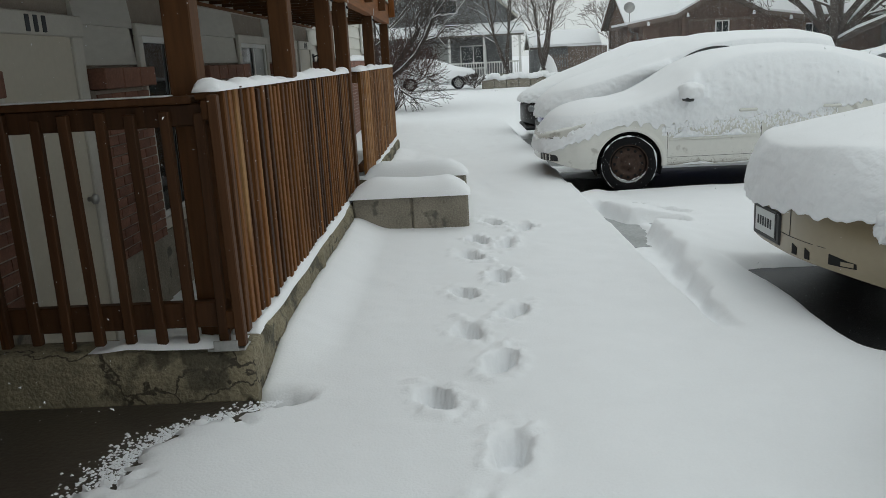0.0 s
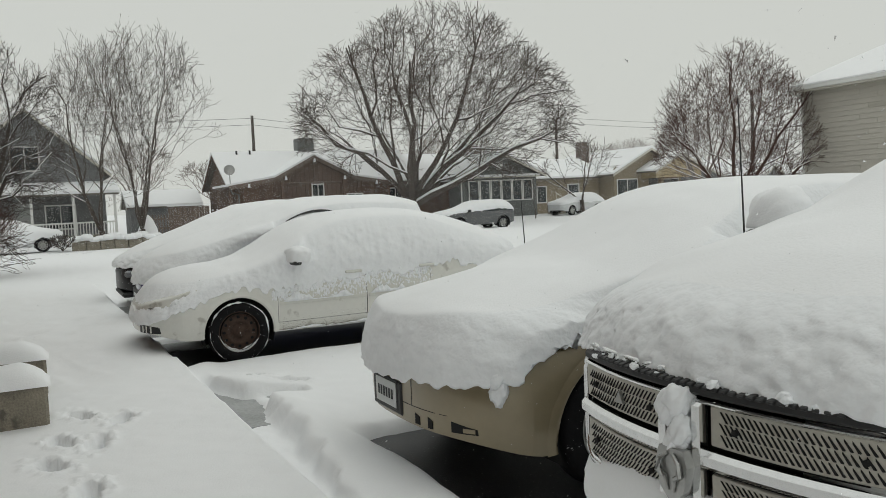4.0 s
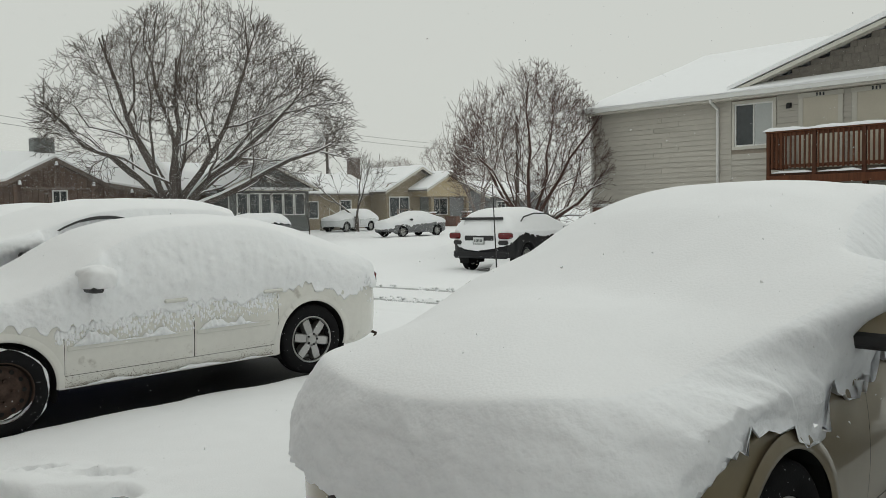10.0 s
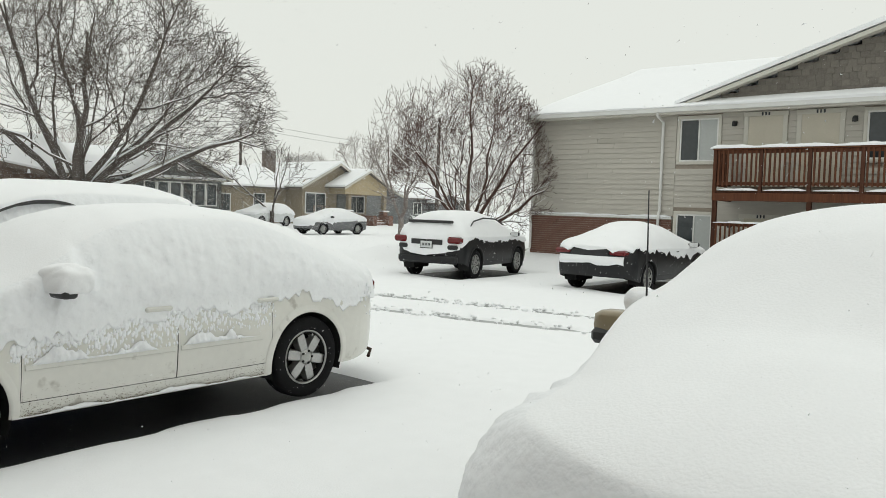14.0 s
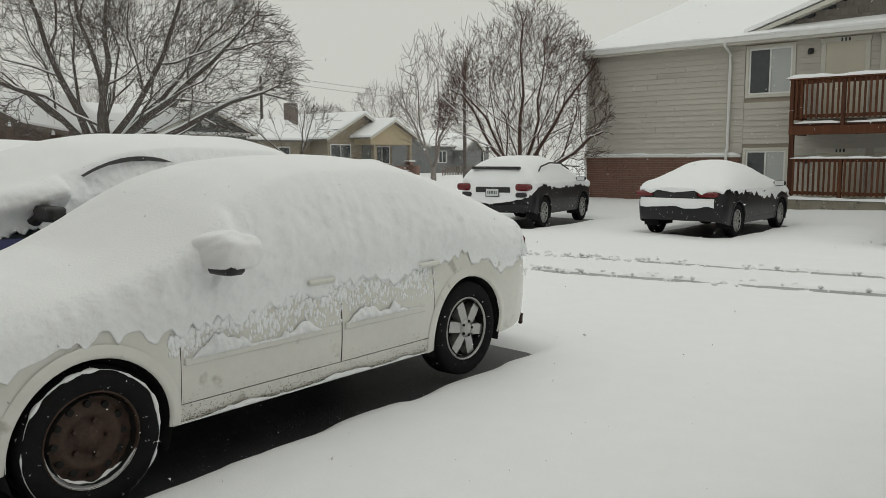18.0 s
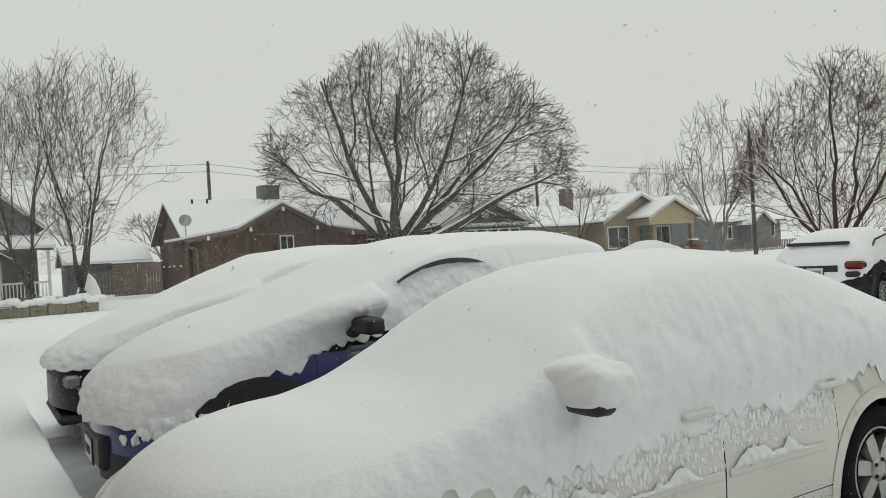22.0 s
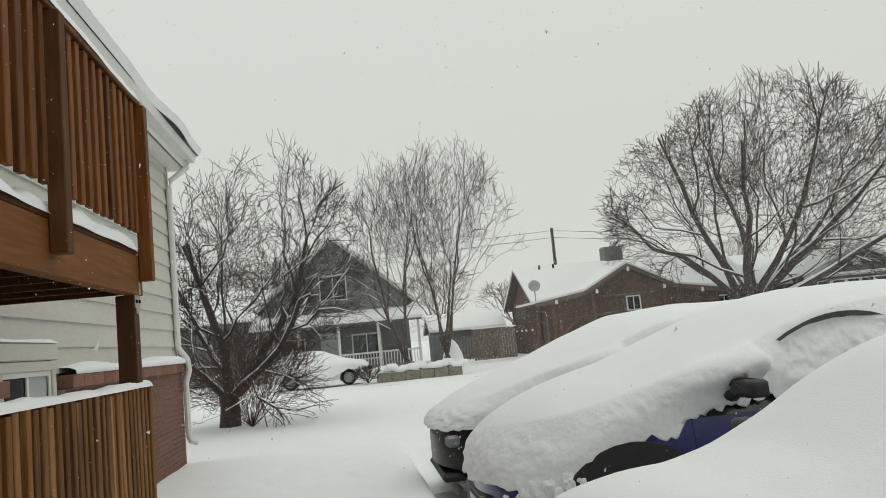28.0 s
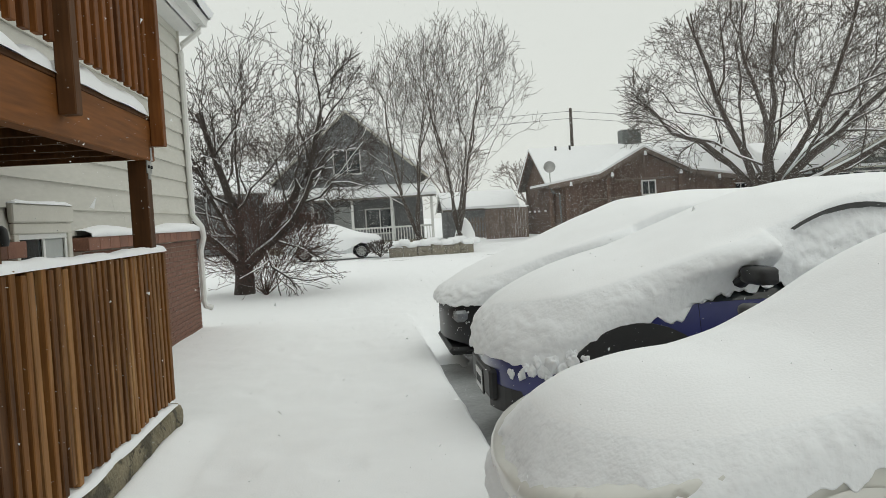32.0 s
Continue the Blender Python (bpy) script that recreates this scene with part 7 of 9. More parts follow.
gr = part("grille", loop_tube(0.64, 0.757, 1.130, -0.045, 0.017, 0.075), CHROME, suv, "wide chrome grille with cross bars", True)
part("grille_back", row_box(-0.635, 0.635, 0.76, 1.14, -0.025, 0.02, 0.01), DARK, gr)
gr.matrix_basis = pose(0, 0.07, -0.05) @ Matrix.Diagonal((1, 0.94, 1, 1))
part("grille_gasket", loop_tube(0.672, 0.730, 1.165, -0.025, 0.010, 0.085), PLASTIC, gr, "black rubber seal round the grille", True)
part("grille_top_bar", row_box(-0.60, 0.60, 1.098, 1.110, -0.066, -0.02, 0.004), CHROME, gr)
rib = Geo().box((-0.005, -0.017, -0.016), (0.006, 0.017, 0.016), 0.003).mesh("rib", PLASTIC)
bar = part("radiator_bar", row_box(-0.60, 0.58, 1.122, 1.152, -0.074, 0.10, 0.008, 10), PLASTIC, gr, "dark ribbed bar above the grille")
for k in range(34):
    y = -0.53 + 0.0305 * k
    ob = new("rib", rib)
    ob.parent = bar
    ob.matrix_basis = pose(bend(-0.058, y), y, 1.152, 0, 80, 0) @ Matrix.Diagonal((1, 0.62, 1.3, 1))
for s in (-1, 1):
    y0, y1 = (0.105, 0.60) if s > 0 else (-0.60, -0.105)
    perforated(gr, y0, y1, 0.985, 1.098, -0.058, 3, s)
    perforated(gr, y0, y1, 0.785, 0.905, -0.058, 4, s)
    part("grille_bar", row_box(y0 - 0.03, y1 + 0.02, 0.918, 0.972, -0.082, -0.045, 0.014), CHROME, gr, "chrome cross bar")
for y in (-0.088, 0.056):
    part("grille_bar", row_box(y, y + 0.032, 0.765, 1.105, -0.085, -0.045, 0.010, 3), CHROME, gr, "chrome upright bar")
part("grille_trim", row_box(0.10, 0.60, 1.158, 1.176, -0.045, 0.05, 0.005), CHROME, gr, "bright strip above the ribbed bar")
part("badge", Geo().prism([(0.30, 1.02), (0.345, 1.02), (0.3225, 1.06)], 0, bend(-0.072, 0.32), bend(-0.06, 0.32)), METAL, gr, "small plain triangular badge")
g = Geo().prism([(0.0, 0.80), (0.05, 0.845), (0.066, 0.92), (0.05, 0.965), (-0.05, 0.965), (-0.066, 0.92), (-0.05, 0.845)], 0, -0.115, -0.08)
bd = part("badge", g, ALLOY, gr, "chrome shield badge at the crossing")
for s in (-1, 1):
    part("badge_scroll", Geo().tube([(-0.118, s * 0.012, 0.95), (-0.126, s * 0.04, 0.93), (-0.126, s * 0.046, 0.895), (-0.122, s * 0.02, 0.88), (-0.118, s * 0.012, 0.84)], [0.005, 0.008, 0.010, 0.008, 0.004], 6), METAL, bd)
    part("headlight", Geo().box((0.20, s * 0.76 - 0.12, 0.86), (0.4, s * 0.76 + 0.08, 1.05), 0.04), LAMP_CLEAR, suv)


def fascia(name, prof, lumps, material, label):
    """The bumper or its snow, swept round the front of the sport utility."""
    g, n, m = Geo(), 60, len(prof)
    for i in range(n + 1):
        y = -0.96 + 1.92 * i / n
        back = 0.55 * (abs(y) / 0.97) ** 3.2
        for j, (x, z) in enumerate(prof):
            k = lumps * (float(fbm(y * 5, z * 7, 27)) * 0.022 + float(vnoise(y * 19, z * 17, 28)) * 0.012)
            ragged = 0.03 * float(fbm(y * 4, 0.5, 29)) * lumps if j >= m - 3 else 0
            g.v.append((x + back - k, y, z + ragged))
    g.f = ring_faces(n + 1, m)
    return part(name, g, material, suv, label, True) if name == "bumper" else g


fascia("bumper", [(0.06, 0.78), (-0.02, 0.74), (-0.10, 0.66), (-0.135, 0.60), (-0.14, 0.545), (-0.125, 0.535), (-0.13, 0.525), (-0.12, 0.44), (-0.07, 0.38), (0.05, 0.36)], 0, PAINT_WHITE, "silver painted front bumper")
ob = new("bumper_snow", fascia("snow", [(0.06, 0.80), (0.0, 0.795), (-0.06, 0.77), (-0.105, 0.72), (-0.135, 0.67), (-0.155, 0.62), (-0.155, 0.595), (-0.138, 0.575)], 1, None, "").mesh("bumper_snow", SNOW, True))
ob.matrix_basis = M
tagged(ob, "smooth snow sloping over the front bumper", "snow", "snow on the car ledges", "stuff")


def clump(m, x, y, z, r, seed, flat=0.8):
    """A ragged lump of stuck snow."""
    bm = bmesh.new()
    bmesh.ops.create_icosphere(bm, subdivisions=4, radius=1)
    for v in bm.verts:
        a, b, e = v.co
        k = r * (1 + 0.30 * float(fbm(a * 1.5 + seed, b * 1.5 + e * 1.3, seed, 3)) + 0.10 * float(vnoise(a * 5 + seed, b * 5 + e * 4, seed)))
        v.co = (a * k, b * k, e * k * flat)
    me = bpy.data.meshes.new("snow_clump")
    bm.to_mesh(me)
    bm.free()
    me.materials.append(SNOW_ROUGH)
    me.polygons.foreach_set("use_smooth", [True] * len(me.polygons))
    ob = new("snow_clump", me)
    ob.matrix_basis = m @ pose(x, y, z)
    return tagged(ob, "ragged clump of snow stuck to a car", "snow", "clumps on the cars", "stuff")


for k, (y, z, r) in enumerate(((0.0, 1.045, 0.030), (0.03, 1.01, 0.034), (-0.015, 0.965, 0.03), (0.01, 0.925, 0.026), (0.20, 1.11, 0.020), (-0.12, 1.115, 0.022), (-0.34, 1.12, 0.026), (0.44, 1.10, 0.014))):
    clump(M, bend(-0.075, y), y + 0.07, z, r * (1.35 if k < 4 else 0.7), 40 + k, 1.15 if k < 4 else 0.8)
rnd = random.Random(5)
for k in range(36):
    y = rnd.uniform(-0.50, 0.60)
    clump(M, bend(-0.055, y - 0.07) + rnd.uniform(-0.012, 0.02), y, 1.108 + rnd.uniform(-0.006, 0.012), rnd.uniform(0.004, 0.010), 140 + k, 0.8)
clump(pose(LOT["gold"][0], LOT["gold"][1], GROUND_Z), 0.235, -0.81, 0.63, 0.055, 70, 1.3)
clump(pose(LOT["gold"][0], LOT["gold"][1], GROUND_Z), 0.245, -0.80, 0.70, 0.05, 71, 1.0)

# the blue hatchback
BLUE = dict(L=4.45, W=1.78, sill=0.26, belt=0.98, roof=1.53, r=0.315, wheels=(0.92, 3.5), nose=0.78, tail=0.4, paint=PAINT_BLUE,
            top=[(0, 0.66), (0.1, 0.74), (0.5, 0.90), (1.05, 1.02), (1.2, 1.06), (2.0, 1.46), (2.5, 1.53), (3.6, 1.50), (4.2, 1.36), (4.4, 1.05), (4.45, 0.9)],
            doors=(1.35, 2.40, 3.25), glass=(1.15, 4.3), seed=31, blotch=0.5, pane=0.04, wing=(1.76, 1.31, 0.27), wing_h=0.115, ends=(0.10, 4.40), edge=0.002,
            crease=[(0.1, 0.50, 0.93), (0.3, 0.66, 1.0), (0.48, 0.74, 1.07), (0.7, 0.76, 1.13), (1.05, 0.78, 1.22), (1.4, 0.80, 1.33), (1.65, 0.81, 1.38), (1.85, 0.79, 1.44), (2.15, 0.75, 1.53), (2.5, 0.72, 1.62),
                    (3.0, 0.71, 1.66), (4.0, 0.71, 1.63), (4.4, 0.68, 1.5)],
            snow=[(-0.06, 0.80), (0.02, 0.92), (0.12, 1.01), (0.26, 1.09), (0.45, 1.17), (0.7, 1.25), (1.1, 1.35), (1.56, 1.53), (1.84, 1.64), (2.15, 1.73), (2.6, 1.785), (3.0, 1.79), (3.9, 1.77), (4.4, 1.66), (4.5, 1.5)],
            hem=[(-0.1, 0.68), (0.15, 0.66), (0.3, 0.64), (0.45, 0.63), (0.65, 0.72), (0.8, 0.86), (0.95, 0.91), (1.22, 0.93), (1.32, 1.01), (1.7, 1.08), (2.0, 1.10), (3.0, 1.0), (4.5, 0.9)],
            side=0.04, clot=1.0, res=220, rows=36)
blue, bm_, M = lot_car("blue_hatchback", "blue", "dark blue hatchback under deep snow with black mirrors", BLUE, ("ten", "ten"))
snow_shell(M, BLUE, "deep snow blanket on the blue hatchback")
for s in (-1, 1):
    side_mirror(blue, 1.64, s * 0.98, 1.165, s, PLASTIC, size=1.3, boxy=7.0)
part("headlight", Geo().box((0.13, -0.60, 0.56), (0.30, -0.46, 0.68), 0.03), LAMP_CLEAR, blue)
for wx in BLUE["wheels"]:
    g = Geo()
    for k in range(19):
        a = math.pi * (1.06 - 1.12 * k / 18)
        for q in (0.385, 0.565):
            g.v += [(wx + q * math.cos(a), -0.896, 0.315 + q * math.sin(a)), (wx + q * math.cos(a), -0.84, 0.315 + q * math.sin(a))]
    g.f = [(4 * k + i, 4 * k + j, 4 * k + 4 + j, 4 * k + 4 + i) for k in range(18) for i, j in ((0, 2), (2, 3), (1, 0))]
    part("arch_trim", g, PLASTIC, blue, "black plastic wheel arch trim")
part("bumper_grille", Geo().box((-0.012, -0.45, 0.34), (0.08, 0.45, 0.56), 0.02), PLASTIC, blue, "black lower grille")
part("bumper_guard", nose_patch(BLUE, -0.80, -0.30, 0.28, 0.47, 0.006, 0.03), PLASTIC, blue, "black plastic bumper corner")
plate(blue, -0.02, 0.0, 0.42, "snowy licence plate", 0)
g = Geo()
pts = [(2.02 + 0.93 * u, -0.835 + 0.055 * math.sin(1.6 * u), 1.40 + 0.165 * math.sin(math.pi * min(1.0, 0.04 + u * 0.84)) ** 0.8 + 0.03 * u) for u in np.linspace(0, 1, 14)]
for k in range(14):
    g.v += [pts[k], (pts[k][0] + 0.015, pts[k][1] - 0.02, pts[k][2] - 0.010 - 0.026 * math.sin(math.pi * k / 13) * (1 + 0.6 * float(vnoise(k * 0.9, 0, 5))))]
g.f = [(2 * k, 2 * k + 1, 2 * k + 3, 2 * k + 2) for k in range(13)]
part("window_edge", g, PLASTIC, blue, "black window edge showing through the snow")
for k, (x, y, z, r) in enumerate(((0.36, -0.83, 0.70, 0.05), (0.42, -0.85, 0.66, 0.045), (0.47, -0.86, 0.72, 0.05), (0.30, -0.80, 0.65, 0.04), (0.24, -0.76, 0.66, 0.035), (0.52, -0.87, 0.67, 0.035),
                                  (0.18, -0.70, 0.62, 0.03), (0.40, -0.85, 0.60, 0.03), (0.12, -0.62, 0.62, 0.03), (0.27, -0.78, 0.71, 0.035), (0.33, -0.82, 0.62, 0.028), (0.56, -0.88, 0.72, 0.03), (0.21, -0.73, 0.68, 0.03))):
    clump(M, x, y, z - 0.06, r, 80 + k, 1.25)
clots(M, 0.42, 0.75, -0.875, 0.50, 0.70, 90, 12, "small clots of snow on the blue front wing", (0.008, 0.022))

# the black car beyond
BLACK = dict(BLUE, pane=0.0, L=4.6, W=1.80, paint=PAINT_BLACK, seed=47, wheels=(0.95, 3.6),
             wing=(1.88, 1.29, 0.16), ends=(0.12, 4.55), crease=[(0.1, 0.52, 0.86), (0.3, 0.68, 0.94), (0.5, 0.75, 1.02), (0.77, 0.78, 1.12), (1.13, 0.80, 1.23), (1.62, 0.82, 1.35), (1.85, 0.82, 1.40), (2.05, 0.77, 1.48), (2.4, 0.72, 1.59), (3.0, 0.70, 1.65), (4.2, 0.70, 1.6), (4.6, 0.68, 1.4)],
             snow=[(-0.06, 0.75), (0.02, 0.86), (0.12, 0.94), (0.3, 1.04), (0.6, 1.16), (0.9, 1.27), (1.2, 1.38), (1.56, 1.53), (2.1, 1.72), (2.9, 1.80), (4.2, 1.76), (4.65, 1.5)],
             hem=[(-0.1, 0.77), (0.3, 0.77), (0.8, 0.84), (1.4, 0.86), (4.6, 0.85)])
black, bk, M = lot_car("black_crossover", "black", "black crossover under deep snow beside the blue hatchback", BLACK, ("ten", "ten"))
snow_shell(M, BLACK, "deep snow blanket on the black crossover")
for s in (-1, 1):
    side_mirror(black, 1.62, s * 0.9, 1.12, s, PLASTIC)
part("headlight", Geo().box((0.08, -0.74, 0.56), (0.26, -0.55, 0.68), 0.03), LAMP_CLEAR, black)
part("lower_lip", Geo().box((0.02, -0.7, 0.22), (0.3, 0.7, 0.30), 0.03), PLASTIC, black)


# ---- cars across the lot and on the street ----
def far_car(name, m, label, c, styles):
    root = thing(name, m, label, "car", "cars across the lot")
    car_body(root, c)
    finish_car(root, c, styles)
    return root


def turned(nx, cy, ln, z=GROUND_Z):
    """A car whose tail points to the camera's side: its nose lies at nx + ln."""
    return pose(nx + ln, cy, z, 0, 0, 180)


DSUV = dict(L=4.4, W=1.82, sill=0.30, belt=0.98, roof=1.50, r=0.345, wheels=(0.92, 3.55), nose=0.6, tail=0.32, paint=PAINT_BLACK, step=0.08,
            top=[(0, 0.80), (0.1, 0.88), (0.9, 1.0), (1.2, 1.05), (1.9, 1.44), (2.3, 1.50), (3.6, 1.48), (4.0, 1.38), (4.28, 1.02), (4.4, 0.92)],
            doors=(1.3, 2.35, 3.2), glass=(1.1, 4.3), seed=61,
            snow=[(-0.05, 0.95), (0.1, 1.06), (0.8, 1.16), (1.2, 1.26), (1.8, 1.52), (2.3, 1.61), (3.6, 1.60), (4.0, 1.56), (4.25, 1.35), (4.45, 1.02)],
            hem=[(-0.1, 0.85), (0.9, 0.92), (1.5, 0.93), (2.4, 0.90), (3.1, 0.92), (3.6, 0.98), (4.0, 0.92), (4.3, 0.72), (4.5, 0.62)],
            crown=0.22, soft=2.5, side=0.03, clot=0.7, tumble=0.25, res=90)
M = pose(19.35, 18.62, GROUND_Z, 0, 0, 189) @ Matrix.Diagonal((0.90, 1, 1, 1))
dsuv = far_car("dark_sport_utility", M, "dark compact sport utility half cleared of snow, red tail lamps", DSUV, ("ten", "ten"))
car_snow("dsuv", M, DSUV, "snow on roof and rear window of the dark sport utility")
for s in (-1, 1):
    part("tail_lamp", Geo().box((4.20, s * 0.72 - 0.20, 0.84), (4.435, s * 0.72 + 0.15, 0.99), 0.04), LAMP_RED, dsuv, "red tail lamp")
    part("lamp_trim", Geo().box((4.30, s * 0.66 - 0.12, 0.70), (4.445, s * 0.66 + 0.12, 0.80), 0.03), PLASTIC, dsuv)
    side_mirror(dsuv, 1.45, s * 0.9, 1.05, s, PAINT_BLACK)
part("wiper_slit", Geo().box((4.20, -0.58, 1.30), (4.325, 0.58, 1.365), 0.012), PLASTIC, dsuv, "black strip of rear window showing above the snow")
part("tailgate_trim", Geo().box((4.43, -0.42, 0.80), (4.455, 0.42, 0.92), 0.01), PLASTIC, dsuv, "dark strip across the tailgate")
plate(dsuv, 4.468, 0.0, 0.80, "rear licence plate", 180)
part("bumper_band", Geo().box((4.30, -0.80, 0.36), (4.44, 0.80, 0.56), 0.05), PAINT_BLACK, dsuv, "dark rear bumper")
g = Geo().tube([(1.75, 0.80, 1.28), (2.2, 0.765, 1.42), (2.9, 0.755, 1.44), (3.5, 0.77, 1.36), (3.75, 0.80, 1.22)], 0.018, 6)
part("window_edge", g, PLASTIC, dsuv, "black upper edge of the side windows")
for hx in (2.2, 3.05):
    part("door_handle", Geo().box((hx - 0.09, 0.90, 0.87), (hx + 0.09, 0.93, 0.90), 0.01), PLASTIC, dsuv)

DSED = dict(L=4.6, W=1.80, sill=0.25, belt=0.92, roof=1.38, r=0.325, wheels=(0.95, 3.65), nose=0.7, tail=0.5, paint=PAINT_BLACK, step=0.08,
            top=[(0, 0.66), (0.1, 0.74), (1.0, 0.93), (1.2, 0.97), (2.0, 1.33), (2.5, 1.38), (3.1, 1.36), (3.9, 1.10), (4.4, 1.04), (4.6, 0.9)],
            doors=(1.35, 2.4, 3.25), glass=(1.15, 4.1), seed=67,
            snow=[(-0.05, 0.85), (0.1, 0.95), (1.0, 1.10), (1.4, 1.24), (2.0, 1.46), (2.5, 1.51), (3.1, 1.50), (3.8, 1.28), (4.3, 1.13), (4.65, 0.98)],
            hem=[(-0.1, 0.75), (0.9, 0.86), (1.6, 0.80), (2.6, 0.84), (3.2, 0.86), (3.7, 0.92), (4.2, 0.95), (4.5, 0.965), (4.7, 0.965)],
            crown=0.24, soft=2.4, side=0.03, clot=0.7, tumble=0.3, res=90, ragged=1.5)
M = turned(*FAR_LOT["dark_sedan"][:3])
dsed = far_car("dark_sedan", M, "black sedan with snow on roof and boot, red tail lamps", DSED, ("ten", "ten"))
car_snow("dsed", M, DSED, "snow on roof and windows of the black sedan")
for s in (-1, 1):
    part("tail_lamp", Geo().box((4.38, s * 0.62 - 0.21, 0.80), (4.585, s * 0.62 + 0.17, 0.90), 0.03), LAMP_RED, dsed, "red tail lamp")
    side_mirror(dsed, 1.5, s * 0.88, 1.0, s, PAINT_BLACK)
part("boot_strip", Geo().box((4.50, -0.42, 0.775), (4.615, 0.42, 0.915), 0.02), PLASTIC, dsed, "dark strip between the tail lamps")
g = Geo()
for i in range(31):
    y = -0.74 + 1.48 * i / 30
    zb, bk = 0.60 + 0.05 * float(vnoise(y * 5, 0.3, 8)) + 0.10 * max(0.0, y - 0.5), 0.10 * (abs(y) / 0.75) ** 3
    for q in range(6):
        a = q / 5
        g.v.append((4.60 - bk + 0.045 * math.sin(math.pi * (0.15 + 0.75 * a)), y, zb + (0.775 - zb) * a))
g.f = ring_faces(31, 6)
part("bumper_snow", g, SNOW, dsed, "band of snow on the boot lid under the lamps", True)
for hx in (2.25, 3.1):
    part("door_handle", Geo().box((hx - 0.09, 0.89, 0.84), (hx + 0.09, 0.92, 0.875), 0.01), PLASTIC, dsed)

DTH = dict(DSUV, L=4.7, W=1.85, wheels=(0.95, 3.75), seed=71)
M = turned(*FAR_LOT["dark_third"][:3])
dth = far_car("dark_wagon", M, "dark wagon with snow on its roof at the lot's far side", DTH, ("ten", "ten"))
car_snow("dth", M, DTH, "snow on roof and sides of the dark wagon")
part("tail_lamp", Geo().box((4.44, 0.5, 0.82), (4.6, 0.8, 0.96), 0.03), LAMP_RED, dth)

WHITE = dict(DSED, paint=PAINT_WHITE, L=4.3, wheels=(0.85, 3.35), seed=73, ragged=0.5,
             top=[(0, 0.7), (0.1, 0.8), (0.9, 0.98), (1.2, 1.04), (1.9, 1.40), (2.4, 1.44), (3.3, 1.40), (3.9, 1.15), (4.2, 1.0), (4.3, 0.9)],
             snow=[(-0.05, 0.85), (0.1, 1.0), (0.9, 1.15), (1.3, 1.30), (1.9, 1.55), (2.5, 1.62), (3.3, 1.56), (3.9, 1.3), (4.2, 1.12), (4.35, 1.0)],
             hem=[(-0.1, 0.45), (0.85, 0.72), (1.5, 0.4), (2.6, 0.4), (3.35, 0.72), (4.4, 0.45)])
M = turned(-2.35, 44.6, 4.3, -0.02)
wh = far_car("white_hatchback", M, "white hatchback buried in snow at the far kerb", WHITE, ("ten", "ten"))
car_snow("wh", M, WHITE, "snow all over the white hatchback")
GSUV = dict(DSUV, paint=PAINT_GREY, seed=79, hem=[(-0.1, 0.9), (0.9, 1.0), (1.5, 1.05), (2.4, 1.1), (3.6, 1.1), (4.5, 1.0)])
M = pose(19.55, 39.6, -0.12)
gs = far_car("grey_sport_utility", M, "grey sport utility parked on the snowy street", GSUV, ("six", "six"))
car_snow("gs", M, GSUV, "snow on roof and bonnet of the grey sport utility")
for s in (-1, 1):
    side_mirror(gs, 1.45, s * 0.9, 1.05, s, PLASTIC)
SSED = dict(DSED, paint=PAINT_GREY, seed=83, hem=[(-0.1, 0.55), (0.9, 0.72), (1.5, 0.62), (2.6, 0.66), (3.3, 0.72), (3.7, 0.8), (4.2, 0.75), (4.7, 0.7)])
M = pose(30.3, 39.5, -0.05)
ss = far_car("street_sedan", M, "dark sedan with snow on its roof beside the street", SSED, ("ten", "ten"))
car_snow("ss", M, SSED, "snow on the dark street sedan")
for s in (-1, 1):
    side_mirror(ss, 1.5, s * 0.88, 1.0, s, PLASTIC)
PICK = dict(DSUV, paint=PAINT_WHITE, seed=89, L=4.6)
M = pose(33.3, 48.6, 0.05, 0, 0, 12)
pk = far_car("white_van", M, "white van covered in snow in a driveway", PICK, ("ten", "ten"))
car_snow("pk", M, PICK, "snow on the white van")


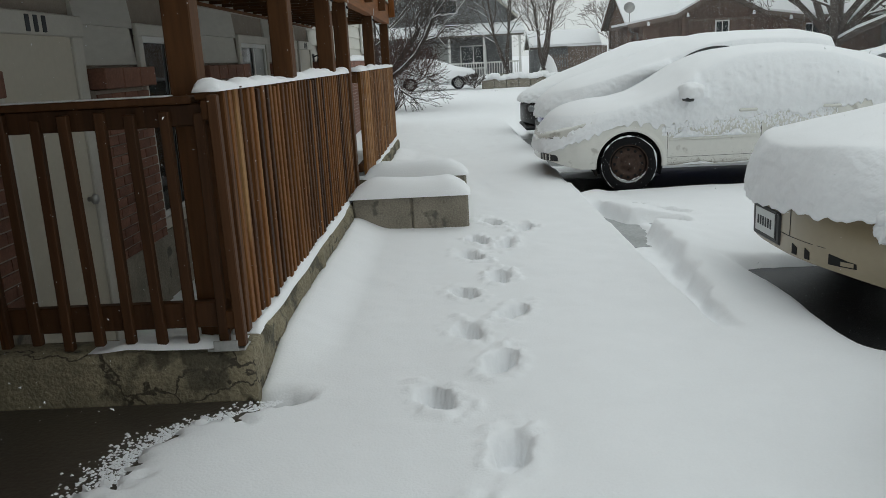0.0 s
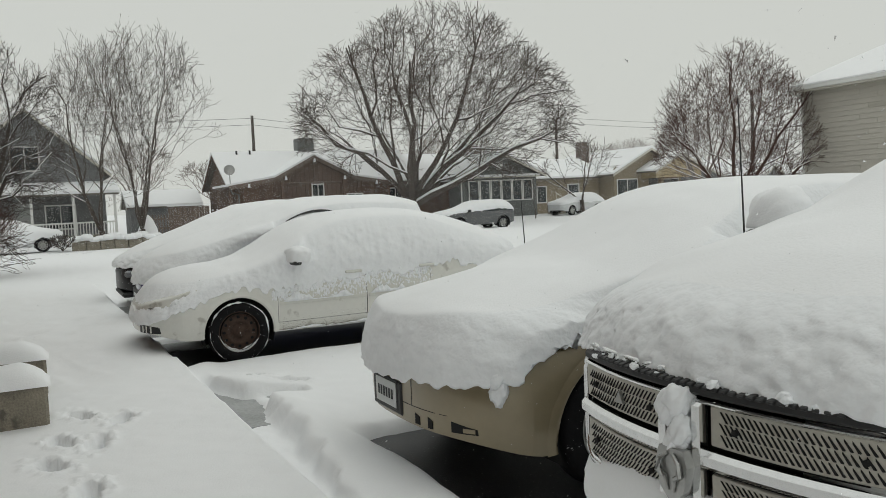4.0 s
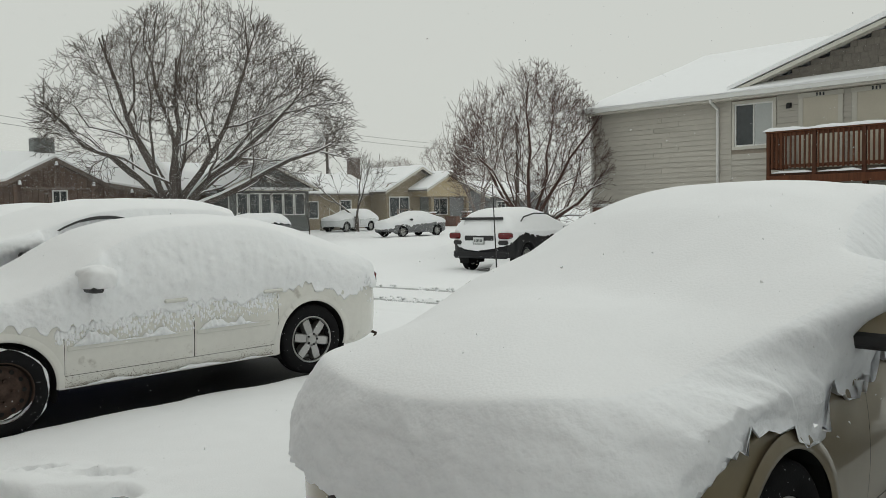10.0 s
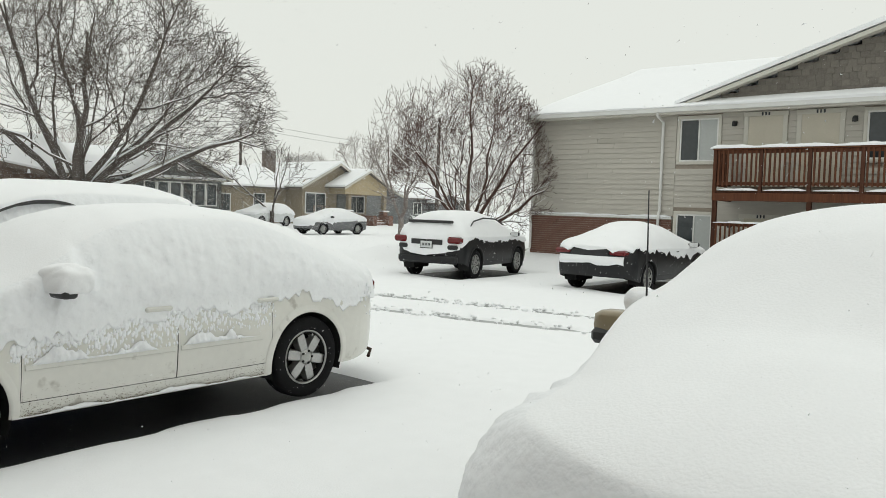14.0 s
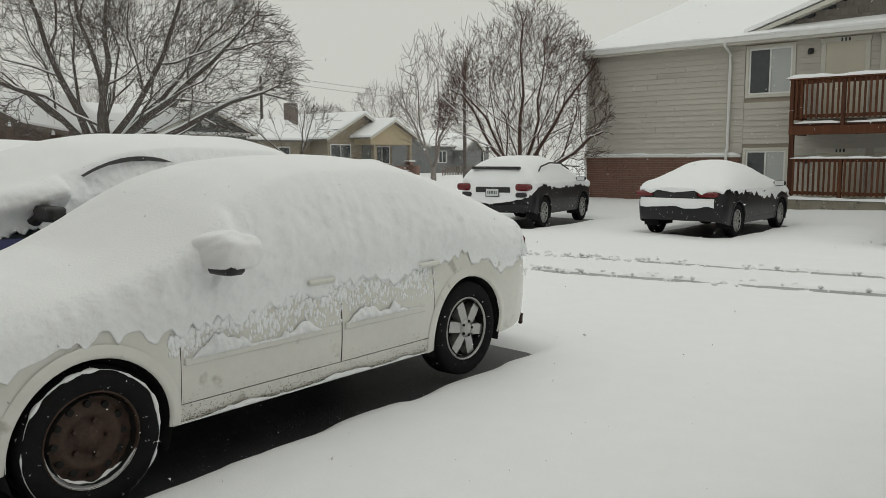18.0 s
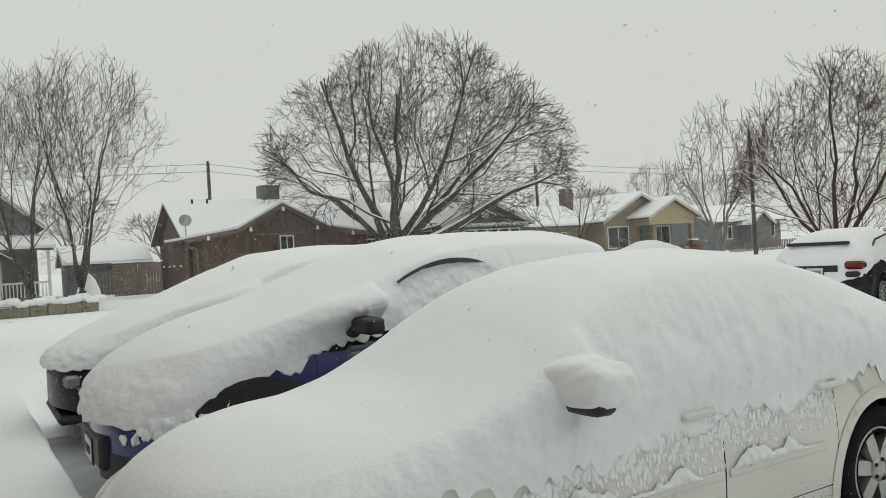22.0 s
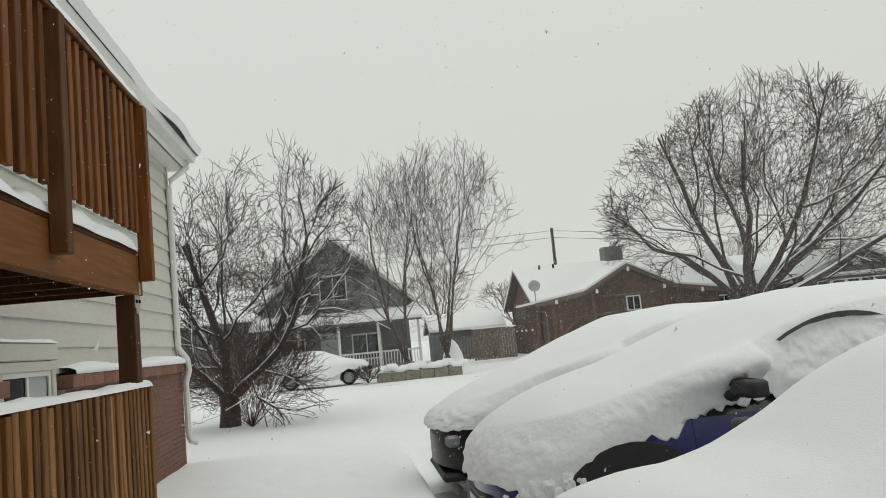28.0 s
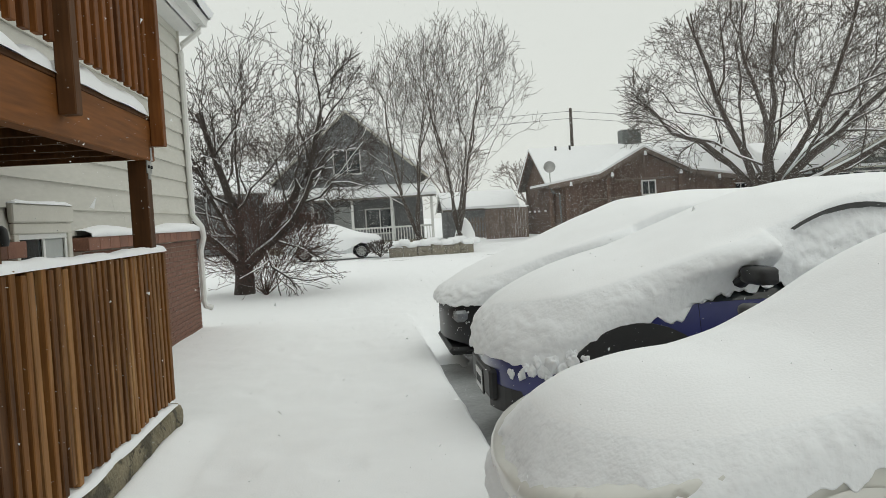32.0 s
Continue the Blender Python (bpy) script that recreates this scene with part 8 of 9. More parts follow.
# ---- bare trees ----
def tree(name, base, label, bark, stems, height, reach, seed, levels=4, kids=(6, 6, 6, 5), trunk=0.25, lean=0.5, lift=0.35, twig=0.006, snowy=True,
         top=None, bottom=1.6, fork=0.6, sides=4, group="bare trees", centre=(0, 0), crook=0.14, taper=0.66):
    """A bare tree: stems that fork from the base and fill a dome of the given height and reach."""
    rnd = random.Random(seed)
    wood, twigs, snow = Geo(), Geo(), Geo()

    def inside(p):
        h = max(0.05, height - bottom)
        x, y, z = (p.x - centre[0]) / reach, (p.y - centre[1]) / reach, (p.z - bottom) / h
        if z < 0:
            return math.hypot(x, y) * 1.3 + max(0, -z) * 0.9
        az = math.atan2(y, x)
        return math.sqrt(x * x + y * y + z * z * (0.9 + 0.1 * z)) * (1.03 + 0.05 * math.sin(3 * az + 4 * z + seed) + 0.04 * math.sin(8 * az + 9 * z + 2 * seed))

    heart = Vector((centre[0] * 0.5, centre[1] * 0.5, bottom * 0.75))

    def grow(p, d, length, r, level):
        if level > 1 and inside(p) > 0.98:
            return
        n = (6, 5, 4, 3, 3)[min(level, 4)]
        pts, rad, dd, way = [p.copy()], [r], d.normalized(), d.normalized()
        for i in range(n):
            w = crook * (0.75, 1.0, 1.25, 1.5, 1.5)[level]
            out = (pts[-1] - heart).normalized()
            way = (way + out * (0.06 if level < 2 else 0.02) + Vector((0, 0, lift * (0.10, 0.16, 0.10, 0.06, 0.0)[level])) + 0.25 * Vector((rnd.gauss(0, w), rnd.gauss(0, w), rnd.gauss(0, w)))).normalized()
            dd = (way + Vector((rnd.gauss(0, w), rnd.gauss(0, w), rnd.gauss(0, w)))).normalized()
            q = pts[-1] + dd * length / n
            if inside(q) > (0.93 if level < 2 else 1.0) + 0.08 * rnd.random() and (len(pts) > 1 or level > 1):
                break
            pts.append(q)
            rad.append(max(twig, r * (1 - taper * (i + 1) / n)))
        if len(pts) < 2:
            return
        (wood if level < 2 else twigs).tube(pts, rad, 6 if level == 0 else 5 if level == 1 else sides if level < 3 else 3, cap=level == 0)
        if snowy and level < 3 and (level < 2 or rnd.random() < 0.3):
            flat = abs((pts[-1] - pts[0]).normalized().z)
            if flat < 0.85:
                snow.tube([q + Vector((0, 0, k * 0.75)) for q, k in zip(pts, rad)], [k * (0.8 if flat < 0.6 else 0.6) + 0.004 for k in rad], 5, cap=False)
        if level >= levels:
            return
        m = kids[min(level, len(kids) - 1)]
        turn = rnd.uniform(0, 6.283)
        side = dd.orthogonal().normalized()
        side.rotate(Matrix.Rotation(turn, 3, dd))
        for w in (0.35, -0.45):
            grow(pts[-1], dd + side * w * rnd.uniform(0.6, 1.3), length * rnd.uniform(0.5, 0.75), max(twig, rad[-1] * rnd.uniform(0.6, 0.85)), level + 1)
        for j in range(m - 2):
            f = 0.22 + 0.76 * (j + rnd.random() * 0.8) / (m - 2)
            i = min(len(pts) - 2, int(f * (len(pts) - 1)))
            u = min(1.0, f * (len(pts) - 1) - i)
            q = pts[i].lerp(pts[i + 1], u)
            ax = (pts[i + 1] - pts[i]).normalized()
            side = ax.orthogonal().normalized()
            turn += 2.4 + rnd.uniform(-0.5, 0.5)
            side.rotate(Matrix.Rotation(turn, 3, ax))
            nd = ax * rnd.uniform(0.5, 0.9) + side * rnd.uniform(0.6, 1.05) + (q - heart).normalized() * 0.15 + Vector((0, 0, lift * rnd.uniform(0.0, 0.4)))
            grow(q, nd, length * (0.78 - 0.34 * f) * rnd.uniform(0.8, 1.15) * (0.8 if level >= 2 else 1.0), max(twig, rad[i] * rnd.uniform(0.28, 0.48)), level + 1)

    root = thing(name, pose(*base), label, "tree", group)
    if fork > 0:
        wood.tube([(0, 0, -0.3), (0, 0, 0.05), (0.02, 0, fork * 0.6), (0, 0.02, fork)], [trunk * 1.5, trunk * 1.15, trunk, trunk], 8)
    for s in range(stems):
        a = 6.283 * (s + 0.35 * rnd.random()) / stems
        out = lean * ((0.2, 1.15, 0.5, 0.85)[s % 4] + 0.25 * rnd.random())
        d = Vector((math.cos(a) * out + centre[0] * 0.15, math.sin(a) * out + centre[1] * 0.15, 1))
        grow(Vector((0, 0, max(0, fork * 0.8))), d, math.hypot(height * 0.62, reach * 0.45), trunk * rnd.uniform(0.42, 0.62), 0)
    part("trunk", wood, bark, root, smooth=True)
    tw = part("twig_crown", twigs, bark, root)
    tagged(tw, kind="stuff")
    if snowy and snow.v:
        tagged(part("branch_snow", snow, SNOW, root, "snow lying on the limbs", True), kind="stuff")
    return root


tree("big_bare_tree", (22.8, 49.4, 0.0), "large spreading bare tree with snow on its limbs", BARK_GREY, 11, 14.3, 9.4, 1, 4, (6, 6, 6, 6), 0.42, 0.95, 0.08, 0.012,
     bottom=4.6, fork=1.5, centre=(2.0, 0), crook=0.17)
tree("corner_tree", (-1.6, 28.3, 0.0), "dark bare tree with snowy crooked limbs at the house corner", BARK, 6, 6.9, 2.9, 14, 4, (8, 7, 6, 4), 0.22, 0.95, 0.14, 0.006,
     bottom=1.9, fork=0.75, centre=(0.95, 0), crook=0.22)
tree("corner_shrub", (-1.0, 27.6, 0.0), "tangle of red-brown shoots at the foot of the tree", BARK_RED, 58, 2.4, 2.2, 18, 2, (5, 4), 0.013, 0.8, 0.12, 0.0045, snowy=False, bottom=0.3, fork=0.0, group="shrubs", crook=0.2)
tree("twin_tree", (3.9, 47.6, 0.4), "slender grey bare tree behind the low wall", BARK_GREY, 4, 10.6, 3.4, 21, 4, (8, 5, 4, 4), 0.15, 0.42, 0.35, 0.008, bottom=2.2, fork=0.3, centre=(0.0, 0))
tree("twin_tree", (5.9, 47.6, 0.4), "slender grey bare tree with several stems", BARK_GREY, 5, 11.1, 4.1, 22, 4, (8, 5, 4, 4), 0.16, 0.45, 0.35, 0.008, bottom=2.2, fork=0.3, centre=(0.7, 0))
tree("lot_tree", (21.8, 21.5, 0.2), "dense bare tree with red-brown twigs beside the apartments", BARK_RED, 7, 6.1, 2.85, 31, 4, (8, 6, 6, 4), 0.13, 0.9, 0.22, 0.005, bottom=1.3, fork=0.7, centre=(-0.25, 0), crook=0.17)
tree("lot_shrub", (24.3, 22.8, 0.2), "thicket of red-brown saplings behind the tree", BARK_RED, 9, 3.4, 1.7, 33, 3, (5, 4, 3), 0.03, 0.5, 0.3, 0.006, snowy=False, bottom=0.6, fork=0.0, group="shrubs")
tree("yard_tree", (35.3, 48.0, 0.2), "small leaning bare tree before the yellow house", BARK_GREY, 3, 5.4, 3.4, 41, 3, (6, 5, 4), 0.14, 0.85, 0.12, 0.012, bottom=1.6, fork=0.9, centre=(0.3, 0))
tree("young_tree", (31.0, 47.5, -0.2), "young bare street tree in the snow", BARK_GREY, 2, 3.2, 0.9, 43, 2, (6, 4), 0.04, 0.3, 0.5, 0.010, bottom=1.0, fork=1.0, snowy=False)
# the farther trees carry the haze in their bark colour
tree("hazed_tree", (36.4, 37.5, 0.0), "tall bare tree beyond the lot, colour paled for haze", BARK_HAZED, 4, 9.0, 2.6, 51, 3, (7, 5, 4), 0.16, 0.4, 0.35, 0.012, bottom=2.5, fork=1.0, snowy=False)
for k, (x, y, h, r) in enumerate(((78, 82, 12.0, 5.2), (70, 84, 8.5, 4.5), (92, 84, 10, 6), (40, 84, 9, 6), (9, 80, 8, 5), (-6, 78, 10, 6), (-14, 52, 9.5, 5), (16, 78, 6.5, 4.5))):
    tree("far_tree", (x, y, 0.0), "bare tree in the snowy distance, colour paled for haze", BARK_HAZED, 5, h, r, 60 + k, 3, (6, 5, 4), 0.22, 0.55, 0.3, 0.018, bottom=2.5, fork=1.2, snowy=False, sides=3, group="far trees")


# ---- houses along the street ----
def gable_block(root, x0, x1, y0, y1, z0, eave, ridge, axis, wall, over=0.45, snow=0.17, roof=SHINGLE_SIDING):
    """Walls with gable ends, two roof slabs and the snow on them; axis: the way the ridge runs."""
    def pr(pts, a, b):
        return Geo().prism(pts, 0 if axis == "x" else 1, a, b)
    a0, a1, c0, c1 = (y0, y1, x0, x1) if axis == "x" else (x0, x1, y0, y1)
    mid = (a0 + a1) / 2
    part("wall", pr([(a0, z0), (a1, z0), (a1, eave), (mid, ridge - 0.06), (a0, eave)], c0, c1), wall, root)
    sl = (ridge - eave) / (mid - a0)
    for s, a in ((1, a0), (-1, a1)):
        e = a - s * over
        ez = eave - over * sl
        part("roof", pr([(e, ez), (mid, ridge), (mid, ridge + 0.12), (e, ez + 0.12)], c0 - over, c1 + over), roof, root)
        part("roof_snow", pr([(e - s * 0.04, ez + 0.121), (mid, ridge + 0.121), (mid, ridge + 0.12 + snow), (e - s * 0.02, ez + 0.10 + snow)], c0 - over - 0.03, c1 + over + 0.03), SNOW, root, "snow on the roof")
    for c in (c0 - over, c1 + over):
        for s, a in ((1, a0), (-1, a1)):
            e, ez = a - s * over, eave - over * sl
            part("rake_board", pr([(e, ez - 0.07), (mid, ridge - 0.07), (mid, ridge + 0.1), (e, ez + 0.1)], c - 0.02, c + 0.02), TRIM if wall is not HOUSE_BROWN else HOUSE_BROWN, root)


def house_window(root, x0, x1, z0, z1, y, bars=1, mt=GLASS):
    w = part("window", Geo().box((x0, y - 0.03, z0), (x1, y + 0.02, z1), 0.006), mt, root)
    for a, b, c, d in ((x0 - 0.08, x0, z0 - 0.08, z1 + 0.08), (x1, x1 + 0.08, z0 - 0.08, z1 + 0.08), (x0, x1, z1, z1 + 0.08), (x0, x1, z0 - 0.08, z0)):
        part("window_frame", Geo().box((a, y - 0.06, c), (b, y, d), 0.005), TRIM_WHITE, w)
    for k in range(bars):
        xm = x0 + (x1 - x0) * (k + 1) / (bars + 1)
        part("mullion", Geo().box((xm - 0.025, y - 0.05, z0), (xm + 0.025, y - 0.031, z1)), TRIM_WHITE, w)
    return w


# brown plank house
h = thing("brown_house", pose(0, 0, 0), "brown plank house with a wide front gable under snow", "house", "houses on the street")
gable_block(h, 12.15, 25.0, 53.8, 61.4, 0.0, 3.15, 5.22, "x", HOUSE_BROWN)
rake = [(11.55, 2.88), (14.45, 3.32), (17.06, 4.68), (19.80, 3.30), (22.92, 2.80)]
part("wall", Geo().prism([(12.3, 0.0), (22.2, 0.0), (22.2, 2.85), (19.8, 3.24), (17.06, 4.6), (14.45, 3.25), (12.3, 2.9)], 1, 52.4, 57.0), HOUSE_BROWN, h)
for (xa, za), (xb, zb) in zip(rake, rake[1:]):
    part("roof", Geo().prism([(xa, za), (xb, zb), (xb, zb + 0.10), (xa, za + 0.10)], 1, 51.95, 57.2), SHINGLE_SIDING, h)
    part("roof_snow", Geo().prism([(xa, za + 0.101), (xb, zb + 0.101), (xb, zb + 0.26), (xa, za + 0.24)], 1, 51.97, 57.2), SNOW, h, "snow on the roof")
    part("rake_board", Geo().prism([(xa, za - 0.14), (xb, zb - 0.14), (xb, zb + 0.12), (xa, za + 0.12)], 1, 51.90, 51.945), FENCE_WOOD, h, "weathered rake board")
for x in np.arange(12.32, 22.1, 0.30):
    t = float(np.interp(x + 0.14, [p[0] for p in rake], [p[1] for p in rake])) - 0.12
    part("plank", Geo().box((x, 52.355, 0.1), (x + 0.285, 52.40, t), 0.006), HOUSE_BROWN, h)
for x, z in ((11.62, 2.70), (12.55, 2.78), (14.92, 3.25), (16.7, 2.7), (19.07, 3.25), (22.2, 2.72)):
    part("porch_post", Geo().box((x - 0.09, 51.98, 0.0), (x + 0.09, 52.14, z), 0.01), HOUSE_BROWN, h)
for x, z in ((17.06, 4.48), (15.12, 3.38), (19.07, 3.34), (21.3, 2.95), (12.75, 2.98)):
    part("snowy_rafter_end", Geo().prism([(x - 0.07, z - 0.12), (x + 0.09, z - 0.12), (x + 0.06, z + 0.10), (x - 0.03, z + 0.12)], 1, 51.80, 51.90), SNOW, h, "clot of snow on a rafter end")
for a, b in (((11.7, 0.9), (12.5, 0.35)), ((12.86, 1.0), (14.0, 2.0)), ((13.8, 2.02), (16.6, 2.05)), ((12.6, 0.95), (15.0, 1.0)), ((14.95, 2.05), (16.4, 2.15)), ((17.05, 3.3), (17.05, 4.4)), ((15.3, 3.05), (18.9, 3.05))):
    part("brace", Geo().tube([(a[0], 52.05, a[1]), (b[0], 52.05, b[1])], 0.06, 6), FENCE_WOOD, h)
part("porch_opening", Geo().box((15.05, 52.33, 0.9), (16.5, 52.35, 1.95), 0.01), DARK, h, "dark porch opening")
part("downspout", Geo().tube([(11.62, 51.9, 2.8), (11.7, 51.9, 2.55), (12.1, 51.9, 2.45), (12.15, 51.9, 0.2)], 0.05, 6), HOUSE_GREY, h)
for y in (53.9, 55.6, 56.8, 58.4):
    part("hanging_bar", Geo().box((11.68, y - 0.03, 1.6), (11.74, y + 0.03, 2.9 - 0.1 * (y % 2)), 0.01), FENCE_WOOD, h)
    part("snowy_hook", Geo().box((11.66, y - 0.12, 1.5), (11.76, y + 0.12, 1.62), 0.03), SNOW, h)
house_window(h, 17.0, 17.7, 2.2, 2.9, 52.35, 1, GLASS)
house_window(h, 19.4, 20.4, 1.2, 2.2, 52.35)
house_window(h, 23.0, 23.9, 1.7, 2.5, 53.78)
ch = part("cooler", Geo().box((17.7, 57.5, 5.2), (18.92, 58.5, 6.38), 0.04), HOUSE_GREY, h, "grey metal roof cooler")
part("vent_pipe", Geo().tube([(18.6, 58.0, 6.35), (18.6, 58.0, 6.62)], 0.09, 10), METAL, ch)
for x, z in ((13.3, 5.48), (14.2, 5.50)):
    part("roof_vent", Geo().tube([(x, 57.2, z - 0.35), (x, 57.2, z + 0.04)], 0.07, 8), PLASTIC, h)
sd = thing("satellite_dish", pose(11.75, 52.5, 3.45), "small grey satellite dish on the brown house", "satellite dish")
part("mast", Geo().tube([(0, 0, -0.35), (0, 0, 0.35), (-0.05, -0.1, 0.45)], 0.03, 6), METAL, sd)
g = Geo()
for i in range(7):
    r = 0.34 * i / 6
    for k in range(20):
        a = 6.2832 * k / 20
        g.v.append((r * math.cos(a) - 0.05, -0.12 - 0.10 * (1 - (i / 6) ** 2) * -1 - 0.1, 0.55 + r * math.sin(a) * 0.95))
g.f = [(i * 20 + k, i * 20 + (k + 1) % 20, (i + 1) * 20 + (k + 1) % 20, (i + 1) * 20 + k) for i in range(6) for k in range(20)]
part("dish", g, METAL, sd, smooth=True)
part("feed_arm", Geo().tube([(-0.05, -0.15, 0.18), (-0.05, -0.5, 0.5)], 0.015, 6), METAL, sd)

# grey bungalow with a glazed porch
h = thing("grey_bungalow", pose(0, 0, 0), "grey-green bungalow with a glazed front porch under snow", "house", "houses on the street")
gable_block(h, 28.1, 34.5, 52.5, 60.0, -0.1, 3.25, 4.68, "y", HOUSE_GREY, 0.55)
gable_block(h, 23.9, 28.3, 54.5, 61.0, 0.0, 2.9, 4.2, "x", HOUSE_BROWN, 0.4)
gable_block(h, 25.5, 36.0, 60.2, 66.0, 0.0, 3.2, 5.2, "x", HOUSE_GREY, 0.4)
for k in range(6):
    x = 28.7 + k * 0.92
    house_window(h, x, x + 0.72, 1.35, 2.75, 52.46, 0)
part("band", Geo().box((27.9, 52.2, 2.98), (34.7, 52.49, 3.06), 0.01), TRIM, h, "pale trim band over the porch windows")
part("band_snow", Geo().box((27.95, 52.1, 3.062), (34.65, 52.48, 3.22), 0.05), SNOW, h, "snow on the trim band")
part("gable_vent", Geo().box((31.0, 52.40, 3.55), (31.55, 52.46, 4.1), 0.02), TRIM_WHITE, h)
part("downspout", Geo().tube([(27.75, 52.3, 3.0), (28.02, 52.4, 2.75), (28.02, 52.4, 0.1)], 0.05, 6), TRIM_WHITE, h)
part("chimney", Geo().box((34.2, 61.5, 4.2), (35.0, 62.2, 6.0), 0.03), CHIMNEY_MAT, h)
st = thing("porch_stair", pose(35.2, 51.6, -0.1), "snowy side steps with a handrail", "steps")
for k in range(5):
    part("step", Geo().box((0.0 + k * 0.3, -0.5, 0), (0.3 + k * 0.3, 0.6, 0.95 - k * 0.19), 0.015), CONCRETE, st)
part("handrail", Geo().tube([(0, -0.55, 1.8), (1.5, -0.55, 0.95)], 0.04, 6), TRIM, st)
for x, z in ((0.05, 0.95), (1.45, 0.2)):
    part("baluster", Geo().tube([(x, -0.55, z - 0.1), (x, -0.55, z + 0.85)], 0.03, 6), TRIM, st)

# yellow bungalow
h = thing("yellow_bungalow", pose(0, 0, 0), "tan and yellow stucco bungalow with two front gables under snow", "house", "houses on the street")
gable_block(h, 42.3, 49.4, 53.0, 63.0, 0.0, 3.1, 4.9, "y", HOUSE_TAN, 0.5)
gable_block(h, 45.1, 49.9, 51.2, 55.0, 2.55, 3.2, 4.4, "y", HOUSE_YELLOW, 0.45)
gable_block(h, 35.0, 42.6, 55.0, 62.0, 0.0, 2.9, 4.3, "x", HOUSE_TAN, 0.4)
for x in (45.6, 49.7):
    part("porch_pier", Geo().box((x, 51.3, 0.0), (x + 0.5, 51.8, 1.2), 0.02), BRICK_FAR, h)
    part("porch_post", Geo().box((x + 0.08, 51.38, 1.2), (x + 0.42, 51.72, 2.56), 0.02), HOUSE_TAN, h)
part("porch_deck", Geo().box((45.4, 51.3, 0.0), (50.3, 53.0, 0.7), 0.02), BRICK_FAR, h)
part("porch_snow", Geo().box((45.35, 51.25, 1.2), (46.2, 51.85, 1.32), 0.04), SNOW, h)
part("porch_snow", Geo().box((49.6, 51.25, 1.2), (50.4, 51.85, 1.32), 0.04), SNOW, h)
house_window(h, 47.3, 49.0, 1.1, 2.4, 52.97, 1)
house_window(h, 42.6, 44.6, 1.0, 2.5, 52.97, 1)
house_window(h, 39.2, 40.2, 0.9, 2.3, 54.97, 0)
house_window(h, 36.2, 37.0, 1.0, 2.2, 54.97, 0)
part("door", Geo().box((45.9, 52.9, 0.7), (46.9, 52.98, 2.6), 0.02), HOUSE_GREY, h)
part("chimney", Geo().box((43.05, 58.2, 3.9), (43.9, 59.0, 5.95), 0.03), CHIMNEY_MAT, h, "dark brick chimney")
for k in range(4):
    part("bracket", Geo().tube([(42.2 + k * 1.75, 52.6, 3.55 + 0.6 * (1 if k in (1, 2) else 0)), (42.2 + k * 1.75, 52.98, 3.25 + 0.6 * (1 if k in (1, 2) else 0))], 0.05, 6), HOUSE_TAN, h)
sp = thing("brick_stair", pose(47.6, 50.0, -0.1), "snowy brick steps up to the porch", "steps")
for k in range(4):
    part("step", Geo().box((0, k * 0.32, 0), (1.4, k * 0.32 + 0.32, 0.2 + k * 0.19), 0.02), BRICK_FAR, sp)
    part("step_snow", Geo().box((0.05, k * 0.32 + 0.02, 0.2 + k * 0.19), (1.35, k * 0.32 + 0.30, 0.27 + k * 0.19), 0.03), SNOW, sp)
for x in (-0.5, 1.42):
    part("stair_wall", Geo().box((x, 0, 0), (x + 0.48, 1.3, 1.0), 0.03), BRICK_FAR, sp)

# small grey house and slate two-storey house
h = thing("small_grey_house", pose(0, 0, 0), "small grey house behind a snowy fence", "house", "houses on the street")
gable_block(h, 57.3, 66.3, 55.5, 62.5, 0.0, 2.6, 3.95, "x", HOUSE_DARKGREY, 0.4)
for x in (58.3, 61.5, 64.2):
    house_window(h, x, x + 1.1, 1.1, 2.1, 55.46, 1)
gable_block(h, 60.6, 63.4, 54.3, 56.0, 0.0, 2.3, 3.3, "y", HOUSE_DARKGREY, 0.3)
h = thing("slate_house", pose(0, 0, 0), "slate-grey two-storey house with a steep gable and front porch", "house", "houses on the street")
gable_block(h, -3.4, 4.6, 53.6, 63.0, 0.2, 4.2, 7.7, "y", HOUSE_DARKGREY, 0.4)
gable_block(h, -8.5, -3.2, 55.0, 63.0, 0.2, 3.6, 5.4, "x", HOUSE_DARKGREY, 0.4)
g = Geo().prism([(51.0, 2.72), (53.7, 3.35), (53.7, 3.45), (51.0, 2.82)], 0, -3.9, 5.15)
part("porch_roof", g, SHINGLE_SIDING, h)
part("porch_roof_snow", Geo().prism([(50.95, 2.822), (53.7, 3.452), (53.7, 3.62), (50.97, 2.97)], 0, -3.95, 5.2), SNOW, h, "snow on the porch roof")
for x in (-3.6, -1.5, 0.6, 2.7, 4.85):
    part("porch_post", Geo().box((x, 51.2, 0.2), (x + 0.14, 51.34, 2.75), 0.01), TRIM_WHITE, h)
part("porch_rail", Geo().box((0.7, 51.22, 1.15), (4.9, 51.32, 1.24), 0.01), TRIM_WHITE, h)
for k in range(26):
    part("baluster", Geo().box((0.85 + k * 0.155, 51.25, 0.5), (0.90 + k * 0.155, 51.30, 1.15)), TRIM_WHITE, h)
part("porch_floor", Geo().box((-3.8, 51.1, 0.0), (5.0, 53.6, 0.45), 0.02), CONCRETE, h)
part("door", Geo().box((-0.4, 53.5, 0.45), (0.6, 53.58, 2.45), 0.02), BLIND, h)
house_window(h, 1.4, 2.9, 0.9, 2.2, 53.57)
house_window(h, -2.6, -1.3, 0.9, 2.2, 53.57)
house_window(h, -0.2, 1.2, 4.3, 5.6, 53.57, 1)

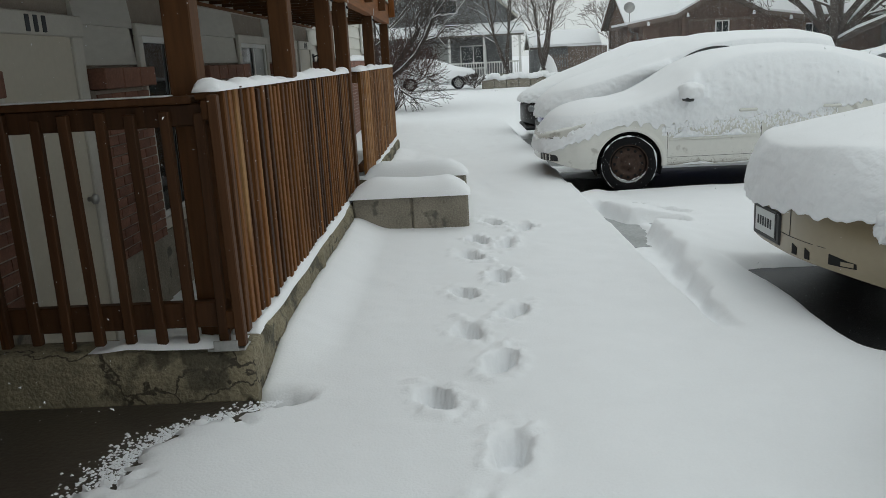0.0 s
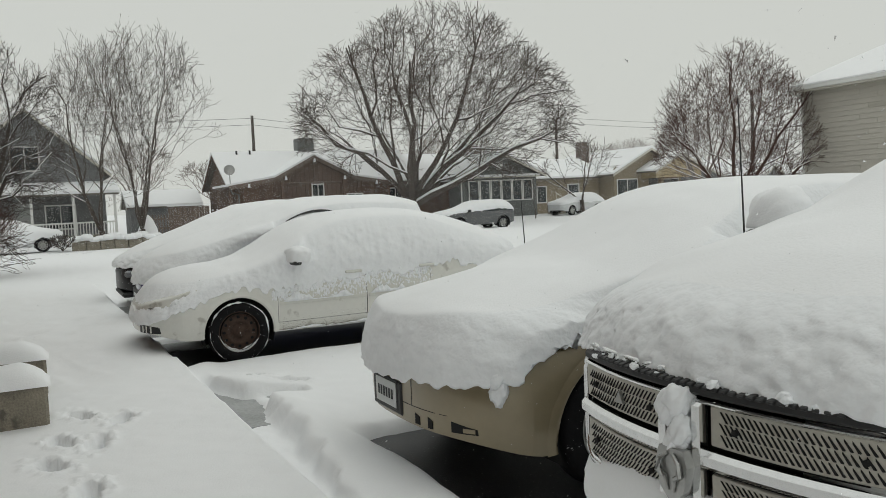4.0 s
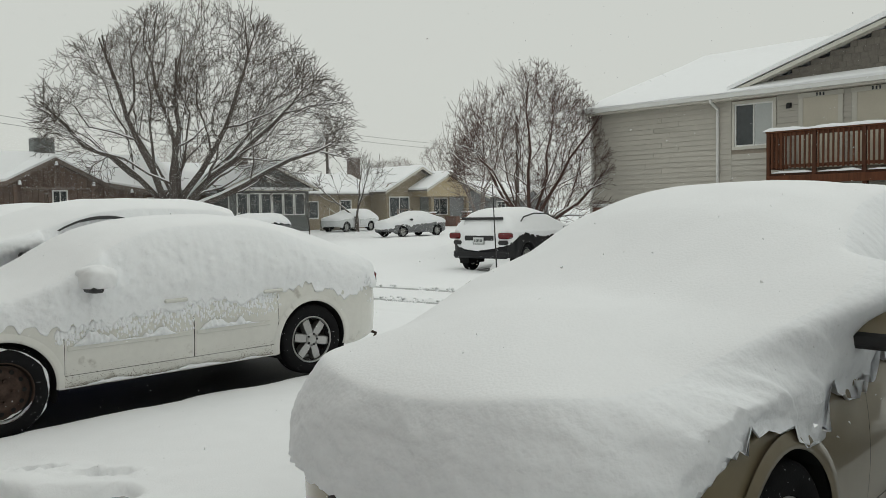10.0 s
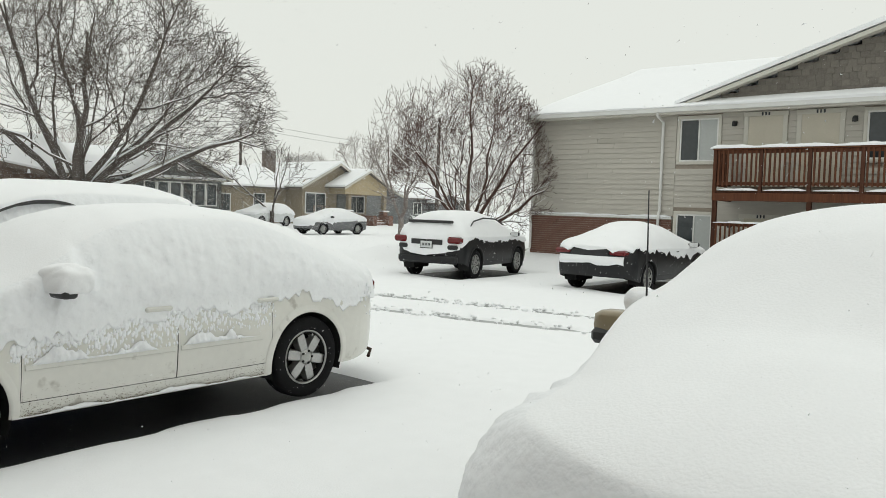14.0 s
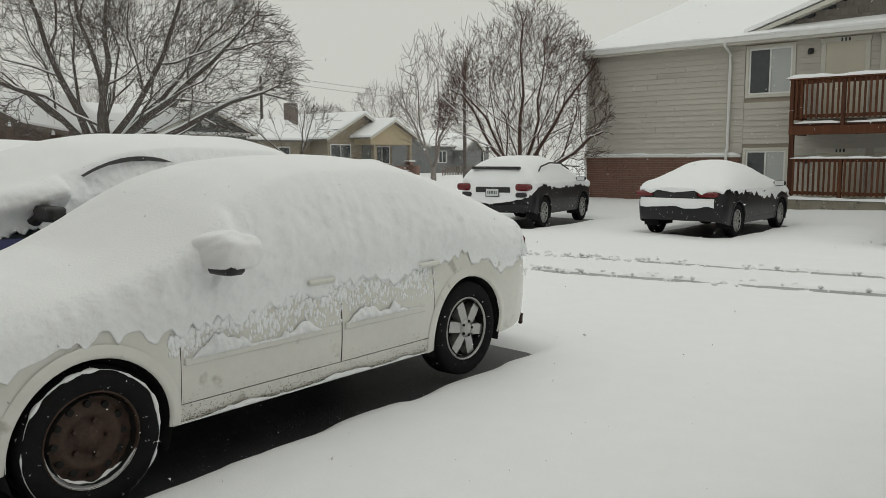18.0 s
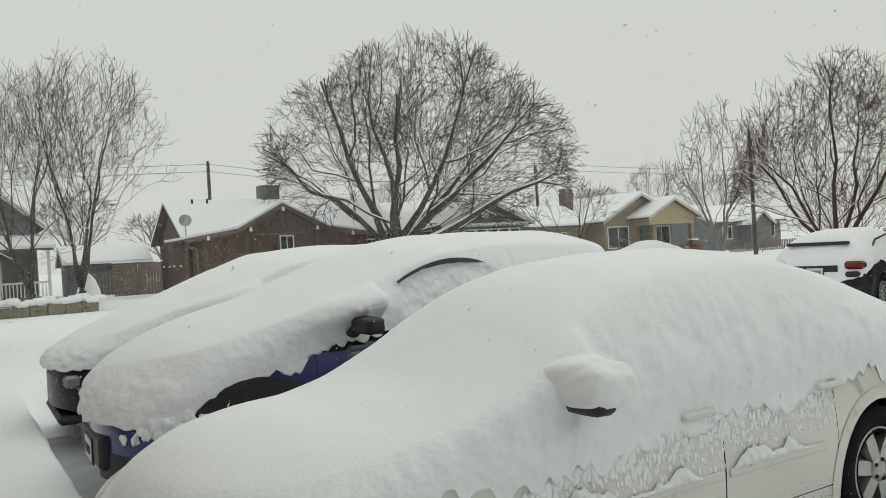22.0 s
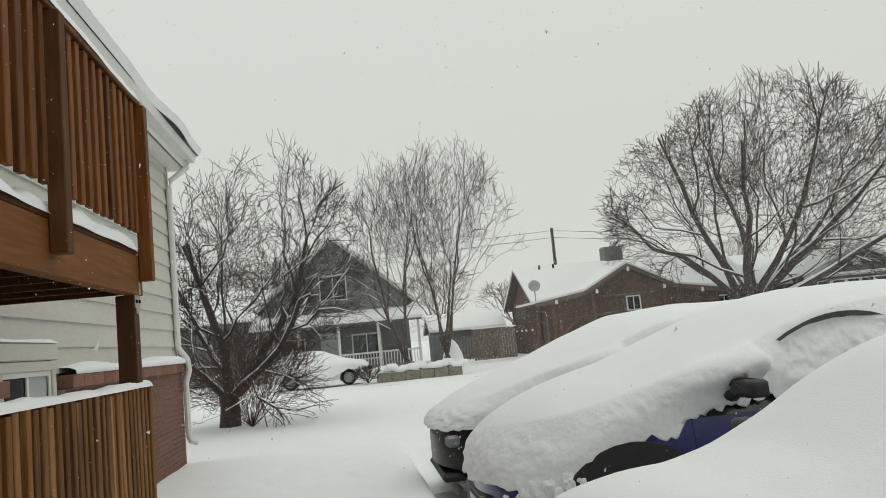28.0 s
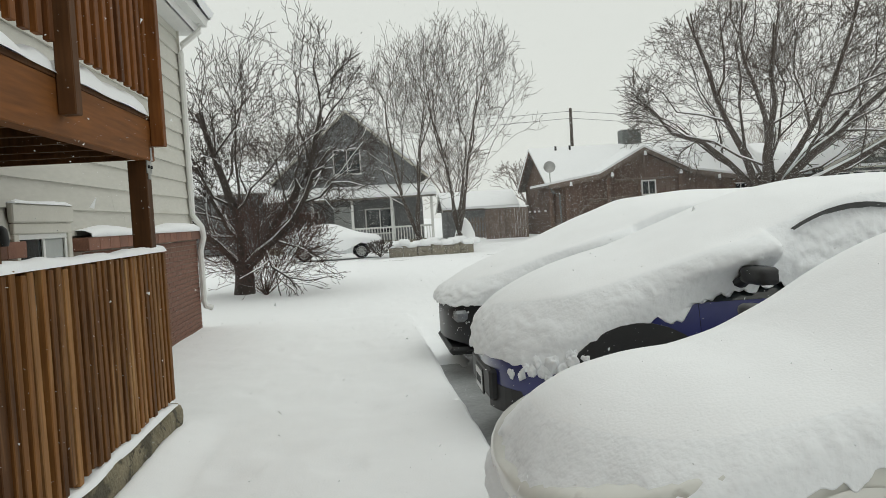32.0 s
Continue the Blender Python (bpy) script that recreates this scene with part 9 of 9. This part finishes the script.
# fences, low wall, shed, poles
f = thing("board_fence", pose(7.9, 52.0, 0.2), "grey-brown board fence beside the brown house", "fence", "fences")
for k in range(16):
    part("board", Geo().box((k * 0.15, 0, 0.0), (k * 0.15 + 0.14, 0.03, 1.62 + 0.02 * ((k * 3) % 4)), 0.004), FENCE_WOOD, f)
part("fence_cap", Geo().box((-0.05, -0.04, 1.69), (2.45, 0.07, 1.74), 0.01), SNOW, f)
f = thing("picket_gate", pose(6.75, 51.5, 0.3), "weathered grey picket gate in the snow", "gate")
for k in range(7):
    part("picket", Geo().box((k * 0.16, 0, 0.0), (k * 0.16 + 0.07, 0.03, 1.15), 0.004), FENCE_WOOD, f)
for z in (0.3, 0.85):
    part("rail", Geo().box((-0.05, 0.03, z), (1.1, 0.07, z + 0.08), 0.004), FENCE_WOOD, f)
s = thing("low_shed", pose(0, 0, 0), "low shed with a snowy roof behind the fence", "shed")
gable_block(s, 6.6, 11.0, 60.0, 64.0, 0.0, 2.0, 2.9, "x", HOUSE_DARKGREY, 0.3)
f = thing("yard_fence", pose(50.6, 48.6, -0.1), "low dark picket fence in the snow", "fence", "fences")
for k in range(40):
    part("picket", Geo().box((k * 0.21, 0, 0.0), (k * 0.21 + 0.12, 0.03, 0.95), 0.004), FENCE_WOOD, f)
f = thing("wire_frame_gate", pose(41.0, 50.2, 0.0), "timber frame gate before the yellow house", "gate")
for x in (0.0, 0.75, 1.5):
    part("gate_post", Geo().box((x, 0, 0), (x + 0.1, 0.1, 1.6), 0.01), FENCE_WOOD, f)
for z in (0.4, 0.95, 1.5):
    part("gate_rail", Geo().box((0, 0.02, z), (1.6, 0.08, z + 0.08), 0.01), FENCE_WOOD, f)
wl_ = Geo()
for k in range(6):
    wl_.box((2.3 + k * 0.62, 43.2, -0.3), (2.9 + k * 0.62, 43.6, 0.34 + 0.03 * (k % 2)), 0.03)
wl_.box((5.6, 43.6, -0.3), (6.0, 47.2, 0.42), 0.03)
solid("low_wall", wl_, CONCRETE, "low dark stone wall at the far pavement", "low wall", "structure")
wl_ = Geo()
for k in range(14):
    x = 1.9 + k * 0.31
    wl_.box((x - 0.1, 43.0 + 0.1 * (k % 3), 0.33 + 0.03 * (k % 4)), (x + 0.4, 43.9 + 0.2 * (k % 2), 0.55 + 0.05 * ((k * 5) % 4)), 0.08)
solid("wall_snow", wl_, SNOW, "snow heaped along the low wall", "snow", "stuff", True)
tree("hedge", (1.9, 42.9, 0.0), "low dark hedge sticking out of the snow", BARK, 14, 0.75, 0.9, 91, 2, (5, 4), 0.02, 0.8, 0.3, 0.010, snowy=False, bottom=0.1, fork=0.0, group="shrubs")
wl_ = Geo().lathe([(0.55, 0.0), (0.5, 0.4), (0.3, 0.9), (0.1, 1.15), (0.001, 1.2)], 14)
wl_.v = [(x + 6.3, z + 48.6, y + 0.3) for x, y, z in wl_.v]
solid("snowy_shrub", wl_, SNOW, "evergreen shrub wrapped in snow", "shrub", "stuff", True)


def pole(x, y, h, label):
    p = thing("utility_pole", pose(x, y, -0.2), label, "utility pole", "utility poles")
    part("mast", Geo().tube([(0, 0, 0), (0, 0, h)], [0.16, 0.11], 8), WOOD_POLE, p)
    return p


pole(16.18, 64, 8.9, "wooden utility pole behind the brown house")
pole(43.2, 62, 8.5, "wooden utility pole behind the bungalows")
pole(49.2, 45.2, 8.9, "dark wooden utility pole by the street")
for z in (8.5, 8.0):
    g = Geo()
    for (xa, ya), (xb, yb) in (((-60, 66), (16.18, 64)), ((16.18, 64), (43.2, 62)), ((43.2, 62), (110, 58))):
        g.tube([(xa + (xb - xa) * k / 8, ya + (yb - ya) * k / 8, z - 0.9 * 4 * (k / 8) * (1 - k / 8)) for k in range(9)], 0.014, 4, False)
    solid("power_line", g, PLASTIC, "thin power lines between the poles", "cable", "")


# ---- the falling snow: small ragged flakes hanging in the air ----
def flakes(name, count, box, size, seed, clear, label):
    """Flakes of a size range inside a box, none nearer than clear to the walk."""
    rng = np.random.default_rng(seed)
    (x0, y0, z0), (x1, y1, z1) = box
    p = rng.uniform((x0, y0, z0), (x1, y1, z1), (count, 3))
    if clear:
        near = np.hypot(np.clip(np.abs(p[:, 0] - 1.25) - 0.35, 0, None), np.clip(np.abs(p[:, 1] - 5.4) - 3.6, 0, None))
        p = p[near > clear]
    n = len(p)
    s = rng.uniform(*size, (n, 1))
    v = np.zeros((n, 3, 3))
    for k in range(3):
        d = rng.normal(0, 1, (n, 3))
        v[:, k] = p + s * d / np.linalg.norm(d, axis=1, keepdims=True)
    f = np.arange(n * 3).reshape(n, 3)
    me = bpy.data.meshes.new(name)
    me.vertices.add(n * 3)
    me.vertices.foreach_set("co", v.ravel())
    me.loops.add(len(f) * 3)
    me.loops.foreach_set("vertex_index", f.ravel())
    me.polygons.add(len(f))
    me.polygons.foreach_set("loop_start", np.arange(len(f)) * 3)
    me.update(calc_edges=True)
    me.materials.append(SNOW)
    return tagged(new(name, me), label, "snowfall", "", "stuff")


flakes("near_snowfall", 22000, ((-6, -2, 0.2), (12, 20, 7)), (0.004, 0.009), 1, 0.9, "small white snowflakes falling through the air")
flakes("far_snowfall", 800000, ((-22, 23, 0.2), (66, 50, 7)), (0.006, 0.012), 2, 0, "dense snowfall veiling the houses across the street")
flakes("close_snowfall", 24000, ((-0.9, -1.5, 0.3), (3.4, 15, 3.6)), (0.0016, 0.0038), 3, 0.75, "tiny white snowflakes falling beside the walk")
